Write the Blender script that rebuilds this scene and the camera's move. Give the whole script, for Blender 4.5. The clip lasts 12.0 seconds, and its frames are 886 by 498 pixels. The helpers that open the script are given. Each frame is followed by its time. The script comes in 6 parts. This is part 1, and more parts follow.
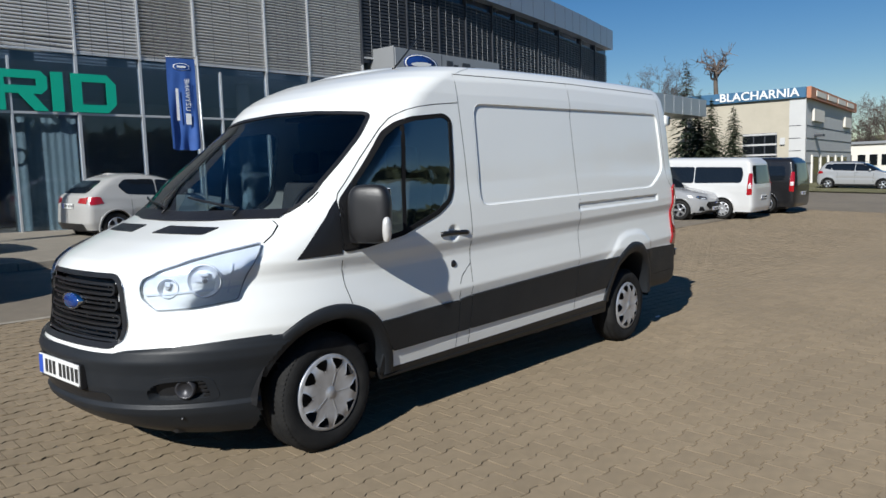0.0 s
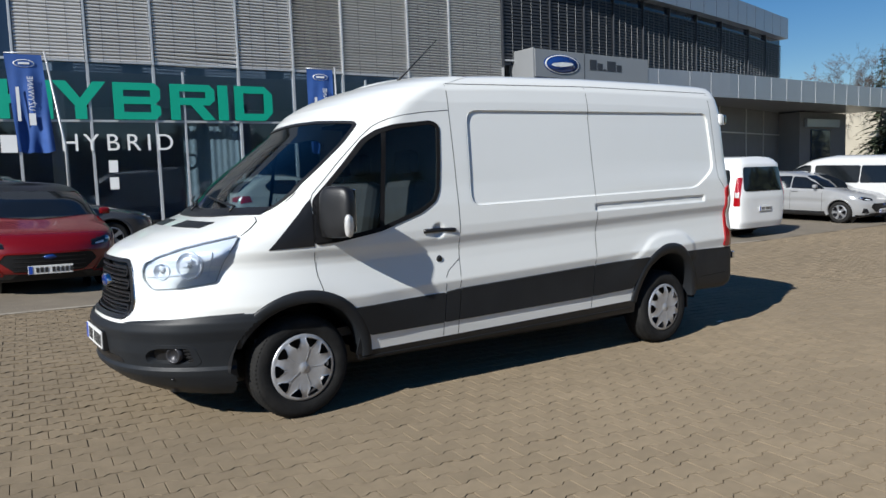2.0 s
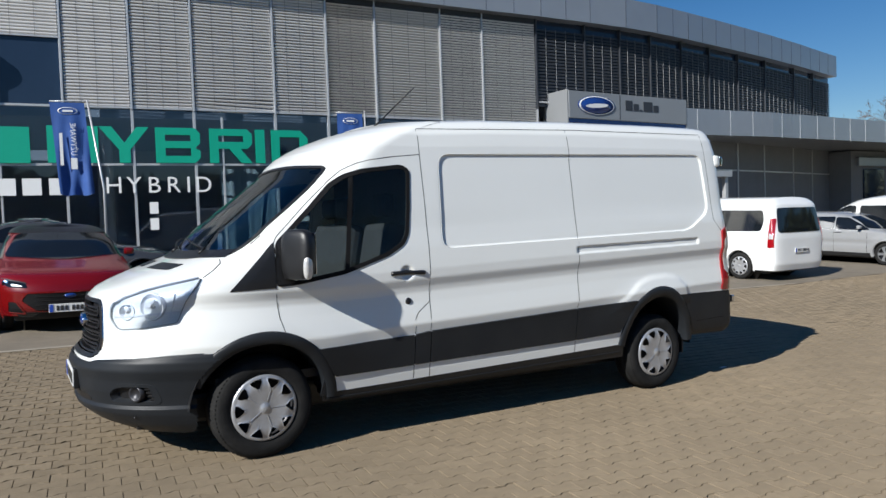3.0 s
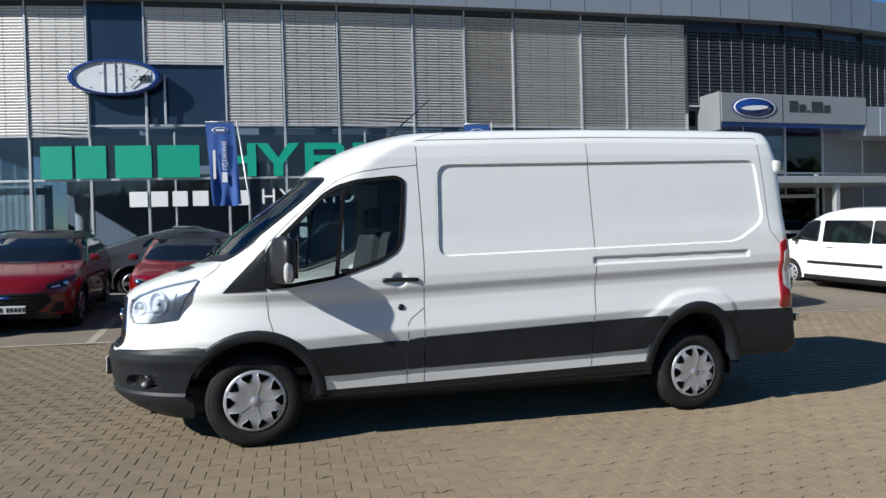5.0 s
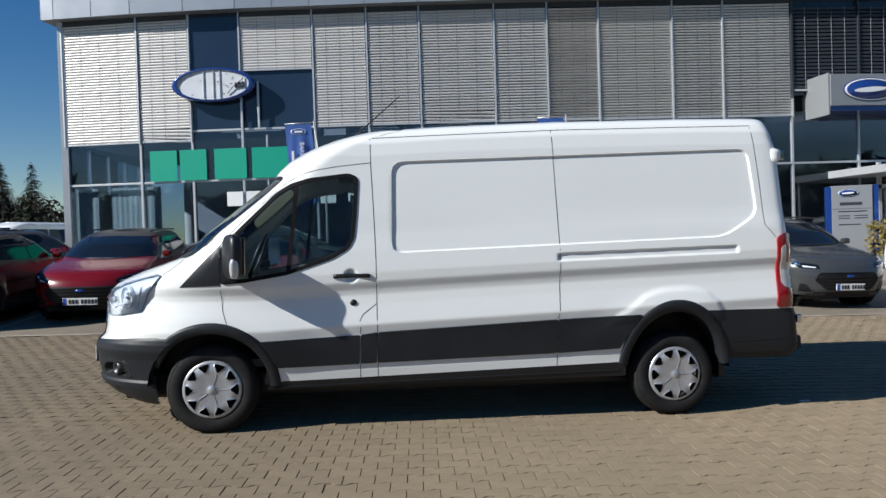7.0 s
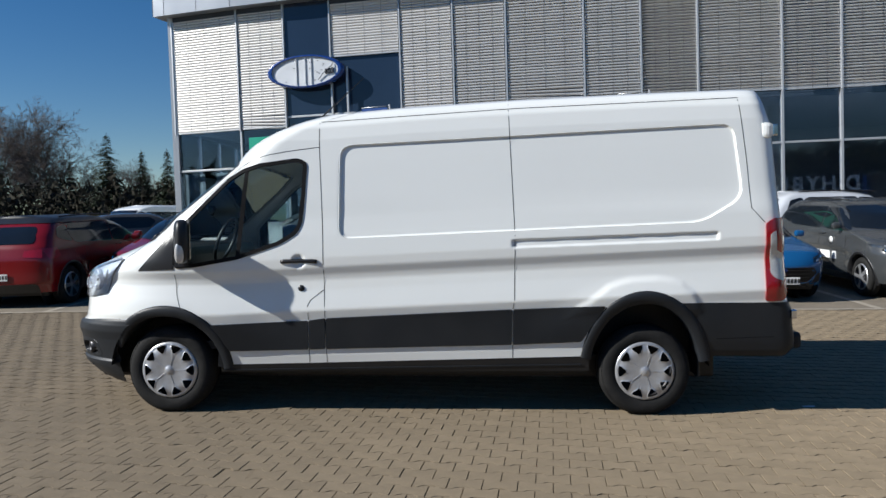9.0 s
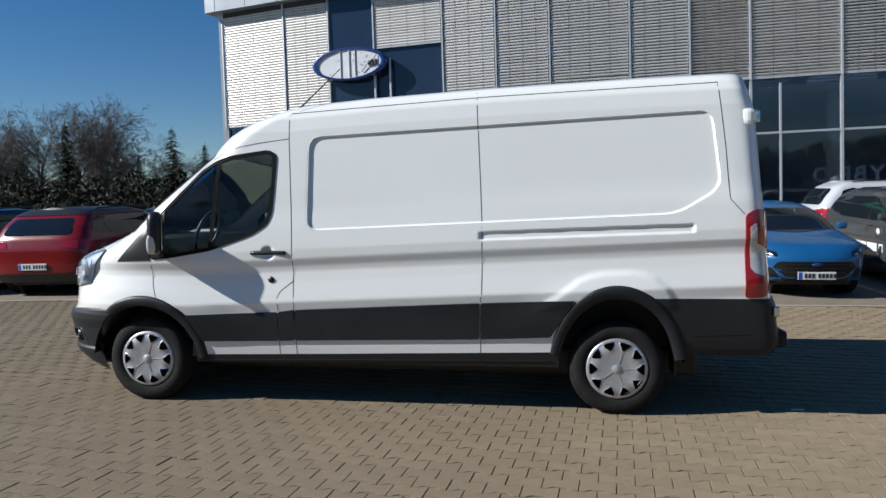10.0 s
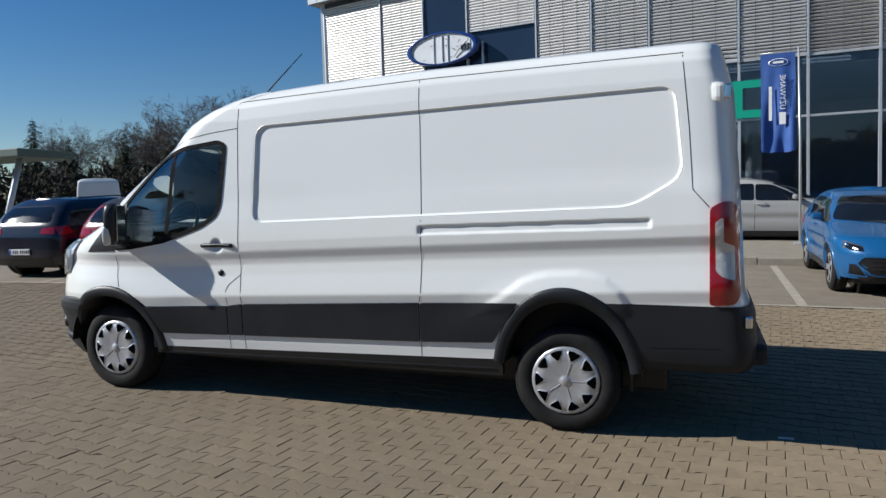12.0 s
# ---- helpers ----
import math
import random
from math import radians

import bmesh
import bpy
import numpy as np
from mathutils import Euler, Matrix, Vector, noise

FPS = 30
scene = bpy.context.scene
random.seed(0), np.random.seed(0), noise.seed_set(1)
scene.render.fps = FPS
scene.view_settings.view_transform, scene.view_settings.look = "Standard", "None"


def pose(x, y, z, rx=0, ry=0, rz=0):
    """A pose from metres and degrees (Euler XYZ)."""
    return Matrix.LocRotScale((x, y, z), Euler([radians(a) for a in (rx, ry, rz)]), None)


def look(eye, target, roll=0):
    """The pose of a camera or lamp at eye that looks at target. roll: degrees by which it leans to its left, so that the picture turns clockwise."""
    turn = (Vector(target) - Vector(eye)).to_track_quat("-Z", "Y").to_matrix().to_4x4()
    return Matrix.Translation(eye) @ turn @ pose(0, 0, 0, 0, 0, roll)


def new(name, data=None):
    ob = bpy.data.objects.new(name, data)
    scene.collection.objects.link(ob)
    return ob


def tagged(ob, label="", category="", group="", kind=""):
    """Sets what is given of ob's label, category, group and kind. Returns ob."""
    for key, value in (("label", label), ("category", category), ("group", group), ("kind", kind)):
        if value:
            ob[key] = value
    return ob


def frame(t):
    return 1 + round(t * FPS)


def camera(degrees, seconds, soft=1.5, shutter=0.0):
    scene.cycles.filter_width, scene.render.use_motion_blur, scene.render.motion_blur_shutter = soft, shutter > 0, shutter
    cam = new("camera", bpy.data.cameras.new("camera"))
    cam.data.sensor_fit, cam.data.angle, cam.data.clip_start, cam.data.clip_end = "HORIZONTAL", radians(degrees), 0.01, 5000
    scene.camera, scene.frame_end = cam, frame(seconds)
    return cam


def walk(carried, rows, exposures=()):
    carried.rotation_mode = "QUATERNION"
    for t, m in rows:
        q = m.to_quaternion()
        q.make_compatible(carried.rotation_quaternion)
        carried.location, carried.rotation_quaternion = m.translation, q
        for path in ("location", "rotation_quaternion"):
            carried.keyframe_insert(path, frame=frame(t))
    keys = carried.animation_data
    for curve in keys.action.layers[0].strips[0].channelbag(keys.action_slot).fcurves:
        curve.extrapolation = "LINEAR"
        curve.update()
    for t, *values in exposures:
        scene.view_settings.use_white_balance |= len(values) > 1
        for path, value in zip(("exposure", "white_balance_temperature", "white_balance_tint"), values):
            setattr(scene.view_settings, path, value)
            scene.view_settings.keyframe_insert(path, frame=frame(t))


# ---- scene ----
cam = camera(63.2, 12.0)
PATH = [
    (0, (-2.604, -4.152, 1.578), (-1.104, -2.846, 1.372), -1.7),
    (0.5, (-2.438, -4.513, 1.552), (-0.995, -3.143, 1.347), -1.8),
    (1, (-2.257, -4.746, 1.541), (-0.89, -3.299, 1.338), -1.9),
    (1.5, (-2.067, -5.01, 1.55), (-0.819, -3.461, 1.353), -1.9),
    (2, (-1.898, -5.351, 1.55), (-0.756, -3.721, 1.359), -1.9),
    (2.5, (-1.667, -5.546, 1.56), (-0.565, -3.886, 1.387), -1.7),
    (3, (-1.406, -5.707, 1.552), (-0.375, -3.994, 1.476), -1.9),
    (3.5, (-1.115, -5.935, 1.517), (-0.219, -4.147, 1.494), -2.0),
    (3.7, (-0.991, -6.005, 1.516), (-0.156, -4.188, 1.49), -1.9),
    (5.3, (0.008, -6.437, 1.495), (0.552, -4.512, 1.462), -1.6),
    (5.5, (0.119, -6.471, 1.487), (0.64, -4.541, 1.454), -1.7),
    (6, (0.446, -6.493, 1.503), (0.873, -4.54, 1.464), -1.8),
    (6.5, (0.808, -6.577, 1.499), (1.145, -4.606, 1.462), -1.8),
    (7, (1.15, -6.664, 1.473), (1.386, -4.678, 1.436), -1.8),
    (7.2, (1.302, -6.636, 1.465), (1.504, -4.646, 1.426), -2.0),
    (8.8, (2.435, -6.551, 1.443), (2.343, -4.555, 1.366), -1.7),
    (9, (2.574, -6.515, 1.461), (2.445, -4.52, 1.383), -1.8),
    (9.5, (2.955, -6.485, 1.454), (2.728, -4.499, 1.382), -1.8),
    (10, (3.313, -6.341, 1.443), (3.001, -4.368, 1.346), -1.8),
    (10.5, (3.656, -6.201, 1.448), (3.303, -4.236, 1.329), -1.8),
    (11, (3.987, -6.062, 1.456), (3.569, -4.11, 1.329), -1.8),
    (11.5, (4.307, -5.881, 1.438), (3.755, -3.962, 1.313), -1.8),
    (12, (4.578, -5.605, 1.448), (3.9, -3.727, 1.322), -1.8),
]
walk(cam, [(t, look(eye, target, roll)) for t, eye, target, roll in PATH], [(0, -.10), (3, .05), (7, .11), (12, .06)])

# ---- light ----
world = bpy.data.worlds.new("sky")
scene.world = world
world.use_nodes = True
wn = world.node_tree
sky = wn.nodes.new("ShaderNodeTexSky")
sky.sky_type = 'NISHITA'
sky.sun_disc = False
sky.sun_elevation = radians(33)
sky.sun_rotation = radians(252.7)
sky.air_density, sky.dust_density, sky.ozone_density = 1.0, 0.0, 3.2
hue = wn.nodes.new("ShaderNodeHueSaturation")
hue.inputs["Hue"].default_value = .506
hue.inputs["Saturation"].default_value = 1.34
wn.links.new(sky.outputs[0], hue.inputs["Color"])
wn.links.new(hue.outputs[0], wn.nodes["Background"].inputs[0])
wn.nodes["Background"].inputs[1].default_value = 0.074
sun = new("sun", bpy.data.lights.new("sun", 'SUN'))
sun.data.energy, sun.data.angle, sun.data.color = 6.2, radians(0.6), (0.985, 0.98, 0.95)
sun.matrix_world = look((-37.0, -11.5, 25.2), (0, 0, 0))


# ---- materials ----
def mat(name, color, rough=0.5, metal=0.0, vary=0.08, scale=6.0, bump=0.0, bscale=60.0, coat=0.0, rnd=0.0, dirt=None, spec=0.5):
    m = bpy.data.materials.new(name)
    m.use_nodes = True
    nt = m.node_tree
    b = nt.nodes["Principled BSDF"]
    b.inputs["Roughness"].default_value = rough
    b.inputs["Metallic"].default_value = metal
    b.inputs["Coat Weight"].default_value = coat
    b.inputs["Coat Roughness"].default_value = 0.04
    b.inputs["Specular IOR Level"].default_value = spec
    tc = nt.nodes.new("ShaderNodeTexCoord")
    n1 = nt.nodes.new("ShaderNodeTexNoise")
    n1.inputs["Scale"].default_value, n1.inputs["Detail"].default_value = scale, 8.0
    n1.inputs["Roughness"].default_value = 0.65
    nt.links.new(tc.outputs["Object"], n1.inputs["Vector"])
    ramp = nt.nodes.new("ShaderNodeMapRange")
    ramp.inputs[1].default_value, ramp.inputs[2].default_value = 0.25, 0.75
    ramp.inputs[3].default_value, ramp.inputs[4].default_value = 1.0 - vary, 1.0 + vary
    nt.links.new(n1.outputs[0], ramp.inputs[0])
    fac = ramp.outputs[0]
    if rnd:
        oi = nt.nodes.new("ShaderNodeObjectInfo")
        ge = nt.nodes.new("ShaderNodeNewGeometry")
        ad = nt.nodes.new("ShaderNodeMath")
        ad.operation = 'ADD'
        nt.links.new(oi.outputs["Random"], ad.inputs[0])
        nt.links.new(ge.outputs["Random Per Island"], ad.inputs[1])
        fr = nt.nodes.new("ShaderNodeMath")
        fr.operation = 'FRACT'
        nt.links.new(ad.outputs[0], fr.inputs[0])
        mr = nt.nodes.new("ShaderNodeMapRange")
        mr.inputs[3].default_value, mr.inputs[4].default_value = 1.0 - rnd, 1.0 + rnd
        nt.links.new(fr.outputs[0], mr.inputs[0])
        mu = nt.nodes.new("ShaderNodeMath")
        mu.operation = 'MULTIPLY'
        nt.links.new(fac, mu.inputs[0])
        nt.links.new(mr.outputs[0], mu.inputs[1])
        fac = mu.outputs[0]
    vm = nt.nodes.new("ShaderNodeVectorMath")
    vm.operation = 'SCALE'
    vm.inputs[0].default_value = color
    nt.links.new(fac, vm.inputs["Scale"])
    out = vm.outputs[0]
    if dirt:
        n3 = nt.nodes.new("ShaderNodeTexNoise")
        n3.inputs["Scale"].default_value, n3.inputs["Detail"].default_value = dirt[1], 5.0
        geo = nt.nodes.new("ShaderNodeNewGeometry")
        nt.links.new(geo.outputs["Position"], n3.inputs["Vector"])
        mr3 = nt.nodes.new("ShaderNodeMapRange")
        mr3.inputs[1].default_value, mr3.inputs[2].default_value = 0.42, 0.72
        mr3.inputs[3].default_value, mr3.inputs[4].default_value = 0.0, dirt[2]
        nt.links.new(n3.outputs[0], mr3.inputs[0])
        mx = nt.nodes.new("ShaderNodeMix")
        mx.data_type = 'RGBA'
        nt.links.new(mr3.outputs[0], mx.inputs[0])
        nt.links.new(out, mx.inputs[6])
        mx.inputs[7].default_value = (*dirt[0], 1)
        out = mx.outputs[2]
    nt.links.new(out, b.inputs["Base Color"])
    n2 = nt.nodes.new("ShaderNodeTexNoise")
    n2.inputs["Scale"].default_value, n2.inputs["Detail"].default_value = scale * 2.3, 6.0
    nt.links.new(tc.outputs["Object"], n2.inputs["Vector"])
    rr = nt.nodes.new("ShaderNodeMapRange")
    rr.inputs[3].default_value, rr.inputs[4].default_value = max(0.01, rough * 0.85), min(1, rough * 1.15)
    nt.links.new(n2.outputs[0], rr.inputs[0])
    nt.links.new(rr.outputs[0], b.inputs["Roughness"])
    if bump:
        n4 = nt.nodes.new("ShaderNodeTexNoise")
        n4.inputs["Scale"].default_value, n4.inputs["Detail"].default_value = bscale, 6.0
        nt.links.new(tc.outputs["Object"], n4.inputs["Vector"])
        bp = nt.nodes.new("ShaderNodeBump")
        bp.inputs["Strength"].default_value, bp.inputs["Distance"].default_value = bump, 0.01
        nt.links.new(n4.outputs[0], bp.inputs["Height"])
        nt.links.new(bp.outputs[0], b.inputs["Normal"])
    return m


def glass(name, tint, refl=1.0):
    """Thin tinted pane: clear through, glossy by Fresnel."""
    m = bpy.data.materials.new(name)
    m.use_nodes = True
    nt = m.node_tree
    nt.nodes.remove(nt.nodes["Principled BSDF"])
    tr, gl = nt.nodes.new("ShaderNodeBsdfTransparent"), nt.nodes.new("ShaderNodeBsdfGlossy")
    tr.inputs[0].default_value = (*tint, 1)
    gl.inputs["Roughness"].default_value = 0.02
    fz = nt.nodes.new("ShaderNodeFresnel")
    fz.inputs[0].default_value = 1.5
    mu = nt.nodes.new("ShaderNodeMath")
    mu.operation = 'MULTIPLY_ADD'
    mu.inputs[1].default_value = refl
    mu.inputs[2].default_value = 0.02
    nt.links.new(fz.outputs[0], mu.inputs[0])
    tcn = nt.nodes.new("ShaderNodeTexCoord")
    nz = nt.nodes.new("ShaderNodeTexNoise")
    nz.inputs["Scale"].default_value = 0.8
    nt.links.new(tcn.outputs["Object"], nz.inputs["Vector"])
    bp = nt.nodes.new("ShaderNodeBump")
    bp.inputs["Strength"].default_value, bp.inputs["Distance"].default_value = 0.15, 0.01
    nt.links.new(nz.outputs[0], bp.inputs["Height"])
    nt.links.new(bp.outputs[0], gl.inputs["Normal"])
    mx = nt.nodes.new("ShaderNodeMixShader")
    nt.links.new(mu.outputs[0], mx.inputs[0])
    nt.links.new(tr.outputs[0], mx.inputs[1])
    nt.links.new(gl.outputs[0], mx.inputs[2])
    nt.links.new(mx.outputs[0], nt.nodes["Material Output"].inputs[0])
    return m


def paint(name, color, flake=0.0):
    return mat(name, color, 0.25, flake, 0.02, 2.0, 0, 60, 0.5)


WHITE = mat("white_paint", (0.82, 0.832, 0.805), 0.30, 0, 0.012, .7, 0, 60, 0.8, dirt=((0.66, 0.64, 0.60), 1.1, 0.06))
CLAD = mat("dark_plastic", (0.0155, 0.018, 0.0215), 0.46, 0, 0.15, 3.0, 0.08, 500, spec=0.3, dirt=((0.045, 0.043, 0.04), 3.0, 0.15))
BLACK = mat("black_plastic", (0.012, 0.012, 0.013), 0.4, 0, 0.2, 5.0, 0.1, 300)
GAP = mat("gap_black", (0.012, 0.012, 0.013), 0.9, spec=0.1)
RUBBER = mat("tyre_rubber", (0.013, 0.013, 0.013), 0.8, 0, 0.3, 12.0, 0.3, 120, spec=0.25, dirt=((0.035, 0.033, 0.03), 9.0, 0.3))
HUBCAP = mat("hubcap_silver", (0.50, 0.51, 0.53), 0.36, 0.55, 0.08, 9.0, dirt=((0.25, 0.23, 0.2), 12, 0.35))
RIM = mat("alloy_silver", (0.55, 0.56, 0.58), 0.3, 0.8, 0.06, 9.0)
DARKRIM = mat("dark_rim", (0.05, 0.05, 0.055), 0.4, 0.5)
GRILLEBLACK = mat("grille_black", (0.006, 0.006, 0.007), 0.55, 0, 0.2, 8.0, spec=0.3)
CHROME = mat("chrome", (0.75, 0.76, 0.78), 0.12, 1.0, 0.05, 4.0)
REFLECT = mat("lamp_reflector", (0.80, 0.83, 0.88), 0.22, 0.12, 0.10, 9.0, 0.25, 25)
LENS = glass("clear_lens", (0.86, 0.9, 0.95), 1.6)
REDLENS = mat("red_lens", (0.30, 0.004, 0.008), 0.12, 0, 0.15, 14, 0.2, 90, 1.0)
CLEARLENS = mat("white_lens", (0.60, 0.59, 0.57), 0.15, 0.2, 0.2, 22, 0.4, 60, 1.0)
AMBER = mat("amber_lens", (0.75, 0.32, 0.12), 0.2, 0, 0.1)
VGLASS = glass("vehicle_glass", (0.55, 0.66, 0.68), .25)
WGLASS = glass("screen_glass", (0.50, 0.60, 0.64), 1.0)
DGLASS = mat("dark_glass", (0.008, 0.010, 0.012), 0.05, 0, 0.2, 2.0, 0, 60, 0.3)
PLATE = mat("plate_white", (0.72, 0.72, 0.70), 0.4)
PLATEINK = mat("plate_ink", (0.03, 0.03, 0.03), 0.5)
EUBLUE = mat("plate_blue", (0.02, 0.08, 0.45), 0.4)
FABRIC = mat("seat_fabric", (0.025, 0.026, 0.028), 0.9, 0, 0.3, 8, 0.3, 200)
TRIMGREY = mat("interior_grey", (0.09, 0.09, 0.088), 0.7, 0, 0.1)
BADGE = mat("badge_blue", (0.012, 0.045, 0.20), 0.2, 0.1, 0.1, 4, 0, 60, 0.6)
PAVER = mat("concrete_paver", (0.222, 0.173, 0.114), 0.85, 0, 0.14, 9.0, 0.3, 240, rnd=0.07, dirt=((0.175, 0.138, 0.093), 0.45, 0.6))
JOINT = mat("joint_sand", (0.135, 0.104, 0.070), 0.95, 0, 0.3, 5.0, 0.3, 150)
PAVER.node_tree.nodes["Principled BSDF"].inputs["Specular IOR Level"].default_value = 0.3
PAVER.node_tree.nodes["Principled BSDF"].inputs["Diffuse Roughness"].default_value = 0.36
ASPHALT = mat("worn_asphalt", (0.20, 0.167, 0.124), 0.9, 0, 0.18, 3.0, 0.4, 180, dirt=((0.13, 0.11, 0.085), 0.25, 0.5))
SIDEWALK = mat("sidewalk_slabs", (0.24, 0.21, 0.165), 0.9, 0, 0.15, 4.0, 0.3, 120)
KERB = mat("concrete_kerb", (0.27, 0.24, 0.19), 0.9, 0, 0.2, 5.0, 0.3, 150)
LINE = mat("worn_line", (0.33, 0.29, 0.23), 0.9, 0, 0.3, 7.0)
GRASS = mat("dry_grass", (0.13, 0.12, 0.05), 1.0, 0, 0.4, 1.5, 0.5, 40)
FASCIA = mat("fascia_panel", (0.34, 0.36, 0.39), 0.35, 0.5, 0.04, 0.8)
SLAT = mat("blind_slat", (0.67, 0.65, 0.62), 0.40, 0.45, 0.05, 0.6, rnd=0.05)
ALU = mat("aluminium", (0.55, 0.56, 0.57), 0.4, 0.5, 0.05, 3.0)
BGLASS = glass("facade_glass", (0.56, 0.65, 0.76), 1.1)
UGLASS = mat("upper_glass", (0.018, 0.032, 0.060), 0.06, 0, 0.1, 0.6, 0, 60)
DARKMETAL = mat("dark_metal", (0.05, 0.055, 0.065), 0.5, 0.4, 0.1, 1.0)
GREYWALL = mat("grey_wall", (0.20, 0.21, 0.22), 0.8, 0, 0.08, 1.0, 0.15, 60)
TILES = mat("pale_floor_tile", (0.50, 0.50, 0.48), 0.3, 0, 0.06, 1.2)
CURTAIN = mat("curtain_cloth", (0.40, 0.46, 0.42), 0.95, 0, 0.08, 2.0, 0.1, 90)
INTERIOR = mat("showroom_wall", (0.45, 0.46, 0.47), 0.9, 0, 0.1, 0.8)
GREEN = mat("green_film", (0.0, 0.32, 0.21), 0.45, 0, 0.04)
WHITEFILM = mat("white_film", (0.75, 0.76, 0.76), 0.5, 0, 0.03)
FLAGBLUE = mat("flag_blue", (0.025, 0.085, 0.30), 0.7, 0, 0.15, 3.0)
SIGNGREY = mat("sign_grey", (0.29, 0.30, 0.31), 0.4, 0.3, 0.03, 0.6)
OFFWHITE = mat("plaster_white", (0.66, 0.63, 0.56), 0.9, 0, 0.06, 1.0, 0.1, 40)
BRICKRED = mat("sign_rust", (0.42, 0.17, 0.09), 0.6, 0, 0.12, 1.0)
SIGNBLUE = mat("sign_blue", (0.035, 0.12, 0.22), 0.5, 0, 0.06)
CREAM = mat("cream_render", (0.44, 0.40, 0.32), 0.9, 0, 0.06, 1.0, 0.1, 40)
PALEPANEL = mat("pale_panel", (0.50, 0.50, 0.49), 0.6, 0, 0.05, 0.8)
BARK = mat("bark", (0.10, 0.08, 0.065), 0.95, 0, 0.3, 4.0, 0.5, 30)
TWIG = mat("twigs", (0.125, 0.098, 0.085), 0.95, 0, 0.3, 1.0, rnd=0.25)
NEEDLE = mat("needles", (0.048, 0.064, 0.032), 0.9, 0, 0.3, 2.0, rnd=0.35)
THICKET = mat("winter_thicket", (0.036, 0.034, 0.026), 1.0, 0, 0.4, 1.0, rnd=0.35, spec=0.1)
SHRUB = mat("shrub_leaf", (0.22, 0.17, 0.04), 0.9, 0, 0.3, 5.0, rnd=0.4)


# ---- helpers of this scene ----
def ss(a, b, x):
    t = min(1.0, max(0.0, (x - a) / (b - a)))
    return t * t * (3 - 2 * t)


def lerp(table, x):
    if x <= table[0][0]:
        return table[0][1]
    for (x0, y0), (x1, y1) in zip(table, table[1:]):
        if x <= x1:
            return y0 + (y1 - y0) * (x - x0) / (x1 - x0)
    return table[-1][1]


def mesh_of(name, verts, faces, material, smooth=False):
    me = bpy.data.meshes.new(name)
    me.from_pydata(verts, [], faces)
    me.materials.append(material)
    if smooth:
        me.shade_smooth()
    return me


def part(name, data, material, parent=None, label=""):
    """One mesh object from a bmesh or a (verts, faces) pair or a mesh, under a thing or a part."""
    if isinstance(data, bmesh.types.BMesh):
        me = bpy.data.meshes.new(name)
        data.to_mesh(me)
        data.free()
        me.materials.append(material)
    elif isinstance(data, tuple):
        me = mesh_of(name, data[0], data[1], material, len(data) > 2 and data[2])
    else:
        me = data
    ob = new(name, me)
    if parent is not None:
        ob.parent = parent
    if label:
        ob["label"] = label
    return ob


def empty(name, m, label, category, group="", kind=""):
    ob = new(name)
    ob.empty_display_size = 0.2
    ob.matrix_world = m
    return tagged(ob, label, category, group, kind)


def box(x0, x1, y0, y1, z0, z1, bevel=0.0, m=None):
    bm = bmesh.new()
    bmesh.ops.create_cube(bm, size=1)
    for v in bm.verts:
        v.co = Vector((x0 + (v.co.x + .5) * (x1 - x0), y0 + (v.co.y + .5) * (y1 - y0), z0 + (v.co.z + .5) * (z1 - z0)))
    if bevel:
        bmesh.ops.bevel(bm, geom=bm.edges[:], offset=bevel, segments=2, affect='EDGES', profile=0.6)
    if m is not None:
        bm.transform(m)
    return bm


def tube(points, r, sides=8, caps=True):
    """A round bar along points; r a number or one per point."""
    verts, faces = [], []
    n = len(points)
    pts = [Vector(p) for p in points]
    rs = r if isinstance(r, (list, tuple)) else [r] * n
    for i, p in enumerate(pts):
        d = (pts[min(i + 1, n - 1)] - pts[max(i - 1, 0)]).normalized()
        a = d.orthogonal().normalized() if i == 0 else (a - d * a.dot(d)).normalized()
        b = d.cross(a)
        for k in range(sides):
            ang = 2 * math.pi * k / sides
            verts.append(p + (a * math.cos(ang) + b * math.sin(ang)) * rs[i])
    for i in range(n - 1):
        for k in range(sides):
            k2 = (k + 1) % sides
            faces.append((i * sides + k, i * sides + k2, (i + 1) * sides + k2, (i + 1) * sides + k))
    if caps:
        faces.append(tuple(range(sides))[::-1])
        faces.append(tuple((n - 1) * sides + k for k in range(sides)))
    return verts, faces, True


def lathe(profile, segs=32, axis='y'):
    """Profile of (radius, along) turned about the axis."""
    verts, faces = [], []
    n = len(profile)
    for k in range(segs):
        a = 2 * math.pi * k / segs
        for r, h in profile:
            if axis == 'y':
                verts.append((r * math.cos(a), h, r * math.sin(a)))
            else:
                verts.append((r * math.cos(a), r * math.sin(a), h))
    for k in range(segs):
        k2 = (k + 1) % segs
        for i in range(n - 1):
            faces.append((k * n + i, k * n + i + 1, k2 * n + i + 1, k2 * n + i))
    return verts, faces, True


def dense(outline, step):
    out = []
    n = len(outline)
    for i in range(n):
        a, b = outline[i], outline[(i + 1) % n]
        k = max(1, int(math.hypot(b[0] - a[0], b[1] - a[1]) / step))
        for j in range(k):
            t = j / k
            out.append((a[0] + (b[0] - a[0]) * t, a[1] + (b[1] - a[1]) * t))
    return out


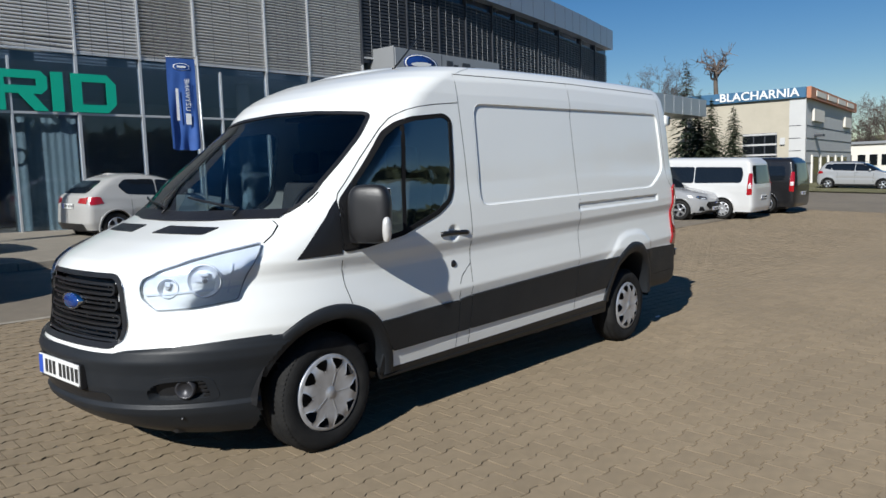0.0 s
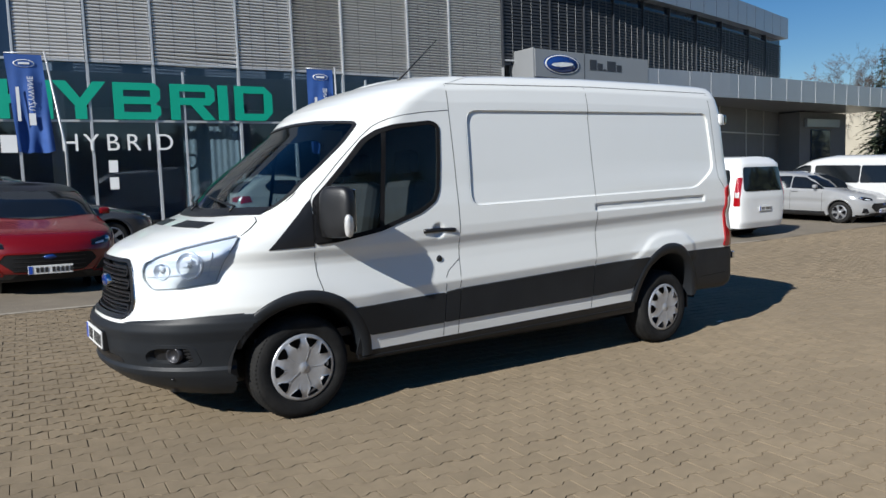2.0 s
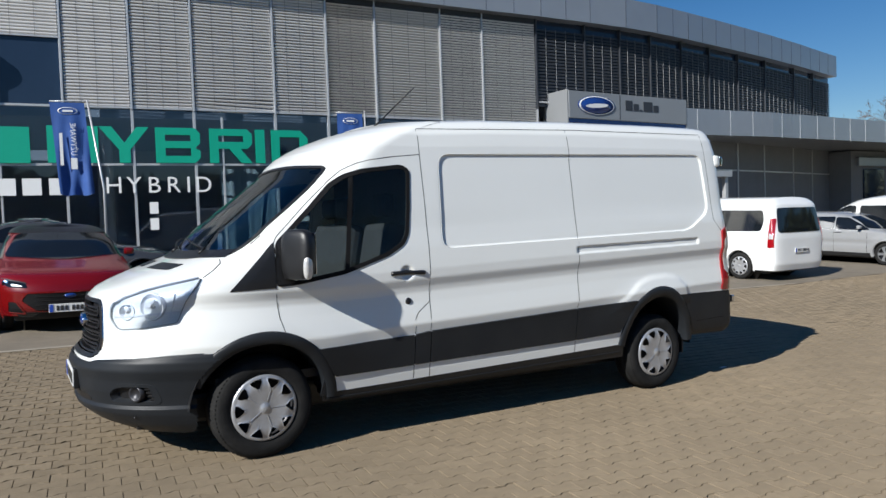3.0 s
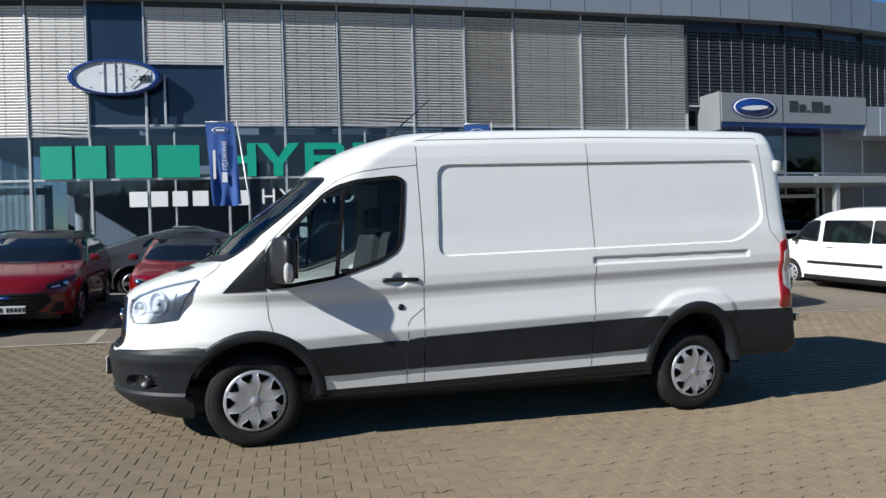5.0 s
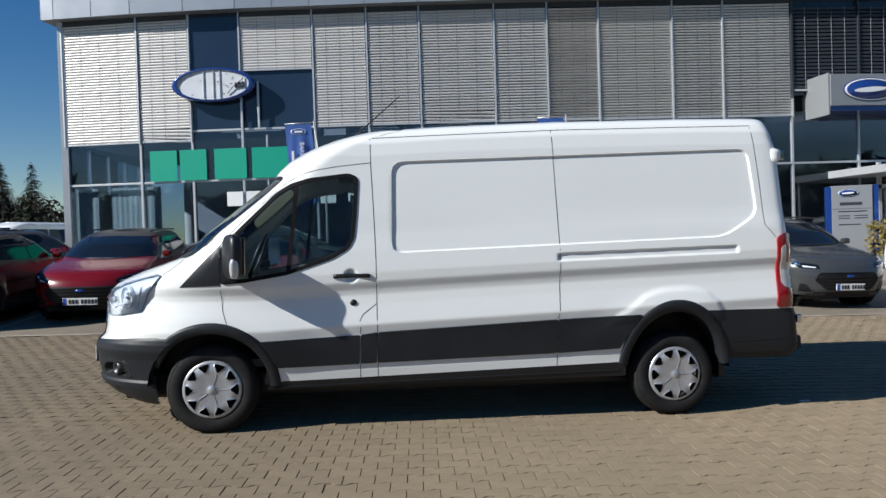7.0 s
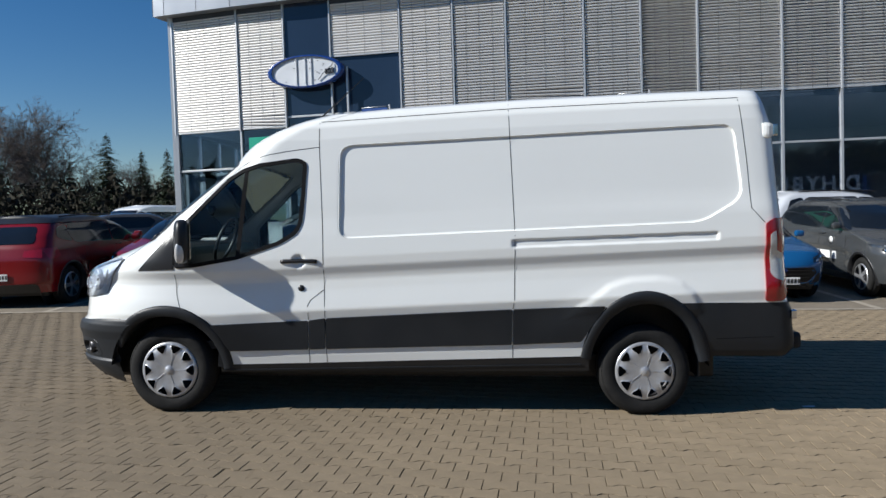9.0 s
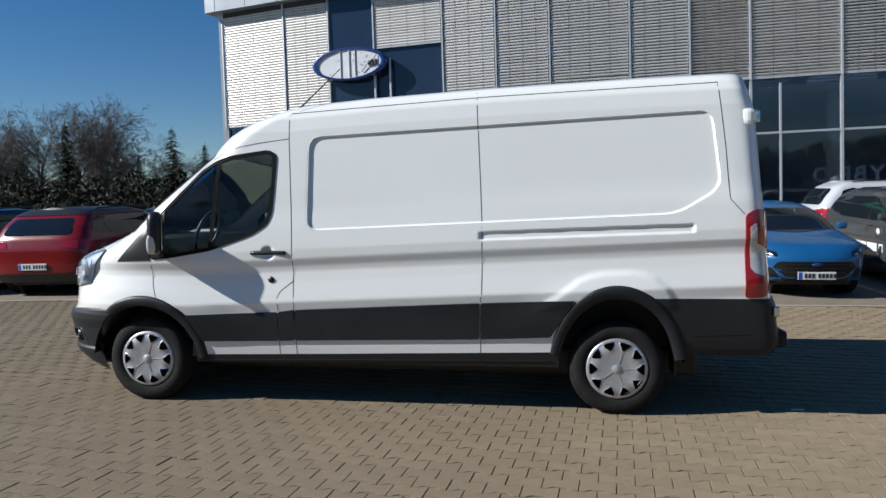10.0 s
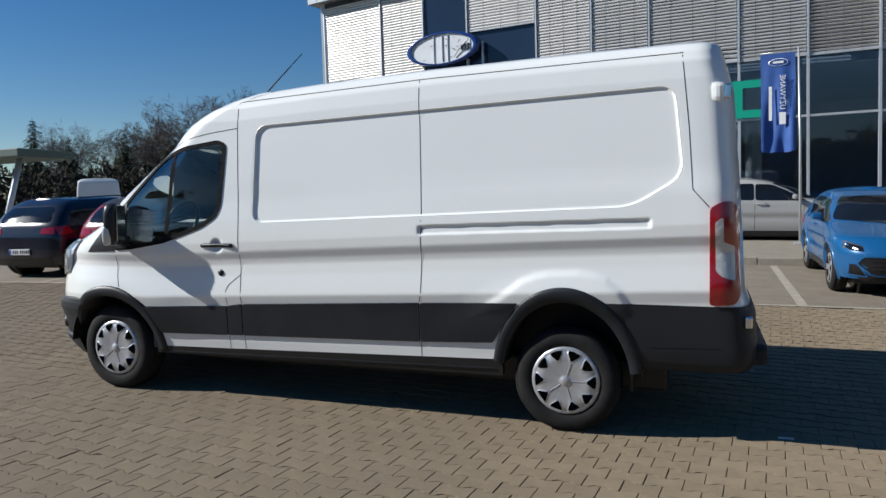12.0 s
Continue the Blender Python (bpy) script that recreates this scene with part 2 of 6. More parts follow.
def rounded(outline, r, n=4):
    """Corners of an outline cut round."""
    out = []
    m = len(outline)
    for i in range(m):
        p, q, s = Vector(outline[i - 1]), Vector(outline[i]), Vector(outline[(i + 1) % m])
        d1, d2 = (p - q), (s - q)
        k = min(r, d1.length * .45, d2.length * .45)
        a, b = q + d1.normalized() * k, q + d2.normalized() * k
        for j in range(n + 1):
            t = j / n
            c = a * (1 - t) ** 2 + q * 2 * t * (1 - t) + b * t * t
            out.append((c.x, c.y))
    return out


def ringpatch(outline, f, off=0.0, thick=0.012, rings=5, step=0.05, dome=0.0):
    """A plate over a star-shaped outline of (a, b), laid on the surface f(a, b, off), with an edge."""
    o = dense(outline, step)
    n = len(o)
    ca, cb = sum(p[0] for p in o) / n, sum(p[1] for p in o) / n
    verts, faces = [], []
    for a, b in o:
        verts.append(f(a, b, off - thick))
    for a, b in o:
        verts.append(f(a, b, off))
    for i in range(n):
        j = (i + 1) % n
        faces.append((i, j, n + j, n + i))
    for k in range(rings):
        s = 1 - k / rings
        for a, b in o:
            verts.append(f(ca + (a - ca) * s, cb + (b - cb) * s, off + dome * (1 - s * s)))
    for k in range(2, rings + 1):
        for i in range(n):
            j = (i + 1) % n
            faces.append((k * n + i, k * n + j, (k + 1) * n + j, (k + 1) * n + i))
    verts.append(f(ca, cb, off + dome))
    c = len(verts) - 1
    for i in range(n):
        faces.append(((rings + 1) * n + i, (rings + 1) * n + (i + 1) % n, c))
    return verts, faces, True


def strip(line, f, width, off=0.0, closed=False, thick=0.0):
    """A narrow band along a line of (a, b) on the surface f."""
    n = len(line)
    verts, faces = [], []
    for i, (a, b) in enumerate(line):
        p, q = (line[i - 1], line[(i + 1) % n]) if closed else (line[max(i - 1, 0)], line[min(i + 1, n - 1)])
        d = Vector((q[0] - p[0], q[1] - p[1])).normalized()
        w = width / 2
        verts.append(f(a - d.y * w, b + d.x * w, off - thick))
        verts.append(f(a - d.y * w, b + d.x * w, off))
        verts.append(f(a + d.y * w, b - d.x * w, off))
        verts.append(f(a + d.y * w, b - d.x * w, off - thick))
    rng = n if closed else n - 1
    for i in range(rng):
        j = (i + 1) % n
        for k in range(3):
            faces.append((i * 4 + k, i * 4 + k + 1, j * 4 + k + 1, j * 4 + k))
    return verts, faces


def inside(poly, x, y):
    c = False
    n = len(poly)
    for i in range(n):
        (x0, y0), (x1, y1) = poly[i], poly[i - 1]
        if (y0 > y) != (y1 > y) and x < (x1 - x0) * (y - y0) / (y1 - y0) + x0:
            c = not c
    return c


def shrink(poly, d):
    n = len(poly)
    cx, cy = sum(p[0] for p in poly) / n, sum(p[1] for p in poly) / n
    out = []
    for x, y in poly:
        r = math.hypot(x - cx, y - cy)
        out.append((cx + (x - cx) * (1 - d / r), cy + (y - cy) * (1 - d / r)))
    return out


class Shell:
    """A vehicle's skin, sliced by height: nose to the front (-x), rear to +x, left side at -y."""

    def __init__(self, W, xf, xr, nose=0.45, xc0=0.1, tail=0.22, n=2.4, nr=5.0, zmap=None):
        self.W, self.xf, self.xr, self.nose, self.xc0, self.tail, self.n, self.nr = W, xf, xr, nose, xc0, tail, n, nr
        self.zmap = zmap or (lambda x, v: v)

    def xc(self, z):
        return max(self.xc0, self.xf(z) + self.nose)

    def xt(self, z):
        return self.xr(z) - self.tail

    def y(self, x, z):
        """Half width at x, z."""
        w = self.W(x, z)
        if x < self.xc(z):
            t = min(1.0, (self.xc(z) - x) / (self.xc(z) - self.xf(z)))
            return w * (1 - t ** self.n) ** (1 / self.n)
        if x > self.xt(z):
            t = min(1.0, (x - self.xt(z)) / self.tail)
            return w * (1 - t ** self.nr) ** (1 / self.nr)
        return w

    def side(self, sgn=-1):
        def f(x, z, off):
            e = 0.004
            y = self.y(x, z)
            nx = -(self.y(x + e, z) - self.y(x - e, z)) / (2 * e)
            nz = -(self.y(x, z + e) - self.y(x, z - e)) / (2 * e)
            nx, nz = max(-1.5, min(1.5, nx)), max(-1.0, min(1.0, nz))
            l = math.sqrt(1 + nx * nx + nz * nz)
            return (x + off * nx / l, sgn * (y + off / l), z + off * nz / l)
        return f

    def frontx(self, y, z):
        w = self.W(self.xc(z), z)
        r = min(1.0, abs(y) / w)
        return self.xc(z) - (self.xc(z) - self.xf(z)) * (1 - r ** self.n) ** (1 / self.n)

    def front(self):
        def f(y, z, off):
            e = 0.004
            slope = (self.frontx(y, z + e) - self.frontx(y, z - e)) / (2 * e)
            l = math.sqrt(1 + slope * slope)
            return (self.frontx(y, z) - off / l, y, z + off * slope / l)
        return f

    def rear(self):
        def f(y, z, off):
            w = self.W(self.xt(z), z)
            r = min(1.0, abs(y) / w)
            x = self.xt(z) + self.tail * (1 - r ** self.nr) ** (1 / self.nr)
            return (x + off, y, z)
        return f

    def build(self, zs, nf, ns, nr, drop=None, cap=True, crown=0.05, capn=5):
        """Left and right half, with the roof closed over the top row; drop(x, y, z) leaves faces out."""
        rows = []
        for z in zs:
            row = []
            for i in range(nf):
                a = math.pi / 2 * (1 - i / nf)
                w = self.W(self.xc(z), z)
                row.append((self.xc(z) - (self.xc(z) - self.xf(z)) * math.sin(a) ** (2 / self.n), w * math.cos(a) ** (2 / self.n)))
            for i in range(ns):
                x = self.xc(z) + (self.xt(z) - self.xc(z)) * i / ns
                row.append((x, self.W(x, z)))
            for i in range(nr + 1):
                a = math.pi / 2 * i / nr
                w = self.W(self.xt(z), z)
                row.append((self.xt(z) + self.tail * math.sin(a) ** (2 / self.nr), w * max(0.0, math.cos(a)) ** (2 / self.nr)))
            rows.append([(x, y, self.zmap(x, z)) for x, y in row])
        if cap:
            top = rows[-1]
            mid = 0.5 * (top[0][0] + top[-1][0])
            for k in range(1, capn + 1):
                s = 1 - k / capn
                lift = crown * (1 - s * s)
                rows.append([(x + (mid - x) * 0.02 * (1 - s), y * s, z + lift) for x, y, z in top])
        verts, faces = [], []
        m = len(rows[0])
        for sgn in (-1, 1):
            base = len(verts)
            for row in rows:
                for x, y, z in row:
                    verts.append((x, sgn * y, z))
            for j in range(len(rows) - 1):
                for i in range(m - 1):
                    q = [base + j * m + i, base + j * m + i + 1, base + (j + 1) * m + i + 1, base + (j + 1) * m + i]
                    c = [sum(verts[k][d] for k in q) / 4 for d in range(3)]
                    if drop and drop(*c):
                        continue
                    faces.append(tuple(q if sgn < 0 else q[::-1]))
        return verts, faces, True


def weld(ob, d=0.0004):
    bm = bmesh.new()
    bm.from_mesh(ob.data)
    bmesh.ops.remove_doubles(bm, verts=bm.verts[:], dist=d)
    bmesh.ops.recalc_face_normals(bm, faces=bm.faces[:])
    bm.to_mesh(ob.data)
    bm.free()
    return ob


def text(name, body, size, m, material, parent=None, sx=1.0, thick=0.006, label="", bold=0.0):
    """Lettering as a mesh of its own: middle at m's origin, reading along m's x, upright along its y."""
    cu = bpy.data.curves.new(name, 'FONT')
    cu.body, cu.size, cu.align_x, cu.align_y, cu.extrude, cu.offset = body, size, 'CENTER', 'CENTER', thick, bold
    tmp = bpy.data.objects.new("tmp", cu)
    scene.collection.objects.link(tmp)
    bpy.context.view_layer.update()
    me = bpy.data.meshes.new_from_object(tmp.evaluated_get(bpy.context.evaluated_depsgraph_get()))
    bpy.data.objects.remove(tmp)
    me.materials.clear()
    me.materials.append(material)
    me.transform(m @ Matrix.Diagonal((sx, 1, 1, 1)))
    ob = new(name, me)
    if parent is not None:
        ob.parent = parent
    if label:
        ob["label"] = label
    return ob


def gz(x, y):
    """Height of the yard: it falls to +x and rises gently to the building."""
    return -0.0205 * min(max(x, -4), 14) + 0.033 * min(max(y + .5, 0), 13)


def stand(x, y, rz):
    """A pose on the yard, tilted with it."""
    e = 0.6
    nx = (gz(x + e, y) - gz(x - e, y)) / (2 * e)
    ny = (gz(x, y + e) - gz(x, y - e)) / (2 * e)
    up = Vector((-nx, -ny, 1)).normalized()
    q = Vector((0, 0, 1)).rotation_difference(up)
    return Matrix.Translation((x, y, gz(x, y))) @ q.to_matrix().to_4x4() @ Matrix.Rotation(radians(rz), 4, 'Z')

# ---- ground ----
def sheet(xs, ys, dz, f=gz):
    v = [(x, y, f(x, y) + dz) for y in ys for x in xs]
    n = len(xs)
    return v, [(j * n + i, j * n + i + 1, (j + 1) * n + i + 1, (j + 1) * n + i) for j in range(len(ys) - 1) for i in range(n - 1)], True


GX = [-900, -300, -120, -60, -40, -30, -20, -14, -10, -8, -6, -5, -4, -3, -2, 0, 4, 8, 12, 13, 14, 15, 16, 18, 22, 28, 36, 50, 80, 140, 300, 900]
GY = [-900, -200, -60, -20, -12, -8, -4, -2, -1, -.5, 0, 1, 3, 5, 8, 11, 12.5, 13.5, 16, 30, 60, 120, 300, 900]
tagged(part("ground", sheet(GX, GY, -.0095), JOINT), "sandy ground under the yard paving", "ground", kind="structure")
tagged(part("road", sheet([-60, -40, -30, -20, -10, -8, -6, -5, -4, -3, -2, 0, 4, 8, 12, 13, 14, 15, 16, 18, 22, 27], [4.2, 5, 6, 8.3], .0), ASPHALT), "worn brownish asphalt in the parking bays", "road", kind="structure")
tagged(part("road", sheet([27, 36, 50, 70, 110], [-60, -30, -12, -8, -4, -2, -1, -.5, 0, 1, 3, 4.2, 8, 12.4], .0), ASPHALT), "worn asphalt yard beside the workshop", "road", kind="structure")
side = part("pavement", sheet([-40, -30, -20, -10, -8, -6, -5, -4, -3, -2, 0, 4, 8, 12, 13, 14, 15, 16, 18, 22, 27], [8.42, 9, 10, 11, 12, 13, 14, 16, 18.5], .12), SIDEWALK)
tagged(side, "light concrete slab pavement before the showroom", "pavement", kind="structure")
kx = [-40 + i * 1.0 for i in range(67)]
kerb = tagged(empty("kerb", Matrix.Identity(4), "light concrete kerb stones along the parking bays", "kerb"), kind="structure")
km = None
for i, x in enumerate(kx):
    if km is None:
        km = box(-.494, .494, 0, .12, -.15, .13, .012)
        o = part("kerbstone", km, KERB, kerb)
        km = o.data
    else:
        o = part("kerbstone", km, KERB, kerb)
    o.matrix_world = Matrix.Translation((x, 8.3, gz(x, 8.3)))
for i, x in enumerate((5.75, 8.2, -1.95, -4.35, -6.85)):
    tagged(part("parking_line", sheet([x - .06, x + .06], [4.25, 5, 6, 7, 8.25], .004), LINE), "faded pale parking bay line on the asphalt", "line", "bay lines", "structure")
tagged(part("parking_line", sheet([-12, -8, -4, -3, -2, 0, 4, 8, 12, 14], [4.18, 4.27], .0045), LINE), "faded pale line along the bay mouths", "line", "bay lines", "structure")
tagged(part("verge", sheet([42, 55, 80, 110], [-30, -10, 0, 3, 6, 8, 12.4], .06), GRASS), "strip of dry grass beside the far road", "grass", kind="structure")

# ---- the showroom ----
LETX, LETZ = 0.0, 2.24
FP = [(-7.84, 17.39), (-5.43, 16.82), (-3.80, 16.5), (-2.24, 16.22), (0.0, 15.92), (1.65, 15.68), (3.25, 15.48), (5.53, 15.24), (7.15, 15.08), (8.73, 14.94), (11.02, 14.76), (12.6, 14.64), (14.75, 14.45)]
FR = [(14.75, 14.45), (16.9, 14.33), (18.6, 14.28), (20.3, 14.35), (22.3, 14.55), (24.3, 14.8), (26.6, 15.1), (29, 15.45), (32, 15.95), (34.3, 16.4), (36.5, 16.8)]
ZB, ZT, ZF, ZTOP = 0.32, 3.40, 8.53, 9.6
showroom = tagged(empty("showroom_building", Matrix.Identity(4), "curved grey showroom with glass front and sun blinds", "building"), kind="")


def bay_frame(a, b):
    """A pose at a, x along the facade to b, y into the building."""
    d = Vector((b[0] - a[0], b[1] - a[1], 0))
    l = d.length
    d.normalize()
    m = Matrix(((d.x, -d.y, 0, a[0]), (d.y, d.x, 0, a[1]), (0, 0, 1, 0), (0, 0, 0, 1)))
    return m, l


def along(pts, out, z0, z1, thick):
    """A band along a plan line, set out by `out` to the front."""
    v, f = [], []
    n = len(pts)
    for i, p in enumerate(pts):
        q, r = pts[max(i - 1, 0)], pts[min(i + 1, n - 1)]
        d = Vector((r[0] - q[0], r[1] - q[1])).normalized()
        nx, ny = d.y, -d.x
        for o, z in ((out, z0), (out, z1), (out - thick, z1), (out - thick, z0)):
            v.append((p[0] + nx * o, p[1] + ny * o, z))
    for i in range(n - 1):
        for k in range(4):
            f.append((i * 4 + k, i * 4 + (k + 1) % 4, (i + 1) * 4 + (k + 1) % 4, (i + 1) * 4 + k))
    f += [(0, 1, 2, 3), tuple((n - 1) * 4 + k for k in (3, 2, 1, 0))]
    return v, f


ALLF = [(-8.25, 17.5)] + FP + FR[1:]
fascia = part("roof_fascia", along(ALLF, .45, ZF, ZTOP, 2.0), FASCIA, showroom, "grey-white metal panel roof edge")
# joints between the fascia panels
for (a, b) in zip(ALLF, ALLF[1:]):
    m, l = bay_frame(a, b)
    k = max(1, round(l / 1.15))
    for i in range(k):
        o = part("panel_joint", box(-.006, .006, -.456, -.44, ZF + .01, ZTOP - .01), DARKMETAL, fascia)
        o.matrix_world = m @ Matrix.Translation((l * i / k, 0, 0))
part("roof", along(ALLF, -1.5, ZTOP - .3, ZTOP - .1, 14.0), DARKMETAL, showroom)
part("back_wall", along([(-7.84, 17.45), (5, 15.5), (14.75, 14.6), (24.3, 14.95), (36.5, 16.9)], -9.5, 0, ZF, .2), INTERIOR, showroom)
part("first_floor", along(FP + FR[1:], -.5, 4.75, 4.95, 9.0), INTERIOR, showroom)
part("showroom_floor", along(FP + FR[1:], -.05, .12, ZB, 9.4), TILES, showroom)
part("end_wall", box(-7.96, -7.80, 17.5, 27, 4.75, ZF), GREYWALL, showroom)
for k in range(5):
    part("end_pane", box(-7.89, -7.87, 17.5 + k * 1.9, 19.34 + k * 1.9, .3, 4.75), BGLASS, showroom).visible_shadow = False
    part("end_mullion", box(-7.93, -7.83, 19.34 + k * 1.9, 19.40 + k * 1.9, .1, 4.75), ALU, showroom)
part("corner_post", box(-7.98, -7.78, 17.28, 17.46, .1, ZF), ALU, showroom)
part("plinth", along(FP, .06, .05, ZB + .06, .25), KERB, showroom)
# inner columns and curtains
for x, y in ((-4.6, 19.5), (1.2, 18.3), (6.0, 17.3), (11.6, 16.9)):
    part("inner_column", lathe([(.22, .1), (.22, 8.4)], 18, 'z'), OFFWHITE, showroom).location = (x, y, 0)
slat_meshes = {}


TILT = {0: -.32, 1: -.34, 3: -.18, 4: .18, 5: .36, 6: .42, 7: .46, 8: .80, 9: .62, 10: .66, 11: .62}


def blind(i, z0, z1, a, b, sag=0.0):
    """One outside blind: its slats, guide rails and bottom rail."""
    m, l = bay_frame(a, b)
    bl = tagged(empty("sun_blind", m, "closed grey-beige slatted outside blind on the facade", "blind", "facade blinds"), kind="")
    key = round(l, 2)
    if key not in slat_meshes:
        w = l - .10
        v, f = [], []
        prof = [(-.010, .044), (-.024, .024), (-.030, 0.0), (-.020, -.024), (-.002, -.044)]
        for x in (.05, .05 + w):
            for y, z in prof:
                v.append((x, y - .06, z))
        n = len(prof)
        f = [(k, k + 1, n + k + 1, n + k) for k in range(n - 1)]
        slat_meshes[key] = mesh_of("slat", v, f, SLAT, True)
    n = int((z1 - z0) / .0845)
    for k in range(n):
        o = part("slat", slat_meshes[key], SLAT, bl)
        o.location = (0, random.uniform(-.001, .001), z0 + .06 + k * (z1 - z0 - .08) / (n - 1))
        o.rotation_euler = (TILT.get(i, 0) + random.gauss(0, .014), 0, random.gauss(0, .0005) + (sag / l * max(0, 1 - k / 4)))
        if sag and k < 4:
            o.rotation_euler[1] = sag / l * (1 - k / 4)
    for x in (.0, l):
        part("guide_rail", box(x - .022, x + .022, -.125, -.02, z0 - .05, ZF), ALU, bl)
    part("bottom_rail", box(.04, l - .04, -.085, -.045, z0 - .02, z0 + .025, .004), ALU, bl)
    for k in range(1, 4):
        part("ladder_cord", box(l * k / 4 - .003, l * k / 4 + .003, -.099, -.096, z0, z1), DARKMETAL, bl)
    part("head_box", box(0, l, -.10, .0, z1, ZF), DARKMETAL, bl)
    return bl


def bay(i, a, b, transoms):
    """Glazed bay: mullion, transoms and panes."""
    m, l = bay_frame(a, b)
    g = tagged(empty("window_%d" % (i + 1), m, "tall dark showroom glazing with slim aluminium mullions", "window"), kind="structure")
    part("mullion", box(-.035, .035, -.07, .08, ZB, ZF, .004), ALU, g)
    zs = [ZB] + transoms + [ZF]
    for z in transoms:
        part("transom", box(.035, l - .035, -.05, .06, z - .03, z + .03, .004), ALU, g)
    for z0, z1 in zip(zs, zs[1:]):
        tilt = random.gauss(0, .006)
        p = part("pane", box(.03, l - .03, -.006, .006, z0, z1), BGLASS if z1 < 5.2 else UGLASS, g)
        p.rotation_euler = (random.gauss(0, .003), 0, tilt * .4)
        p.visible_shadow = False
    return g


BOT = {0: 4.66, 1: 4.66, 3: 6.74}
for i in range(12):
    a, b = FP[i], FP[i + 1]
    g = bay(i, a, b, [ZT, 4.95])
    if i in (3, 6, 9):
        m, l = bay_frame(a, b)
        part("mullion", box(.32 * l, .32 * l + .05, -.06, .08, ZB, 4.75, .004), ALU, g)
    if i == 2:
        continue
    blind(i, BOT.get(i, 4.94 - .012 * max(0, i - 6)), ZF - .16, a, b, .10 if i in (1, 6) else 0.0)
# the dark upper storey beyond the blinds
for i in range(len(FR) - 1):
    a, b = FR[i], FR[i + 1]
    m, l = bay_frame(a, b)
    g = tagged(empty("window_%d" % (i + 13), m, "dark upper storey glazing behind slim vertical fins", "window"), kind="structure")
    part("pane", box(0, l, -.006, .006, 5.5, ZF), UGLASS, g)
    part("mullion", box(-.03, .03, -.14, .05, 5.4, ZF, .004), DARKMETAL, g)
    part("bottom_rail", box(.05, l - .05, -.12, -.05, 5.62 + .12 * (i % 3), 5.68 + .12 * (i % 3), .005), ALU, g)
    k = max(4, round(l / .42))
    for j in range(1, k):
        part("fin", box(l * j / k - .004, l * j / k + .004, -.11, -.095, 5.7, ZF - .3), GREYWALL, g)
    for j in range(22):
        part("slat", box(.04, l - .04, -.09, -.05, 5.72 + j * .115, 5.79 + j * .115), DARKMETAL, g)
    low = part("pane" if i < 3 else "wall_panel", box(0, l, -.006, .006, ZB, 5.0), BGLASS if i < 3 else GREYWALL, g)
    low.visible_shadow = i >= 3
    part("transom", box(0, l, -.04, .05, 3.37, 3.43), ALU, g)
    part("mullion", box(-.03, .03, -.05, .06, ZB, 5.0), ALU, g)
# canopy over the entrance
CAN = [(21.2, 13.32), (23, 13.2), (26, 12.9), (34, 12.85), (42, 12.9)]
can = tagged(part("canopy", along(CAN, 0, 4.62, 5.62, 4.8), FASCIA), "long grey metal canopy over the entrance side", "canopy", kind="")
for (a, b) in zip(CAN, CAN[1:]):
    m, l = bay_frame(a, b)
    for j in range(int(l / 1.25)):
        part("panel_joint", box(j * 1.25 - .008, j * 1.25 + .008, -.012, 0, 4.56, 5.6), ALU, can).matrix_world = m @ Matrix.Translation((.6, 0, 0))
wk = tagged(empty("service_wing", Matrix.Identity(4), "dark grey service entrance wing under the canopy", "building"), kind="")
part("wall", box(36.5, 41.5, 15.6, 24, -.1, 4.55), GREYWALL, wk)
part("wall", box(24.5, 36.5, 17.2, 17.5, -.1, 4.55), DARKMETAL, wk)
part("door", box(37.6, 39.6, 15.52, 15.6, .05, 3.6, .02), UGLASS, wk)
part("sign_panel", box(36.9, 40.4, 15.4, 15.58, 3.75, 4.2, .02), FASCIA, wk)
for x in (24.5, 30.2, 36.4):
    part("pillar", box(x - .15, x + .15, 16.8, 17.2, -.1, 4.55, .02), GREYWALL, wk)
# sign box over the entrance
sign = tagged(empty("sign_box", Matrix.Identity(4), "grey sign box with blue oval badge over the entrance", "sign"), kind="")
part("box_body", box(15.28, 21.2, 13.30, 14.6, 4.98, 5.92, .01), SIGNGREY, sign)
part("side_panel", box(15.22, 15.28, 13.33, 14.6, 4.72, 5.96, .01), SIGNGREY, sign)
part("blue_edge", box(15.3, 21.2, 13.36, 14.5, 4.84, 4.98), BADGE, sign)


def oval(name, w, h, m, parent, depth=.06):
    o = part(name, [lathe([(0, 0), (.5, .0), (.5, depth)], 40)][0], BADGE, parent, "blue oval emblem with white rim")
    o.matrix_world = m @ Matrix.Diagonal((w, 1, h, 1))
    r = part("rim", [lathe([(.44, -.006), (.475, -.006), (.475, .01), (.44, .01)], 40)][0], WHITEFILM, o)
    bar = [(.30 * math.cos(a), .11 * math.sin(a) + .05 * math.cos(a)) for a in [2 * math.pi * k / 24 for k in range(24)]]
    part("script_mark", ringpatch(bar, lambda a, b, q: (a, -.008 - q, b), 0, .006, 2), WHITEFILM, o)
    return o


oval("emblem", 1.75, .68, Matrix.Translation((16.55, 13.28, 5.45)), sign)
for k, (x0, w) in enumerate(((17.95, .34), (18.35, .26), (18.66, .14), (18.86, .46), (19.38, .26))):
    part("name_bar", box(x0, x0 + w, 13.285, 13.30, 5.36, 5.36 + (.36 if k in (0, 3) else .25 if k != 2 else .06)), DARKMETAL, sign)
part("seam", box(17.66, 17.68, 13.29, 13.30, 5.0, 5.9), DARKMETAL, sign)
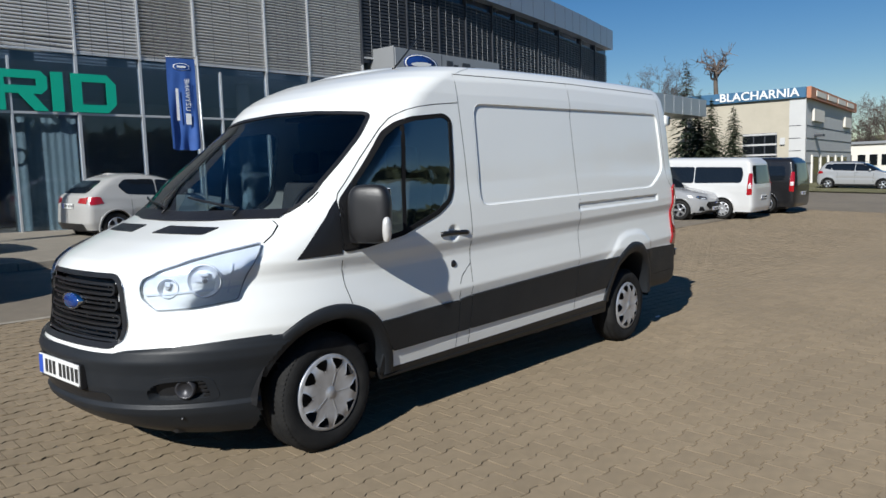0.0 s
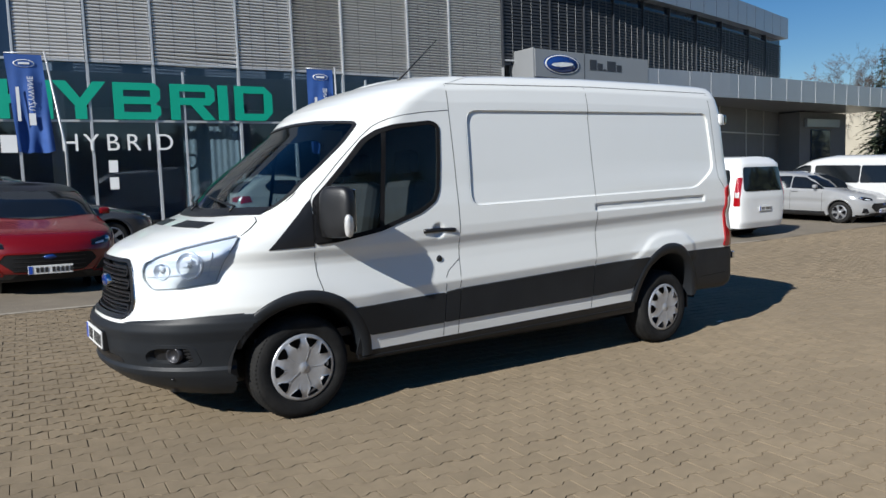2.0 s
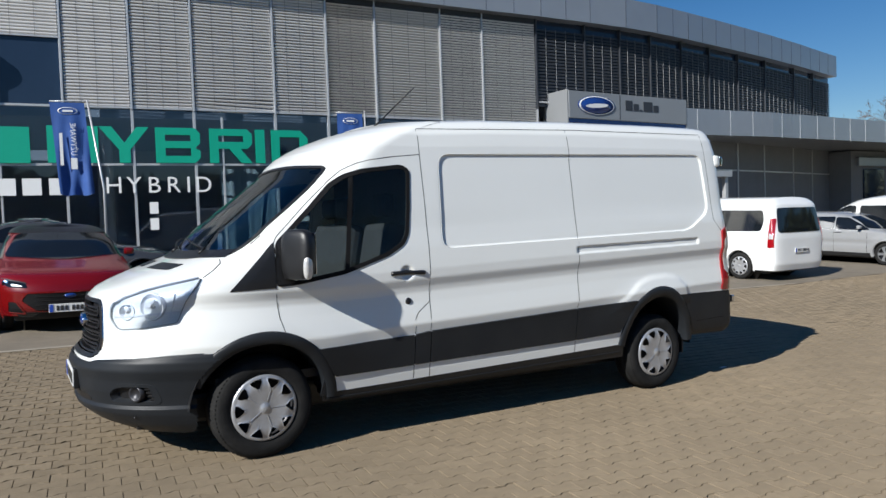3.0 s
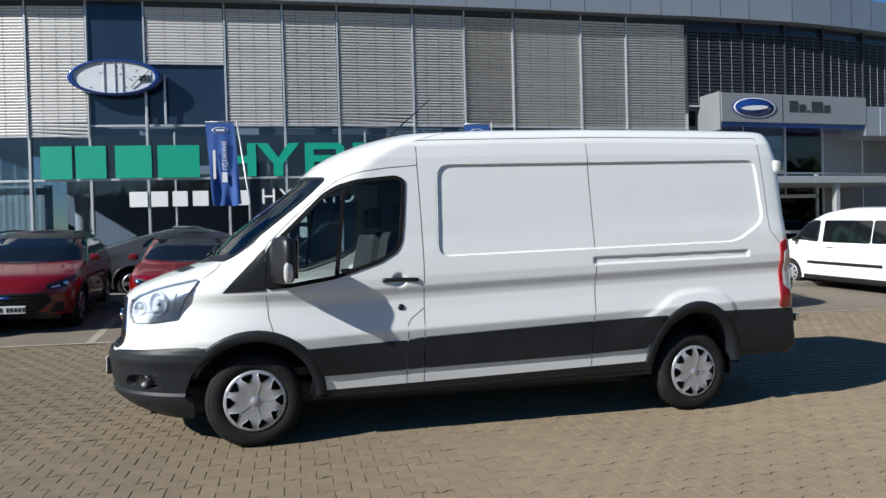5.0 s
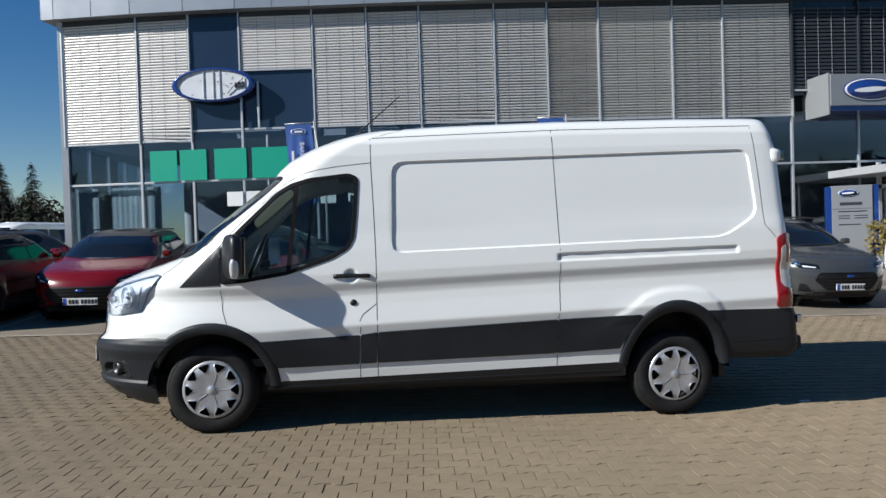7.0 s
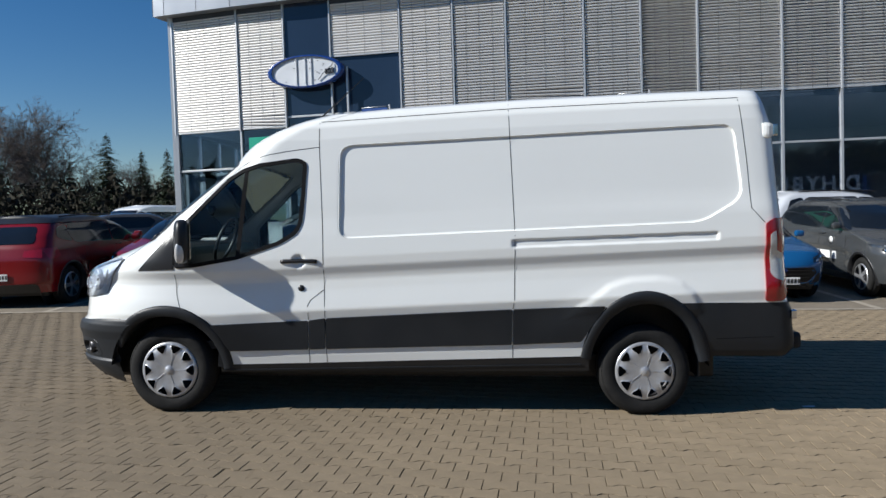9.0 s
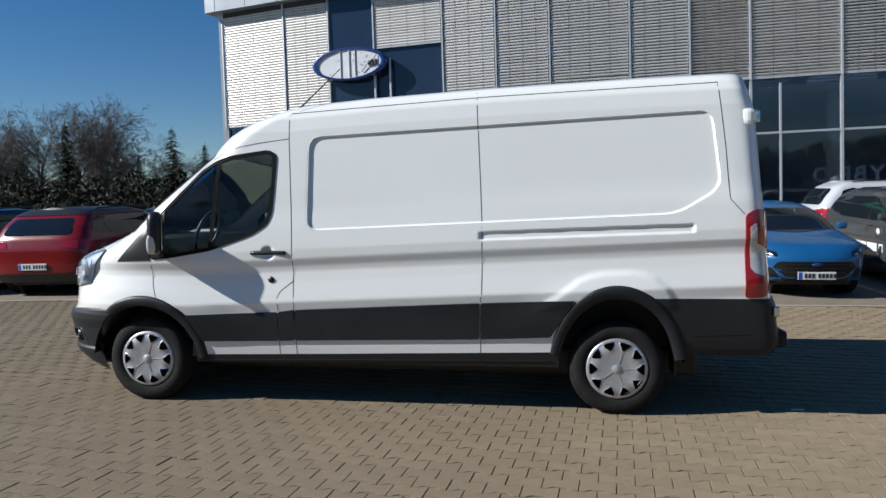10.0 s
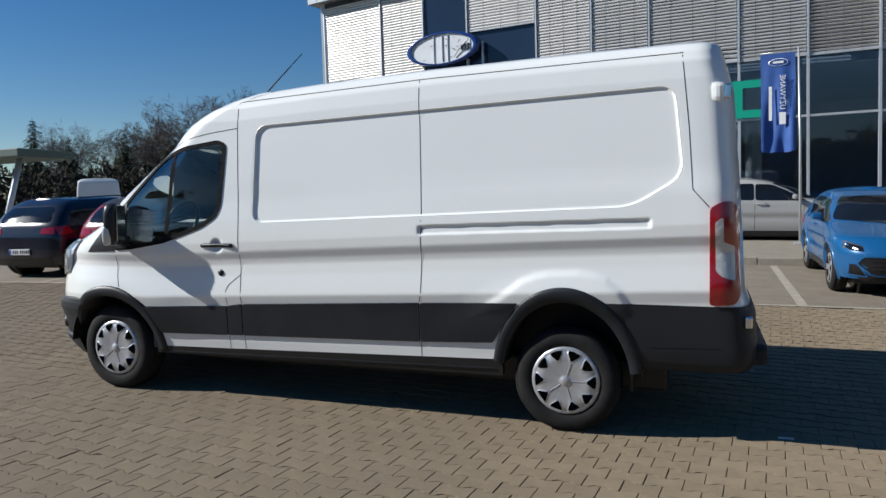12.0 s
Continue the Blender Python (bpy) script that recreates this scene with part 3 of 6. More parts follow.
# green and white lettering on the glass
def on_facade(x, z, out=.10):
    for a, b in zip(FP, FP[1:]):
        if a[0] <= x <= b[0]:
            m, l = bay_frame(a, b)
            t = (x - a[0]) / (b[0] - a[0]) * l
            return m @ Matrix.Translation((t, -out, z)) @ Matrix.Rotation(radians(90), 4, 'X')
    return Matrix.Translation((x, 14, z))


def glyph(ch, w, h, b):
    """Wide block letter of bars b thick, as a list of flat pieces laid edge to edge."""
    c = b * .55
    if ch == "H":
        return [[(0, 0), (b, 0), (b, h), (0, h)], [(w - b, 0), (w, 0), (w, h), (w - b, h)], [(b, h * .39), (w - b, h * .39), (w - b, h * .62), (b, h * .62)]]
    if ch == "I":
        return [[(0, 0), (w, 0), (w, h), (0, h)]]
    if ch == "Y":
        m = w / 2
        return [[(m - b * .55, 0), (m + b * .55, 0), (m + b * .55, h * .36), (m - b * .55, h * .36)], [(m - b * .55, h * .36), (m, h * .36), (m, h * .56), (b * 1.25, h), (0, h)], [(m, h * .36), (m + b * .55, h * .36), (w, h), (w - b * 1.25, h), (m, h * .56)]]
    if ch == "D":
        return [[(0, 0), (b, 0), (b, h), (0, h)], [(b, 0), (w - c * 1.6, 0), (w - b, b * .8), (b, b * .8)], [(b, h - b * .8), (w - b, h - b * .8), (w - c * 1.6, h), (b, h)],
                [(w - b, b * .8), (w - c * 1.6, 0), (w, c * 1.6), (w, h - c * 1.6), (w - c * 1.6, h), (w - b, h - b * .8)]]
    t = b * .78
    top = [[(b, h - t), (w - b, h - t), (w - c, h), (b, h)], [(b, h * .42), (w - b, h * .42), (w - b, h * .42 + t), (b, h * .42 + t)],
           [(w - b, h * .42), (w - c, h * .42), (w, h * .42 + c), (w, h - c), (w - c, h), (w - b, h - t)]]
    if ch == "R":
        return [[(0, 0), (b, 0), (b, h), (0, h)]] + top + [[(w * .45, h * .42), (w - b * 1.25, 0), (w, 0), (w * .45 + b * 1.3, h * .42)]]
    return [[(0, 0), (b, 0), (b, h), (0, h)]] + top + [[(b, 0), (w - c, 0), (w - b, t), (b, t)], [(w - b, t), (w - c, 0), (w, c), (w, h * .42 - c * .4), (w - c, h * .42), (w - b, h * .42)]]


for ch, x0, x1 in (("H", -.42, .80), ("Y", .80, 2.06), ("B", 2.2, 3.38), ("R", 3.62, 4.82), ("I", 4.9, 5.18), ("D", 5.36, 6.46)):
    w = x1 - x0
    v, f = [], []
    for poly in glyph(ch, w, .98, .255):
        o, n = len(v), len(poly)
        v += [(a - w / 2, b - .49, .006) for a, b in poly] + [(a - w / 2, b - .49, -.006) for a, b in poly]
        f += [tuple(range(o, o + n)), tuple(range(o + 2 * n - 1, o + n - 1, -1))] + [(o + k, o + n + k, o + n + (k + 1) % n, o + (k + 1) % n) for k in range(n)]
    o = part("letter", (v, f), GREEN)
    o.matrix_world = on_facade((x0 + x1) / 2, 3.93)
    tagged(o, "large green film letter %s on the showroom glass" % ch, "letter", "green lettering")
for x0, x1 in ((-5.14, -4.28), (-4.2, -3.36), (-3.13, -2.12), (-1.97, -.8)):
    w = x1 - x0
    o = part("letter_block", box(-w / 2, w / 2, -.47, .47, -.005, .006), GREEN)
    o.matrix_world = on_facade((x0 + x1) / 2, 3.90)
    tagged(o, "large green film block on the showroom glass", "lettering", "green lettering")
for k in range(6):
    x, w = -2.52 + k * .57, (.5, .46, .42, .44, .36, .48)[k]
    o = part("letter_block", box(-w / 2, w / 2, -.22, .22, -.005, .006), WHITEFILM)
    o.matrix_world = on_facade(x, 2.81)
    tagged(o, "white film block on the showroom glass", "lettering", "white lettering")
for ch, x in (("H", 1.12), ("Y", 1.62), ("B", 2.12), ("R", 2.62), ("I", 3.02), ("D", 3.42)):
    tagged(text("letter", ch, .63, on_facade(x, 2.81), WHITEFILM, None, 1.0, .006), "white film letter %s on the showroom glass" % ch, "letter", "white lettering")
far_m = Matrix(((-1, 0, 0, 0), (0, 0, 1, 0), (0, 1, 0, 0), (0, 0, 0, 1)))
for ch, x in (("D", 11.25), ("I", 11.58), ("R", 11.9), ("B", 12.36), ("Y", 12.82), ("H", 13.32), ("D", 14.05)):
    lt = text("letter", ch, .64, Matrix.Identity(4), WHITEFILM, None, 1.0, .006, "", .02)
    lt.matrix_world = Matrix.Translation((x + LETX, 17.0, LETZ)) @ far_m
    tagged(lt, "white letter %s hanging inside the showroom, seen from behind" % ch, "letter", "inside lettering")
# curtain behind the glass
def curtain(i, t0, t1, z0, z1, inset=.22):
    """A pleated cloth hung behind bay i, from t0 to t1 of its width."""
    m, l = bay_frame(FP[i], FP[i + 1])
    v = []
    n = int((t1 - t0) * l / .025)
    for k in range(n + 1):
        x = l * (t0 + (t1 - t0) * k / n)
        y = inset + .006 * math.sin(k * .9) + .004 * math.sin(k * .37 + i)
        v += [m @ Vector((x, y, z0)), m @ Vector((x, y, z1))]
    tagged(part("curtain", (v, [(2 * k, 2 * k + 2, 2 * k + 3, 2 * k + 1) for k in range(n)], True), CURTAIN), "pale green pleated curtain hanging behind the showroom glass", "curtain", "showroom curtains")


for i, t0, t1 in ((6, .30, .985), (0, .03, .34), (0, .52, .95), (1, .0, .28)):
    curtain(i, t0, t1, .36, 3.30)
# end-wall curtain, added to block the bright horizon showing through the glass
v = []
for k in range(260):
    v += [(-7.62 + .03 * math.sin(k * .8), 18.2 + k * .033, .36), (-7.62 + .03 * math.sin(k * .8), 18.2 + k * .033, 3.30)]
tagged(part("curtain", (v, [(2 * k, 2 * k + 2, 2 * k + 3, 2 * k + 1) for k in range(259)], True), CURTAIN), "pale green pleated curtain added to screen the glazed end wall", "curtain", "showroom curtains")
for x, y, z in ((1.75, 15.62, 2.2), (1.75, 15.62, 1.75)):
    tagged(part("notice_sheet", box(-.11, .11, -.004, .004, -.16, .16), WHITEFILM), "white notice sheet taped inside the showroom glass", "notice").matrix_world = bay_frame(FP[5], FP[6])[0] @ Matrix.Translation((.45, -.03, z))
# the oval rooftop-side sign with its inside showing
bare = tagged(empty("oval_sign", Matrix.Translation((-3.05, 15.95, 6.28)) @ Matrix.Rotation(radians(-9), 4, 'Z'), "bare oval sign with blue rim and grey metal back", "sign"), kind="")
part("rim", [lathe([(.455, -.02), (.49, -.03), (.52, .02), (.525, .22), (.46, .22)], 56)][0], BADGE, bare, "blue oval rim").matrix_local = Matrix.Diagonal((2.45, 1, 1.0, 1))
part("back_plate", [lathe([(0, .03), (.47, .03)], 56)][0], mat("sign_back", (.62, .64, .67), .5, .1, .08, 2.5), bare).matrix_local = Matrix.Diagonal((2.45, 1, 1.0, 1))
for x in (-.28, .02, .22):
    part("strut", box(x - .012, x + .012, .0, .03, -.40, .40), ALU, bare)
for x in (.68, .78, .88):
    part("cable_box", box(x, x + .07, -.02, .03, -.12 + .1 * (x - .7), .02 + .16 * (x - .6), .01), DARKMETAL, bare)
part("bracket", box(.5, .9, .15, .62, -.08, .0), DARKMETAL, bare)
for x, z0, z1 in ((.80, -1.32, -.38), (1.32, -1.32, .1)):
    part("post", box(x - .03, x + .03, .2, .26, z0, z1, .005), ALU, bare)
for k in range(14):
    x, z = random.uniform(-.9, .6), random.uniform(-.3, .3)
    part("rivet", box(x, x + random.uniform(.02, .07), .022, .029, z, z + .015), DARKMETAL, bare)
part("cable", tube([(.45, .0, -.3), (.6, -.02, -.12), (.78, -.03, .02), (.92, -.02, .12), (.95, .0, .2)], .012, 6), DARKMETAL, bare)
part("bracket", box(-.9, -.5, .15, .62, -.08, .0), DARKMETAL, bare)


def flag(x, y, lean):
    """Pole with a hanging banner held by a top arm, cloth on the -x side."""
    z = gz(x, y) + .12
    k = (4.42 - z) / 4.3
    fl = empty("banner_flag", Matrix.Translation((x, y, z)) @ Matrix.Rotation(radians(-7), 4, 'Z') @ Matrix.Diagonal((1, 1, k, 1)), "blue banner on a slim white flagpole before the showroom", "flag", "banner flags")
    part("pole", tube([(0, 0, 0), (0, 0, 2.2), (lean, 0, 4.3)], [.03, .026, .02], 10), ALU, fl)
    part("base", box(-.12, .12, -.12, .12, 0, .04, .008), ALU, fl)
    part("arm", tube([(lean, 0, 4.26), (lean - .72, 0, 4.24)], .012, 6), ALU, fl)
    v, f = [], []
    nx, nz = 18, 36
    for j in range(nz + 1):
        for i in range(nx + 1):
            s, t = i / nx, j / nz
            xx = lean * (1 - .5 * t) - .06 - s * .66
            yy = .05 * math.sin(7 * s + 5 * t) * t + .03 * math.sin(15 * s - 4 * t) * t
            zz = 4.22 - t * (2.12 + .06 * math.sin(3 * s)) - .02 * math.sin(9 * s) * t
            v.append((xx, yy, zz))
    for j in range(nz):
        for i in range(nx):
            f.append((j * (nx + 1) + i, j * (nx + 1) + i + 1, (j + 1) * (nx + 1) + i + 1, (j + 1) * (nx + 1) + i))
    cl = part("cloth", (v, f, True), FLAGBLUE, fl, "rippled blue cloth with white lettering")
    em = part("emblem", [lathe([(.45, 0), (.5, .0), (.5, .004), (.45, .004)], 30)][0], WHITEFILM, cl)
    em.matrix_local = Matrix.Translation((lean - .38, -.012, 4.02)) @ Matrix.Diagonal((.38, 1, .17, 1))
    part("emblem_bar", box(lean - .48, lean - .28, -.014, -.010, 4.0, 4.045), WHITEFILM, cl)
    mm = Matrix(((0, 1, 0, lean - .30), (0, 0, 1, -.055), (1, 0, 0, 3.36), (0, 0, 0, 1)))
    text("lettering", "U\u017bYWANE", .155, mm, WHITEFILM, cl, 1.0, .002)
    part("text_bar", box(lean - .36, lean - .24, -.057, -.053, 2.66, 2.92), WHITEFILM, cl)
    part("text_bar", box(lean - .56, lean - .50, -.05, -.046, 2.75, 3.5), WHITEFILM, cl)
    return fl


flag(.42, 11.5, -.25)
flag(6.5, 11.02, -.03)
# totem sign
tot = tagged(empty("totem_sign", Matrix.Translation((14.6, 11.6, gz(14.6, 11.6) + .1)) @ Matrix.Rotation(radians(-22), 4, 'Z') @ Matrix.Diagonal((1, 1, .83, 1)), "grey and blue totem sign on the pavement", "sign"), kind="")
part("face", box(-.50, .50, -.10, .10, 0, 2.75, .01), SIGNGREY, tot)
part("blue_edge", box(-.64, -.50, -.09, .10, 0, 2.72, .01), BADGE, tot)
part("blue_edge", box(.50, .66, -.06, .14, 0, 2.75, .01), BADGE, tot)
oval("emblem", .52, .24, Matrix.Identity(4), tot).matrix_local = Matrix.Translation((-.1, -.12, 2.5)) @ Matrix.Diagonal((.52, 1, .24, 1))
for z, x0, x1, h in ((2.10, -.30, .25, .10), (1.98, -.48, .48, .012), (1.88, -.34, .36, .035), (1.74, -.34, -.06, .03), (1.74, .05, .38, .03), (1.66, -.34, -.06, .03), (1.66, .05, .38, .03), (1.45, -.34, .2, .035)):
    part("text_bar", box(x0, x1, -.106, -.10, z, z + h), DARKMETAL, tot)
# entrance porch
por = tagged(empty("entrance_porch", Matrix.Identity(4), "light grey steel entrance porch with glazed door", "porch"), kind="")
part("roof_beam", box(15.9, 22.0, 11.9, 14.4, 2.88, 3.1, .01), ALU, por)
for x in (16.2, 18.6, 21.8):
    part("post", box(x - .08, x + .08, 12.0, 12.16, .2, 2.88, .01), ALU, por)
part("door_frame", box(17.0, 17.1, 13.6, 13.7, .3, 3.3), ALU, por)
part("door_frame", box(19.3, 19.4, 13.6, 13.7, .3, 3.3), ALU, por)
part("door_frame", box(17.0, 19.4, 13.6, 13.7, 2.5, 2.62), ALU, por)
dp = part("door_pane", box(17.1, 19.3, 13.64, 13.66, .35, 2.5), BGLASS, por)
part("door_bar", box(17.1, 19.3, 13.6, 13.7, 1.3, 1.4), ALU, por)

# ---- the white panel van ----
VW = [(0.2, .93), (.35, .968), (.5, .99), (.79, 1.016), (.865, 1.036), (.93, 1.027), (1.02, 1.014), (1.10, 1.006), (1.14, 1.012), (1.20, 1.034), (1.27, 1.037),
      (1.45, 1.022), (1.6, 1.005), (2.0, .968), (2.25, .943), (2.36, .922), (2.43, .885), (2.47, .84), (2.49, .78)]
VF = [(.2, -.79), (.27, -.93), (.36, -1.03), (.5, -1.068), (.64, -1.075), (.70, -1.05), (.74, -1.012), (.80, -.996), (1.03, -.978), (1.09, -.958), (1.14, -.905),
      (1.18, -.83), (1.24, -.69), (1.30, -.515), (1.35, -.37), (1.38, -.31), (1.55, -.16), (1.97, .375), (2.02, .412), (2.07, .452), (2.134, .52), (2.19, .605), (2.24, .70),
      (2.30, .845), (2.34, .975), (2.37, 1.09)]
VR = [(.3, 4.88), (.8, 4.88), (.95, 4.825), (1.5, 4.79), (2.2, 4.74), (2.5, 4.66)]
PANEL = rounded([(1.385, 1.375), (1.395, 2.10), (4.385, 2.215), (4.445, 1.66), (4.14, 1.475)], 0.10, 5)
FLARE = [(3.12, .77), (3.20, .862), (3.28, .91), (3.43, 1.025), (3.52, 1.06), (3.61, 1.08), (3.815, 1.09), (3.93, 1.072), (4.0, 1.045), (4.09, .97), (4.14, .89), (4.16, .77)]
TOPK = [(1.25, .892), (1.87, .93), (2.78, .967), (3.87, .995), (4.6, 1.005)]
ROOFTOP = 2.49


def van_z(x, v):
    return v if v < 1.3 else 1.3 + (v - 1.3) * lerp(TOPK, x)


def edge_dist(poly, x, z):
    best = 9.0
    n = len(poly)
    for i in range(n):
        (x0, z0), (x1, z1) = poly[i - 1], poly[i]
        dx, dz = x1 - x0, z1 - z0
        l2 = dx * dx + dz * dz or 1e-9
        t = max(0, min(1, ((x - x0) * dx + (z - z0) * dz) / l2))
        best = min(best, math.hypot(x - x0 - t * dx, z - z0 - t * dz))
    return best


def van_w(x, z):
    """Half width: tumblehome, waist crease, pressed panel, slide-rail groove and wheel bulges. z is the true height."""
    k = lerp(TOPK, x)
    v = z if z < 1.3 else 1.3 + (z - 1.3) / k
    shift = 0.042 * (max(x, 0.4) - 2.2) * (1 - ss(.5, .7, abs(v - 1.05)))
    w = lerp(VW, v - shift)
    if 1.3 < x < 4.5 and 1.3 < z < 2.3:
        d = edge_dist(PANEL, x, z)
        if inside(PANEL, x, z):
            w -= 0.014 * ss(0, .011, d)
    if 2.70 < x < 4.32 and 1.22 < z < 1.48:
        zc = 1.328 + (x - 2.73) * .031
        if x < 4.262:
            w -= 0.015 * (1 - ss(.022, .032, abs(z - zc))) * ss(4.262, 4.24, x) * ss(2.71, 2.745, x)
    for cx, top in ((0.0, .84), (3.722, .98)):
        r = math.hypot((x - cx) * 0.78, (z - .345))
        w += (0.026 if cx < 1 else .012) * (1 - ss(.52, .76, r)) * ss(.45, .75, z)
    if 3.1 < x < 4.55 and .7 < z < 1.2:
        d = edge_dist(FLARE, x, z)
        w += 0.013 * (ss(0, .06, d) if inside(FLARE, x, z) else 0)
    if 0.98 < x < 1.16 and 1.11 < z < 1.30:
        w -= .020 * (1 - ss(.028, .062, math.hypot(x - 1.07, z - 1.205)))
    return w


vsh = Shell(van_w, lambda z: lerp(VF, z), lambda z: lerp(VR, z), 0.45, 0.1, 0.26, 2.4, 4.5)
vs, vs_r, vf, vr = vsh.side(-1), vsh.side(1), vsh.front(), vsh.rear()
van = empty("panel_van", Matrix.Rotation(radians(1.18), 4, 'Y'),
            "white high-roof panel van with dark grey bumpers, parked on the pavers", "van")
GRILLE = rounded([(-.385, 1.075), (.385, 1.075), (.43, 1.03), (.475, .83), (.465, .752), (.42, .715), (-.42, .715), (-.465, .752), (-.475, .83), (-.43, 1.03)], .03, 3)
SIDEWIN = rounded([(.10, 1.44), (.337, 1.672), (.51, 1.845), (.615, 1.91), (.76, 1.955), (1.06, 1.993), (1.122, 1.965), (1.105, 1.70), (1.085, 1.50), (1.045, 1.425), (.92, 1.35), (.58, 1.235), (.25, 1.18), (.09, 1.168)], .03, 4)
WSCREEN = rounded([(-.82, 1.375), (-.4, 1.35), (0, 1.345), (.4, 1.35), (.82, 1.375), (.868, 1.415), (.90, 1.50), (.885, 1.68), (.855, 1.84), (.795, 1.985), (.4, 2.012), (0, 2.022), (-.4, 2.012), (-.795, 1.985), (-.855, 1.84), (-.885, 1.68), (-.90, 1.50), (-.868, 1.415)], .04, 3)
RWX = 3.722   # rear axle
BTOP = [(0, .690), (.40, .686), (.47, .688), (.53, .704), (.80, .728), (.92, .745), (1.0, .752)]


def bumper_top(y):
    """Upper edge of the front bumper, dipping under the grille."""
    return lerp(BTOP, abs(y))


def van_drop(x, y, z):
    if math.hypot(x, z - .345) < .475 or math.hypot((x - RWX) / .943, (z - .345) / 1.19) < .475:
        return True
    if x < .0 and z < bumper_top(y) - .016:
        return True
    if z < .36:
        return True
    if z < .85 and x > 4.0:
        return True
    if x > .05 and inside(shrink(SIDEWIN, .012), x, z):
        return True
    if x < vsh.xc(z) - .05 and inside(shrink(WSCREEN, .003), y, z):
        return True
    if x < -.8 and inside(shrink(GRILLE, .02), y, z):
        return True
    return False


def pebble(cx, cy, cz, rx, ry, rz, e=3.6, nu=28, nv=16):
    """A rounded block: a superellipsoid about a centre."""
    v, f = [], []
    sg = lambda a: (1 if a > 0 else -1) * abs(a) ** (2 / e)
    for j in range(nv + 1):
        b = math.pi * (j / nv - .5)
        for i in range(nu):
            a = 2 * math.pi * i / nu
            v.append((cx + rx * sg(math.cos(b)) * sg(math.cos(a)), cy + ry * sg(math.cos(b)) * sg(math.sin(a)), cz + rz * sg(math.sin(b))))
    for j in range(nv):
        for i in range(nu):
            f.append((j * nu + i, j * nu + (i + 1) % nu, (j + 1) * nu + (i + 1) % nu, (j + 1) * nu + i))
    return v, f, True


def rows(z0, z1, step):
    n = int(round((z1 - z0) / step))
    return [z0 + (z1 - z0) * i / n for i in range(n + 1)]


def van_rows():
    zz = rows(.30, .72, .0145) + rows(.734, 1.24, .0125) + rows(1.25, 2.26, .0085) + rows(2.272, 2.36, .0145) + [2.375, 2.39, 2.405, 2.42, 2.435, 2.447, 2.458, 2.467, 2.475, 2.481, 2.486, 2.49]
    return zz


class VanShell(Shell):
    """Rows are nominal heights, mapped up the rising roof."""

    def W2(self, x, v):
        return self.W(x, van_z(x, v))


vb = VanShell(van_w, lambda z: lerp(VF, z), lambda z: lerp(VR, z), 0.45, 0.1, 0.26, 2.4, 4.5)


def van_body():
    verts, faces = [], []
    grid = []
    nf, ns, nr = 64, 420, 22
    for v in van_rows():
        zf = van_z(0, v)
        xc, xf = vb.xc(zf), vb.xf(zf)
        row = []
        for i in range(nf):
            a = math.pi / 2 * (1 - i / nf)
            row.append((xc - (xc - xf) * math.sin(a) ** (2 / 2.4), van_w(xc, zf) * math.cos(a) ** (2 / 2.4), zf))
        xt = vb.xt(v)
        for i in range(ns):
            x = xc + (xt - xc) * i / ns
            z = van_z(x, v)
            row.append((x, van_w(x, z), z))
        zt = van_z(xt, v)
        for i in range(nr + 1):
            a = math.pi / 2 * i / nr
            row.append((xt + .26 * math.sin(a) ** (2 / 4.5), van_w(xt, zt) * max(0.0, math.cos(a)) ** (2 / 4.5), zt))
        grid.append(row)
    top = grid[-1]
    for k in range(1, 7):
        s = 1 - k / 6
        grid.append([(x, y * s, z + .06 * (1 - s * s) * min(1.0, y / .80) ** 1.5) for x, y, z in top])
    m = len(top)
    for sgn in (-1, 1):
        base = len(verts)
        for row in grid:
            verts += [(x, sgn * y, z) for x, y, z in row]
        for j in range(len(grid) - 1):
            for i in range(m - 1):
                q = (base + j * m + i, base + j * m + i + 1, base + (j + 1) * m + i + 1, base + (j + 1) * m + i)
                c = [sum(verts[k][d] for k in q) / 4 for d in range(3)]
                if van_drop(*c):
                    continue
                faces.append(q if sgn < 0 else q[::-1])
    return verts, faces, True


weld(part("body", van_body(), WHITE, van))


def offset_line(poly, d):
    """A closed outline set out by d along its normals."""
    out = []
    n = len(poly)
    sg = 1 if sum(poly[i - 1][0] * poly[i][1] - poly[i][0] * poly[i - 1][1] for i in range(n)) > 0 else -1
    for i in range(n):
        a, b = Vector(poly[i - 1]), Vector(poly[(i + 1) % n])
        t = (b - a).normalized()
        out.append((poly[i][0] + sg * t.y * d, poly[i][1] - sg * t.x * d))
    return out


# crisp edge of the pressed side panel
pe = dense(PANEL, .04)
for sgn, f in ((-1, vs), (1, vs_r)):
    lines = [offset_line(pe, d) for d in (.005, .001, -.008, -.013)]
    v = [f(x, z, o) for line, o in zip(lines, (.0, .0012, .0012, .0)) for x, z in line]
    n = len(pe)
    part("panel_edge", (v, [(k * n + i, k * n + (i + 1) % n, (k + 1) * n + (i + 1) % n, (k + 1) * n + i) for k in range(3) for i in range(n)]), WHITE, van)

# bumpers and cladding
def lip(z):
    """How far the front bumper stands out: a lower lip, a hollow above it, a rounded shelf on top."""
    return lerp([(.2, .004), (.30, .020), (.395, .024), (.415, .006), (.46, .004), (.58, .008), (.65, .020), (.70, .020), (.735, .012), (.76, -.004)], z)


bsh = Shell(lambda x, z: van_w(x, z) + lip(z), lambda z: lerp(VF, z) - lip(z), lambda z: lerp(VR, z) + .03, 0.45, 0.1, 0.26, 2.4, 4.5)


FOG = [(.605, .43), (.835, .437), (.838, .555), (.70, .555), (.64, .535), (.60, .49)]
FOGCUT = shrink(FOG, .014)


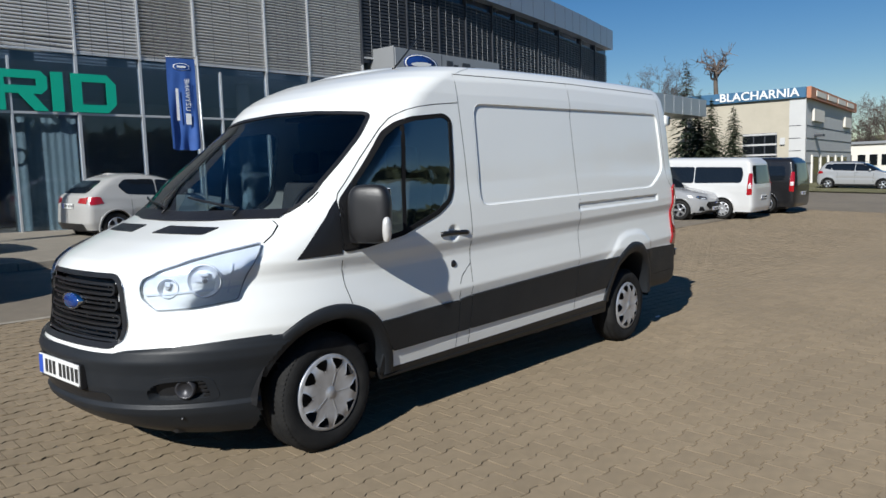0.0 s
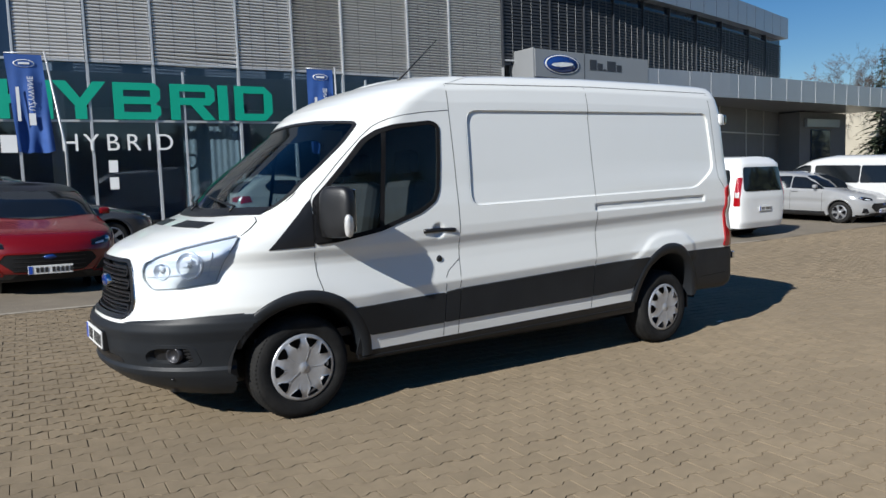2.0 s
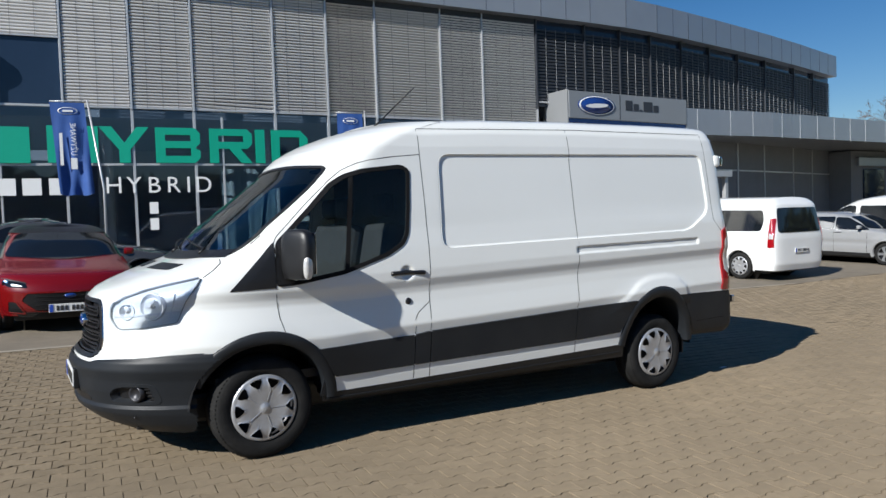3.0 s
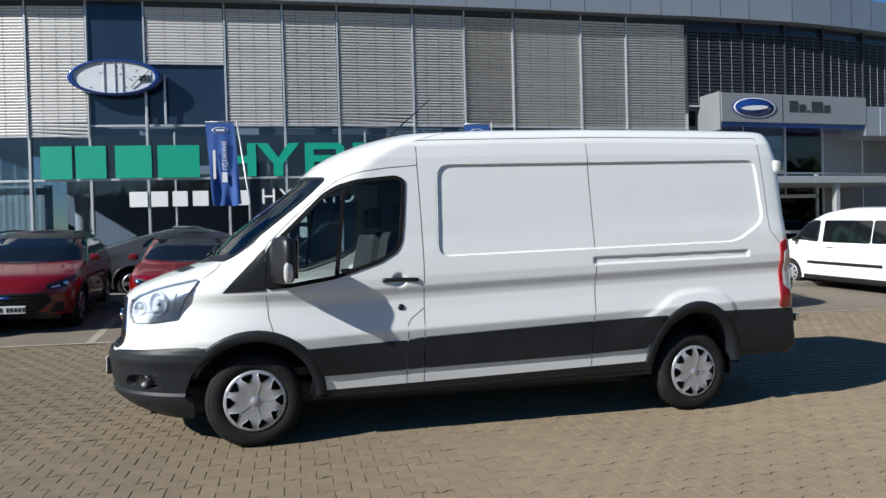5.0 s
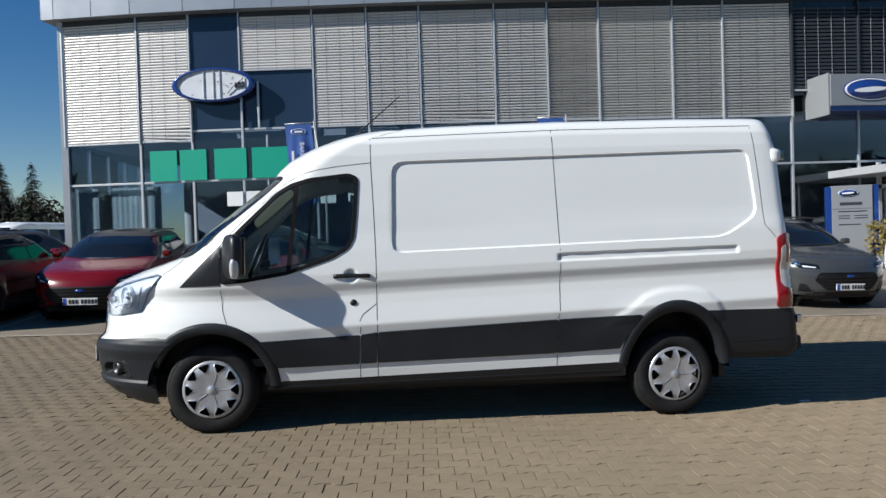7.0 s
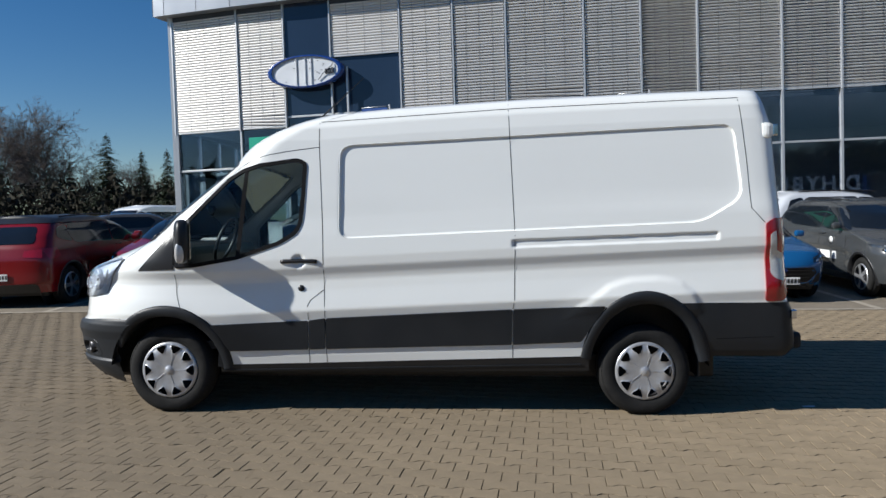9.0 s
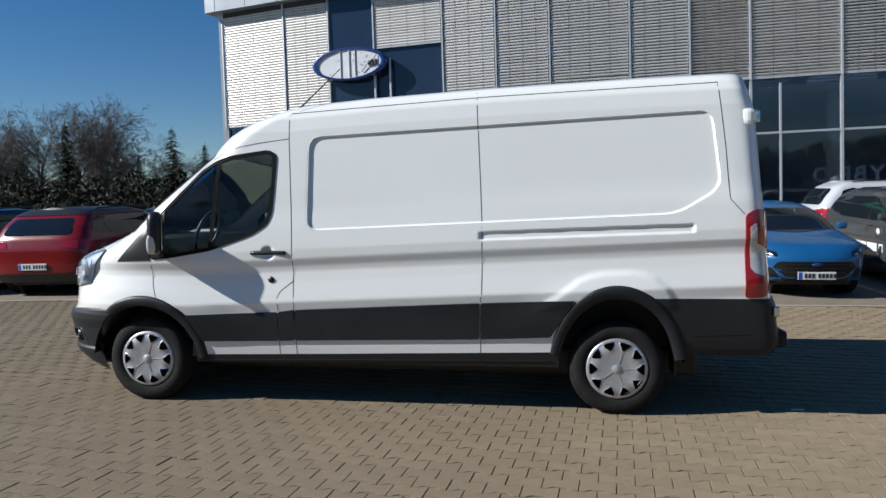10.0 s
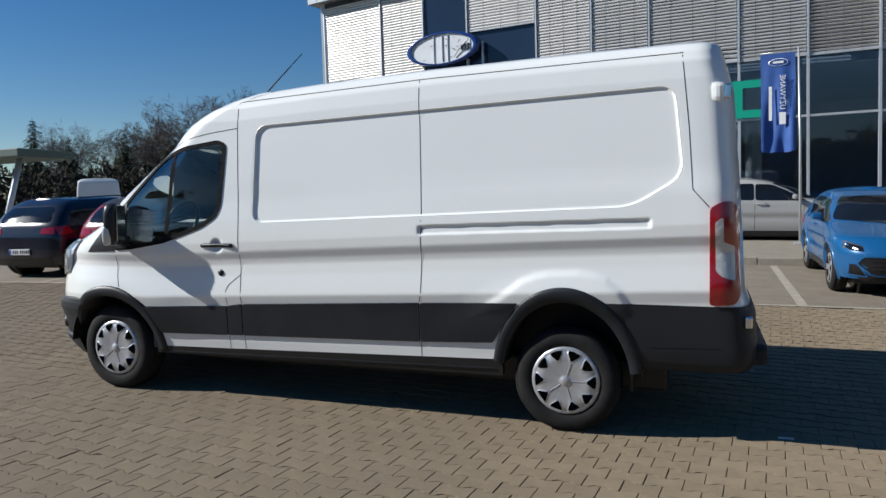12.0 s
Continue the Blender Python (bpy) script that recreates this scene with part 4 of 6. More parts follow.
def bump_drop(x, y, z):
    if x < -.3 and inside(FOGCUT, abs(y), z):
        return True
    if z > bumper_top(y):
        return True
    if z < .455:
        return x > -.425
    return x > -.02 or math.hypot(x, z - .345) < .475


fb = weld(part("front_bumper", bsh.build(rows(.215, .38, .0145) + rows(.39, .42, .005) + rows(.43, .765, .0085), 90, 60, 4, bump_drop, False), CLAD, van, "dark grey plastic front bumper"))
bf = bsh.front()
part("bumper_edge", strip([(-.99 + 1.98 * i / 80, bumper_top(-.99 + 1.98 * i / 80) - .003) for i in range(81)], bf, .012, .001, False, .02), CLAD, fb)
part("intake_slot", ringpatch(rounded([(-.42, .425), (.42, .425), (.40, .47), (-.40, .47)], .02), bf, .003, .01, 3), BLACK, fb)
for s in (-1, 1):
    fo = rounded([(s * a, b) for a, b in FOG][::s], .03)
    fog = part("fog_lamp_bay", ringpatch(fo, lambda a, b, o: (lambda p: (p[0] + .045, p[1] * .985, p[2]))(bf(a, b, o)), 0, .01, 3), BLACK, fb)
    part("bay_frame", strip(dense(fo, .03), bf, .022, .005, True, .055), CLAD, fog)
    px = bsh.frontx(.755, .497)
    part("fog_lamp", [lathe([(0.0, .010), (.036, .004), (.040, -.006), (.050, -.008), (.054, .03)], 22)][0], DARKRIM, fog).matrix_local = pose(px + .004, s * .752, .497, 0, 0, -52 if s < 0 else 232)
    for q in range(4):
        part("fin", strip([(s * (.80 + .0), .455 + .024 * q), (s * .832, .457 + .024 * q)], bf, .010, -.004, False, .03), BLACK, fog)
    part("sensor", [lathe([(0, .002), (.010, .001), (.011, -.004)], 14)][0], BLACK, fb).matrix_local = pose(bf(s * .72, .345, .001)[0], s * .72, .345, 0, 0, -55 if s < 0 else 235)
rbsh = Shell(lambda x, z: van_w(x, z) + lerp([(.45, -.03), (.50, .0), (.56, .006), (.88, .003)], z), lambda z: lerp(VF, z), lambda z: lerp(VR, z) + lerp([(.45, -.01), (.52, .035), (.60, .03), (.70, .012), (.845, .006)], z), 0.45, 0.1, 0.26, 2.4, 4.5)
rb = weld(part("rear_bumper", rbsh.build(rows(.455, .872, .0208), 2, 150, 26, lambda x, y, z: x < 3.90 or math.hypot((x - RWX) / .943, (z - .345) / 1.19) < .475, False), CLAD, van, "dark grey plastic rear bumper"))
part("bumper_step", box(4.74, 4.945, -.84, .84, .49, .62, .035), CLAD, rb)
for s, f in ((-1, rbsh.side(-1)), (1, rbsh.side(1))):
    part("seam", strip([(4.25 + .03 * q, .598 + .001 * q) for q in range(15)], f, .004, .001), GAP, rb)

# lower side cladding, sill
for sgn, f in ((-1, vs), (1, vs_r)):
    o = lambda pts: pts if sgn < 0 else pts[::-1]
    part("side_moulding", ringpatch(o(rounded([(.36, .712), (.50, .503), (1.128, .515), (1.133, .742)], .012, 2)), f, .014, .02, 3, .06), CLAD, van)
    part("side_moulding", ringpatch(o(rounded([(1.141, .745), (1.136, .516), (1.262, .52), (1.268, .762)], .012, 2)), f, .014, .02, 3, .06), CLAD, van)
    part("side_moulding", ringpatch(o(rounded([(1.276, .762), (1.27, .52), (2.712, .552), (2.718, .827)], .012, 2)), f, .014, .02, 3, .06), CLAD, van)
    part("side_moulding", ringpatch(o(rounded([(2.726, .827), (2.72, .552), (3.24, .577), (3.42, .852)], .012, 2)), f, .014, .02, 3, .06), CLAD, van)
    part("sill", ringpatch(o([(.42, .330), (3.30, .345), (3.30, .460), (1.14, .404), (.42, .388)]), f, .003, .05, 3, .15), BLACK, van)
    part("arch_foot", ringpatch(o([(.395, .375), (.474, .375), (.480, .512), (.44, .56), (.415, .50)]), f, .010, .014, 3, .06), CLAD, van)
    part("pinch_rail", strip([(.44 + .1 * q, .345 + .0018 * q) for q in range(29)], f, .010, .010, False, .012), CLAD, van)
    # wheel arches
    for cx, a0, a1, r1 in ((0.0, 2, 157, .522), (RWX, 8, 170, .522)):
        line_v, line_f = [], []
        prof = [(.44, -.16), (.44, .006), (.448, .016), (r1 - .026, .018), (r1 - .008, .013), (r1, .004), (r1, -.01)]
        na = 40
        for i in range(na + 1):
            a = radians(a0 + (a1 - a0) * i / na)
            fade = min(1.0, (na - i) / 7) if cx < 1 else 1.0
            for r, off in prof:
                off = off * fade + (.003 if off > 0 else 0) * (1 - fade)
                x, z = cx + r * math.cos(a) * (1.0 if cx < 1 else .943), .345 + r * math.sin(a) * (1.0 if cx < 1 else 1.19)
                if off < -.1:
                    line_v.append((x, sgn * .80, z))
                else:
                    p = f(x, max(z, .25), off)
                    line_v.append(p)
        k = len(prof)
        for i in range(na):
            for j in range(k - 1):
                line_f.append((i * k + j, i * k + j + 1, (i + 1) * k + j + 1, (i + 1) * k + j))
        part("wheel_arch", (line_v, line_f, True), CLAD, van)
        liner_v, liner_f = [], []
        for i in range(25):
            a = radians(4 + 172 * i / 24)
            for yy in (.25, .965):
                liner_v.append((cx + .485 * math.cos(a), sgn * yy, .345 + (.485 if cx < 1 else .57) * math.sin(a)))
        for i in range(24):
            liner_f.append((i * 2, i * 2 + 1, i * 2 + 3, i * 2 + 2))
        part("arch_wall", box(cx - .5, cx + .5, min(sgn * .48, sgn * .50), max(sgn * .48, sgn * .50), .30, .84), BLACK, van)
        part("arch_liner", (liner_v, liner_f, True), BLACK, van)
    part("mud_flap", box(4.13, 4.15, sgn * .80 - .13, sgn * .80 + .13, .29, .62, .008), BLACK, van)

# shut lines
GAPS = [
    [(1.229, 2.335), (1.232, 2.08), (1.25, 1.7), (1.262, 1.39), (1.267, .98), (1.272, .39)],
    [(2.698, 2.40), (2.72, 1.9), (2.742, 1.39), (2.735, .9), (2.722, .83)], [(2.72, .55), (2.718, .40)],
    [(1.266, .985), (1.16, .905), (1.136, .86), (1.138, .745)], [(1.134, .515), (1.133, .40)],
    [(.08, 1.45), (.078, 1.15), (.098, .95), (.135, .83), (.18, .775)],
    [(4.425, 2.40), (4.47, 1.95), (4.495, 1.58), (4.59, 1.47)],
    [(.08, 1.45), (.10, 1.49), (.155, 1.545), (.30, 1.69), (.51, 1.88), (.60, 1.95), (.655, 1.98), (.72, 2.008), (.82, 2.035), (.98, 2.062), (1.228, 2.09)],
    [(-.365, 1.232), (-.30, 1.275), (-.245, 1.32), (-.235, 1.345)], [(.015, 1.50), (-.055, 1.44)],
    [(-.515, .945), (-.55, .86), (-.562, .75)],
]
for sgn, f in ((-1, vs), (1, vs_r)):
    for g in GAPS:
        line = []
        for (x0, z0), (x1, z1) in zip(g, g[1:]):
            k = max(2, int(math.hypot(x1 - x0, z1 - z0) / .05))
            line += [(x0 + (x1 - x0) * i / k, z0 + (z1 - z0) * i / k) for i in range(k)]
        line.append(g[-1])
        part("shut_line", strip(line, f, .0046, .0012), GAP, van)
    part("roof_gutter", strip([(1.24 + i * .11, 2.288 + (lerp([(1.24, 2.29), (2.74, 2.365), (4.46, 2.415)], 1.24 + i * .11) - 2.288)) for i in range(30)], f, .005, .0012), GAP, van)
# glass
for sgn, f in ((-1, vs), (1, vs_r)):
    wo = SIDEWIN if sgn < 0 else SIDEWIN[::-1]
    pane = part("side_window", ringpatch(wo, f, .001, .003, 6), VGLASS, van)
    pane.visible_shadow = False
    part("window_seal", strip(dense(wo, .04), f, .030, .006, True, .012), GAP, van)
    part("window_divider", strip([(.592 + .0112 * i, 1.245 + .1105 * i) for i in range(7)], f, .034, .004), GAP, van)
    o = [(-.222, 1.137), (.074, 1.148), (.076, 1.452), (.055, 1.432)]
    part("mirror_sail", ringpatch(o if sgn < 0 else o[::-1], f, .005, .012, 4), BLACK, van, "black plastic quarter panel")
    o = [(.084, 1.168), (.205, 1.176), (.20, 1.55), (.092, 1.448)]
    part("mirror_base", ringpatch(o if sgn < 0 else o[::-1], f, .007, .012, 4), BLACK, van)
screen = part("windscreen", ringpatch(WSCREEN[::-1], vf, .001, .003, 9, .06), WGLASS, van)
screen.visible_shadow = False
part("windscreen_seal", strip(dense(WSCREEN[::-1], .04), vf, .020, .006, True, .012), BLACK, van)
cowl = part("cowl", strip([(y / 10 * .84, 1.362 + .02 * abs(y / 10)) for y in range(-10, 11)], vf, .05, .006, False, .01), BLACK, van)
for s, y0 in ((-1, -.55), (1, .18)):
    w = [vf(y0 + .11 * i, 1.395 + .012 * i, .03) for i in range(6)]
    part("wiper", tube([vf(y0, 1.36, .02)] + w, .008, 6), BLACK, van)
# nose: grille, lamps, plate, badge
gro = GRILLE
grille = part("grille", ringpatch(gro[::-1], lambda a, b, o: (lambda p: (p[0] + .06, p[1], p[2]))(vf(a, b, o)), 0, .06, 5), BLACK, van, "black slatted radiator grille")
part("grille_frame", strip(dense(gro, .03), vf, .026, .010, True, .05), BLACK, grille)
part("chrome_edge", strip(dense(shrink(gro, -.014), .03), vf, .004, .008, True, .01), CHROME, grille)
for i, zc in enumerate((.768, .845, .925, 1.005)):
    hw = lerp([(.75, .42), (.84, .435), (1.03, .375)], zc)
    loop = rounded([(-hw, zc - .026), (hw, zc - .026), (hw, zc + .026), (-hw, zc + .026)], .022, 4)
    part("slot_frame", strip(dense(loop, .03), vf, .013, .004, True, .035), BLACK, grille)
    part("bar", strip([(-hw + .02 + 2 * (hw - .02) * k / 16, zc) for k in range(17)], vf, .010, -.010, False, .025), BLACK, grille)
    for q in range(-3, 4):
        part("stud", box(-.004, .004, -.004, .004, -.012, .012), CHROME if q % 2 else BLACK, grille).matrix_local = Matrix.Translation(vf(q * hw / 3.6, zc + .004, -.02))
for nm, rr0, mt, dp in (("badge", [(0, -.10), (.3, -.07), (.5, .0), (.5, .2)], BADGE, .010), ("badge_ring", [(.5, 0), (.54, -.02), (.56, .0), (.56, .3)], CHROME, .010)):
    part(nm, [lathe(rr0, 32)][0], mt, grille, "blue oval badge" if nm == "badge" else "").matrix_local = Matrix.Translation((vf(0, .925, .022)[0], 0, .925)) @ Matrix.Rotation(radians(-90), 4, 'Z') @ Matrix.Diagonal((.19, .12, .082, 1))
plx = bf(0, .555, .004)[0]
plate = part("number_plate", box(plx - .014, plx, -.26, .26, .498, .612, .004), PLATE, van, "white number plate with a blue end strip")
part("plate_holder", box(plx - .006, plx + .03, -.268, .268, .482, .615, .006), BLACK, plate)
part("blue_strip", box(plx - .0165, plx - .0135, .205, .255, .503, .607), EUBLUE, plate)
for k in range(8):
    y0 = .17 - k * .052 - (.03 if k > 2 else 0)
    part("plate_bar", box(plx - .0165, plx - .0135, y0 - .034, y0, .518, .592), PLATEINK, plate)
LAMP = [(-.868, 1.03), (-.867, .965), (-.835, .905), (-.70, .918), (-.525, .950), (-.475, 1.09), (-.375, 1.228), (-.565, 1.184), (-.68, 1.152), (-.79, 1.106), (-.848, 1.072)]
for sgn, f in ((-1, vs), (1, vs_r)):
    lo = rounded(LAMP, .02, 4)
    lo = lo if sgn < 0 else lo[::-1]
    turn = lambda p: p if sgn < 0 else p[::-1]
    hl = part("headlamp", ringpatch(lo, f, .030, .022, 6, .03, .008), LENS, van, "clear glass headlamp with chrome reflector")
    part("reflector", ringpatch(shrink(lo, .004), f, .002, .01, 5, .03), REFLECT, hl)
    part("lamp_rim", strip(dense(lo, .03), f, .004, .014, True, .02), SIGNGREY, hl)
    # main bowl: a dark-edged cup holding a chrome dish and a bulb
    for cx, cz, rr, turnz in ((-.655, 1.055, .078, 46), (-.785, 1.02, .046, 36)):
        c = f(cx, cz, .013)
        mb = Matrix.Translation(c) @ Matrix.Rotation(radians(-turnz if sgn < 0 else 180 + turnz), 4, 'Z')
        part("bowl_ring", [lathe([(rr * 1.02, -.004), (rr * 1.08, -.012), (rr * 1.14, -.004), (rr * 1.12, .02)], 28)][0], REFLECT, hl).matrix_local = mb
        part("bulb_bowl", [lathe([(.010, .036), (rr * .35, .030), (rr * .7, .016), (rr * 1.03, -.004)], 28)][0], REFLECT, hl).matrix_local = mb
        part("bulb", [lathe([(0.0, -.010), (.010, -.007), (.014, .004), (.014, .03)], 14)][0], CLEARLENS, hl).matrix_local = mb
        part("bulb_shade", box(-rr * .30, rr * .30, -.012, .0, -.012, .012, .004), REFLECT, hl).matrix_local = mb @ Matrix.Translation((0, 0, rr * .45))
    part("indicator", ringpatch(turn(rounded([(-.685, .948), (-.615, .955), (-.60, .985), (-.68, .980)], .008)), f, .008, .006, 2), AMBER, hl)
    part("lamp_divider", strip([(-.855 + .045 * q, .985 + .0045 * q) for q in range(9)], f, .010, .014, False, .012), REFLECT, hl)
    part("lamp_divider", strip([(-.565 + .004 * q, .985 + .022 * q) for q in range(8)], f, .006, .010, False, .01), REFLECT, hl)
    hv = [(sgn * a, b) for a, b in ((.12, 1.276), (.56, 1.275), (.58, 1.31), (.14, 1.313))]
    part("bonnet_vent", ringpatch(rounded(hv if sgn > 0 else hv[::-1], .01), vf, .004, .006, 3), BLACK, van)
    # mirror
    mi = part("door_mirror", pebble(0, 0, 0, .056, .128, .168), BLACK, van, "black door mirror with a clear indicator")
    mi.matrix_local = pose(.195, sgn * 1.145, 1.37, 0, 0, -27 * sgn)
    part("indicator", pebble(-.024, sgn * .108, -.085, .034, .024, .076, 2.6), CLEARLENS, mi)
    part("mirror_glass", box(.050, .0575, -.11, .11, -.13, .145, .003), CHROME, mi)
    part("mirror_arm", box(.13, .22, min(sgn * .99, sgn * 1.10), max(sgn * .99, sgn * 1.10), 1.20, 1.28, .025), BLACK, van)
    # handles and lock
    dh = part("door_handle", tube([f(.935, 1.203, -.002), f(.96, 1.206, .003), f(1.08, 1.209, .008), f(1.19, 1.206, .003), f(1.215, 1.203, -.002)], .0165, 8), BLACK, van)
    part("fuel_lock" if sgn < 0 else "lock", [lathe([(0, .009), (.02, .008), (.026, 0)], 20)][0], BLACK, van).matrix_local = Matrix.Translation(f(1.085, .995, .001)) @ Matrix.Rotation(radians(180 if sgn < 0 else 0), 4, 'Z')
    # tail lamp
    tl = [(4.598, .882), (4.735, .885), (4.762, .94), (4.748, 1.42), (4.722, 1.50), (4.66, 1.505), (4.592, 1.465)]
    tl = rounded(tl, .025, 3)
    tl = tl if sgn < 0 else tl[::-1]
    lamp = part("tail_lamp", ringpatch(tl, f, .016, .04, 8, .015), REDLENS, van, "red tail lamp with clear centre")
    cl = rounded([(4.622, 1.38), (4.662, 1.41), (4.668, 1.27), (4.722, 1.24), (4.728, 1.03), (4.66, 1.055), (4.630, 1.09)], .012, 2)
    part("clear_section", ringpatch(cl if sgn < 0 else cl[::-1], f, .019, .012, 5, .015), CLEARLENS, lamp)
    part("side_lamp", box(4.665, 4.705, sgn * .942 - .02, sgn * .945 + .02, 2.115, 2.205, .012), CHROME, van)
    ml = part("marker_lamp_housing", box(4.59, 4.67, min(sgn * .86, sgn * .962), max(sgn * .86, sgn * .962), 2.10, 2.22, .03), WHITE, van)
    part("bumper_reflector", box(4.80, 4.842, sgn * .972 - .022, sgn * .972 + .022, .745, .815, .01), CHROME, van)
# aerial on the cab roof
part("aerial", tube([(1.10, -.46, 2.36), (1.15, -.46, 2.40), (1.50, -.43, 2.72)], [.010, .007, .003], 6), BLACK, van)
# underbody and cab inside
part("underbody", box(-.75, 4.35, -.62, .62, .22, .42, .03), BLACK, van)
part("rear_axle", tube([(RWX, -.8, .33), (RWX, .8, .33)], .06, 10), BLACK, van)
part("front_axle", tube([(0, -.8, .33), (0, .8, .33)], .05, 10), BLACK, van)
part("cab_floor", box(-.3, 1.3, -.9, .9, .50, .56), BLACK, van)
part("bulkhead", box(1.30, 1.34, -.90, .90, .5, 2.08, .01), TRIMGREY, van)
part("dashboard", box(-.30, .12, -.86, .86, .80, 1.33, .08), BLACK, van)
part("headliner", box(.95, 1.3, -.62, .62, 2.05, 2.08, .01), TRIMGREY, van)
for y in (-.48, .28, .62):
    part("seat_base", box(.55, 1.05, y - .24, y + .24, .85, 1.02, .06), FABRIC, van)
    part("seat_back", box(.98, 1.16, y - .24, y + .24, .95, 1.60, .07, Matrix.Translation((1, 0, 1)) @ Matrix.Rotation(radians(10), 4, 'Y') @ Matrix.Translation((-1, 0, -1))), FABRIC, van)
    part("headrest", box(1.10, 1.20, y - .13, y + .13, 1.63, 1.82, .05), FABRIC, van)
ring = [(.30 + .07 * math.cos(a) * 1.0, -.48 + .19 * math.sin(a), 1.36 + .18 * math.cos(a)) for a in [2 * math.pi * i / 28 for i in range(29)]]
part("steering_wheel", tube(ring, .016, 8, False), BLACK, van)
part("dash_papers", box(-.12, .10, .05, .30, 1.345, 1.352, 0, pose(0, 0, 0, 4, 0, 12)), PLATE, van)


def hub_cover(r, n, s, material, name, parent):
    """Silver wheel cover: a star of pointed windows with raised edges, a dished rim and embossed rays."""
    rr = [0.0, .10, .13, .20, .32, .44, .54, .62, .66, .70, .75, .80, .83, .855, .875, .92, .97, 1.0]
    hh = [.034, .034, .028, .026, .027, .028, .030, .031, .031, .030, .028, .025, .022, .020, .019, .020, .014, -.01]
    half = math.pi / n
    cols = 14
    v, f = [], []
    for j, q in enumerate(rr):
        t = min(1.0, max(0.0, (q - .62) / .17))
        w = half * (.16 + .48 * t) if q < .93 else half * .64
        for i in range(n):
            for k in range(cols):
                if k <= 4:
                    a = -w + 2 * w * k / 4
                else:
                    a = w + (2 * half - 2 * w) * (k - 4) / (cols - 4)
                h = hh[j]
                if .60 < q < .90 and k in (0, 4):
                    h += .004
                if .60 < q < .90 and k in (5, cols - 1):
                    h += .002
                if .13 < q < .6 and i % 2 == 0 and k == 2:
                    h += .004
                ang = 2 * half * i + a
                v.append((r * q * math.cos(ang), -h, r * q * math.sin(ang)))
    na = n * cols
    for j in range(len(rr) - 1):
        for i in range(na):
            if i % cols < 4 and 7 <= j <= 13:
                continue
            i2 = (i + 1) % na
            f.append((j * na + i, (j + 1) * na + i, (j + 1) * na + i2, j * na + i2))
    return part(name, (v, f, True), material, parent)


tyres = {}


def wheel(parent, x, y, z, R, width, rim_r, out, cover, spokes=10, material=None):
    """A wheel at the van's or car's corner; out is the side it faces (-1 left)."""
    w = empty("wheel", Matrix.Identity(4), "", "")
    for key in list(w.keys()):
        del w[key]
    w.parent = parent
    w.matrix_local = pose(x, y, z, 0, 0, 0 if out < 0 else 180)
    hw = width / 2
    prof = [(rim_r, hw - .01), (rim_r + .02, hw), (R - .045, hw), (R - .018, hw - .015), (R, hw - .045), (R - .006, hw * .4), (R - .006, hw * .36), (R, hw * .34), (R, -hw * .34),
            (R - .006, -hw * .36), (R - .006, -hw * .4), (R, -hw + .045), (R - .018, -hw + .015), (R - .045, -hw - .002), (rim_r + .02, -hw), (rim_r, -hw + .012)]
    key = (round(R, 3), round(rim_r, 3), round(width, 3))
    if key not in tyres:
        tyres[key] = mesh_of("tyre", *lathe(prof, 48)[:2], RUBBER, True), mesh_of("rim", *lathe([(rim_r, -hw + .012), (rim_r - .012, -hw + .03), (rim_r - .02, .02), (.05, .03), (0.0, .03)], 40)[:2], DARKRIM, True)
    tyre = part("tyre", tyres[key][0], RUBBER, w)
    if R > .34:
        for sg in (-1, 1):
            tv, tf = [], []
            for k in range(72):
                a = 2 * math.pi * k / 72
                b = len(tv)
                for (da, yy, r) in ((-.022, sg * hw * .94, R - .02), (.022, sg * hw * .94, R - .02), (.022, sg * hw * .45, R + .004), (-.022, sg * hw * .45, R + .004)):
                    tv.append((r * math.cos(a + da + sg * .01), yy, r * math.sin(a + da + sg * .01)))
                tf.append((b, b + 1, b + 2, b + 3))
            part("tread", (tv, tf), RUBBER, tyre)["kind"] = "stuff"
    part("rim", tyres[key][1], DARKRIM, w)
    c = hub_cover(rim_r + .004, spokes, 0, material or HUBCAP, "hubcap", w) if cover else alloy(w, rim_r, spokes, material or RIM)
    c.location = (0, -hw + .018, 0)
    return w


def alloy(parent, r, n, material):
    """Cast wheel in one piece with open windows between its spokes."""
    key = (round(r, 3), material.name)
    if key not in cast:
        na, rr = n * 10, [0.0, .14, .22, .34, .48, .64, .80, .90, .95, 1.0]
        hh = [.028, .028, .016, .014, .012, .012, .014, .018, .018, -.01]
        v, f = [], []
        for j, q in enumerate(rr):
            for i in range(na):
                a = 2 * math.pi * i / na
                v.append((r * q * math.cos(a), -hh[j], r * q * math.sin(a)))
        for j in range(len(rr) - 1):
            for i in range(na):
                ph = (i + .5) % 10
                if 2 <= j <= 6 and min(ph, 10 - ph) < (0, 0, 1.1, 2.1, 2.9, 3.3, 3.1)[j]:
                    continue
                i2 = (i + 1) % na
                f.append((j * na + i, (j + 1) * na + i, (j + 1) * na + i2, j * na + i2))
        cast[key] = mesh_of("hubcap", v, f, material, True)
    return part("hubcap", cast[key], material, parent)


cast = {}
for wx in (0.0, RWX):
    wheel(van, wx, -.868, .345, .348, .225, .225, -1, True)
    wheel(van, wx, .868, .345, .348, .225, .225, 1, True)

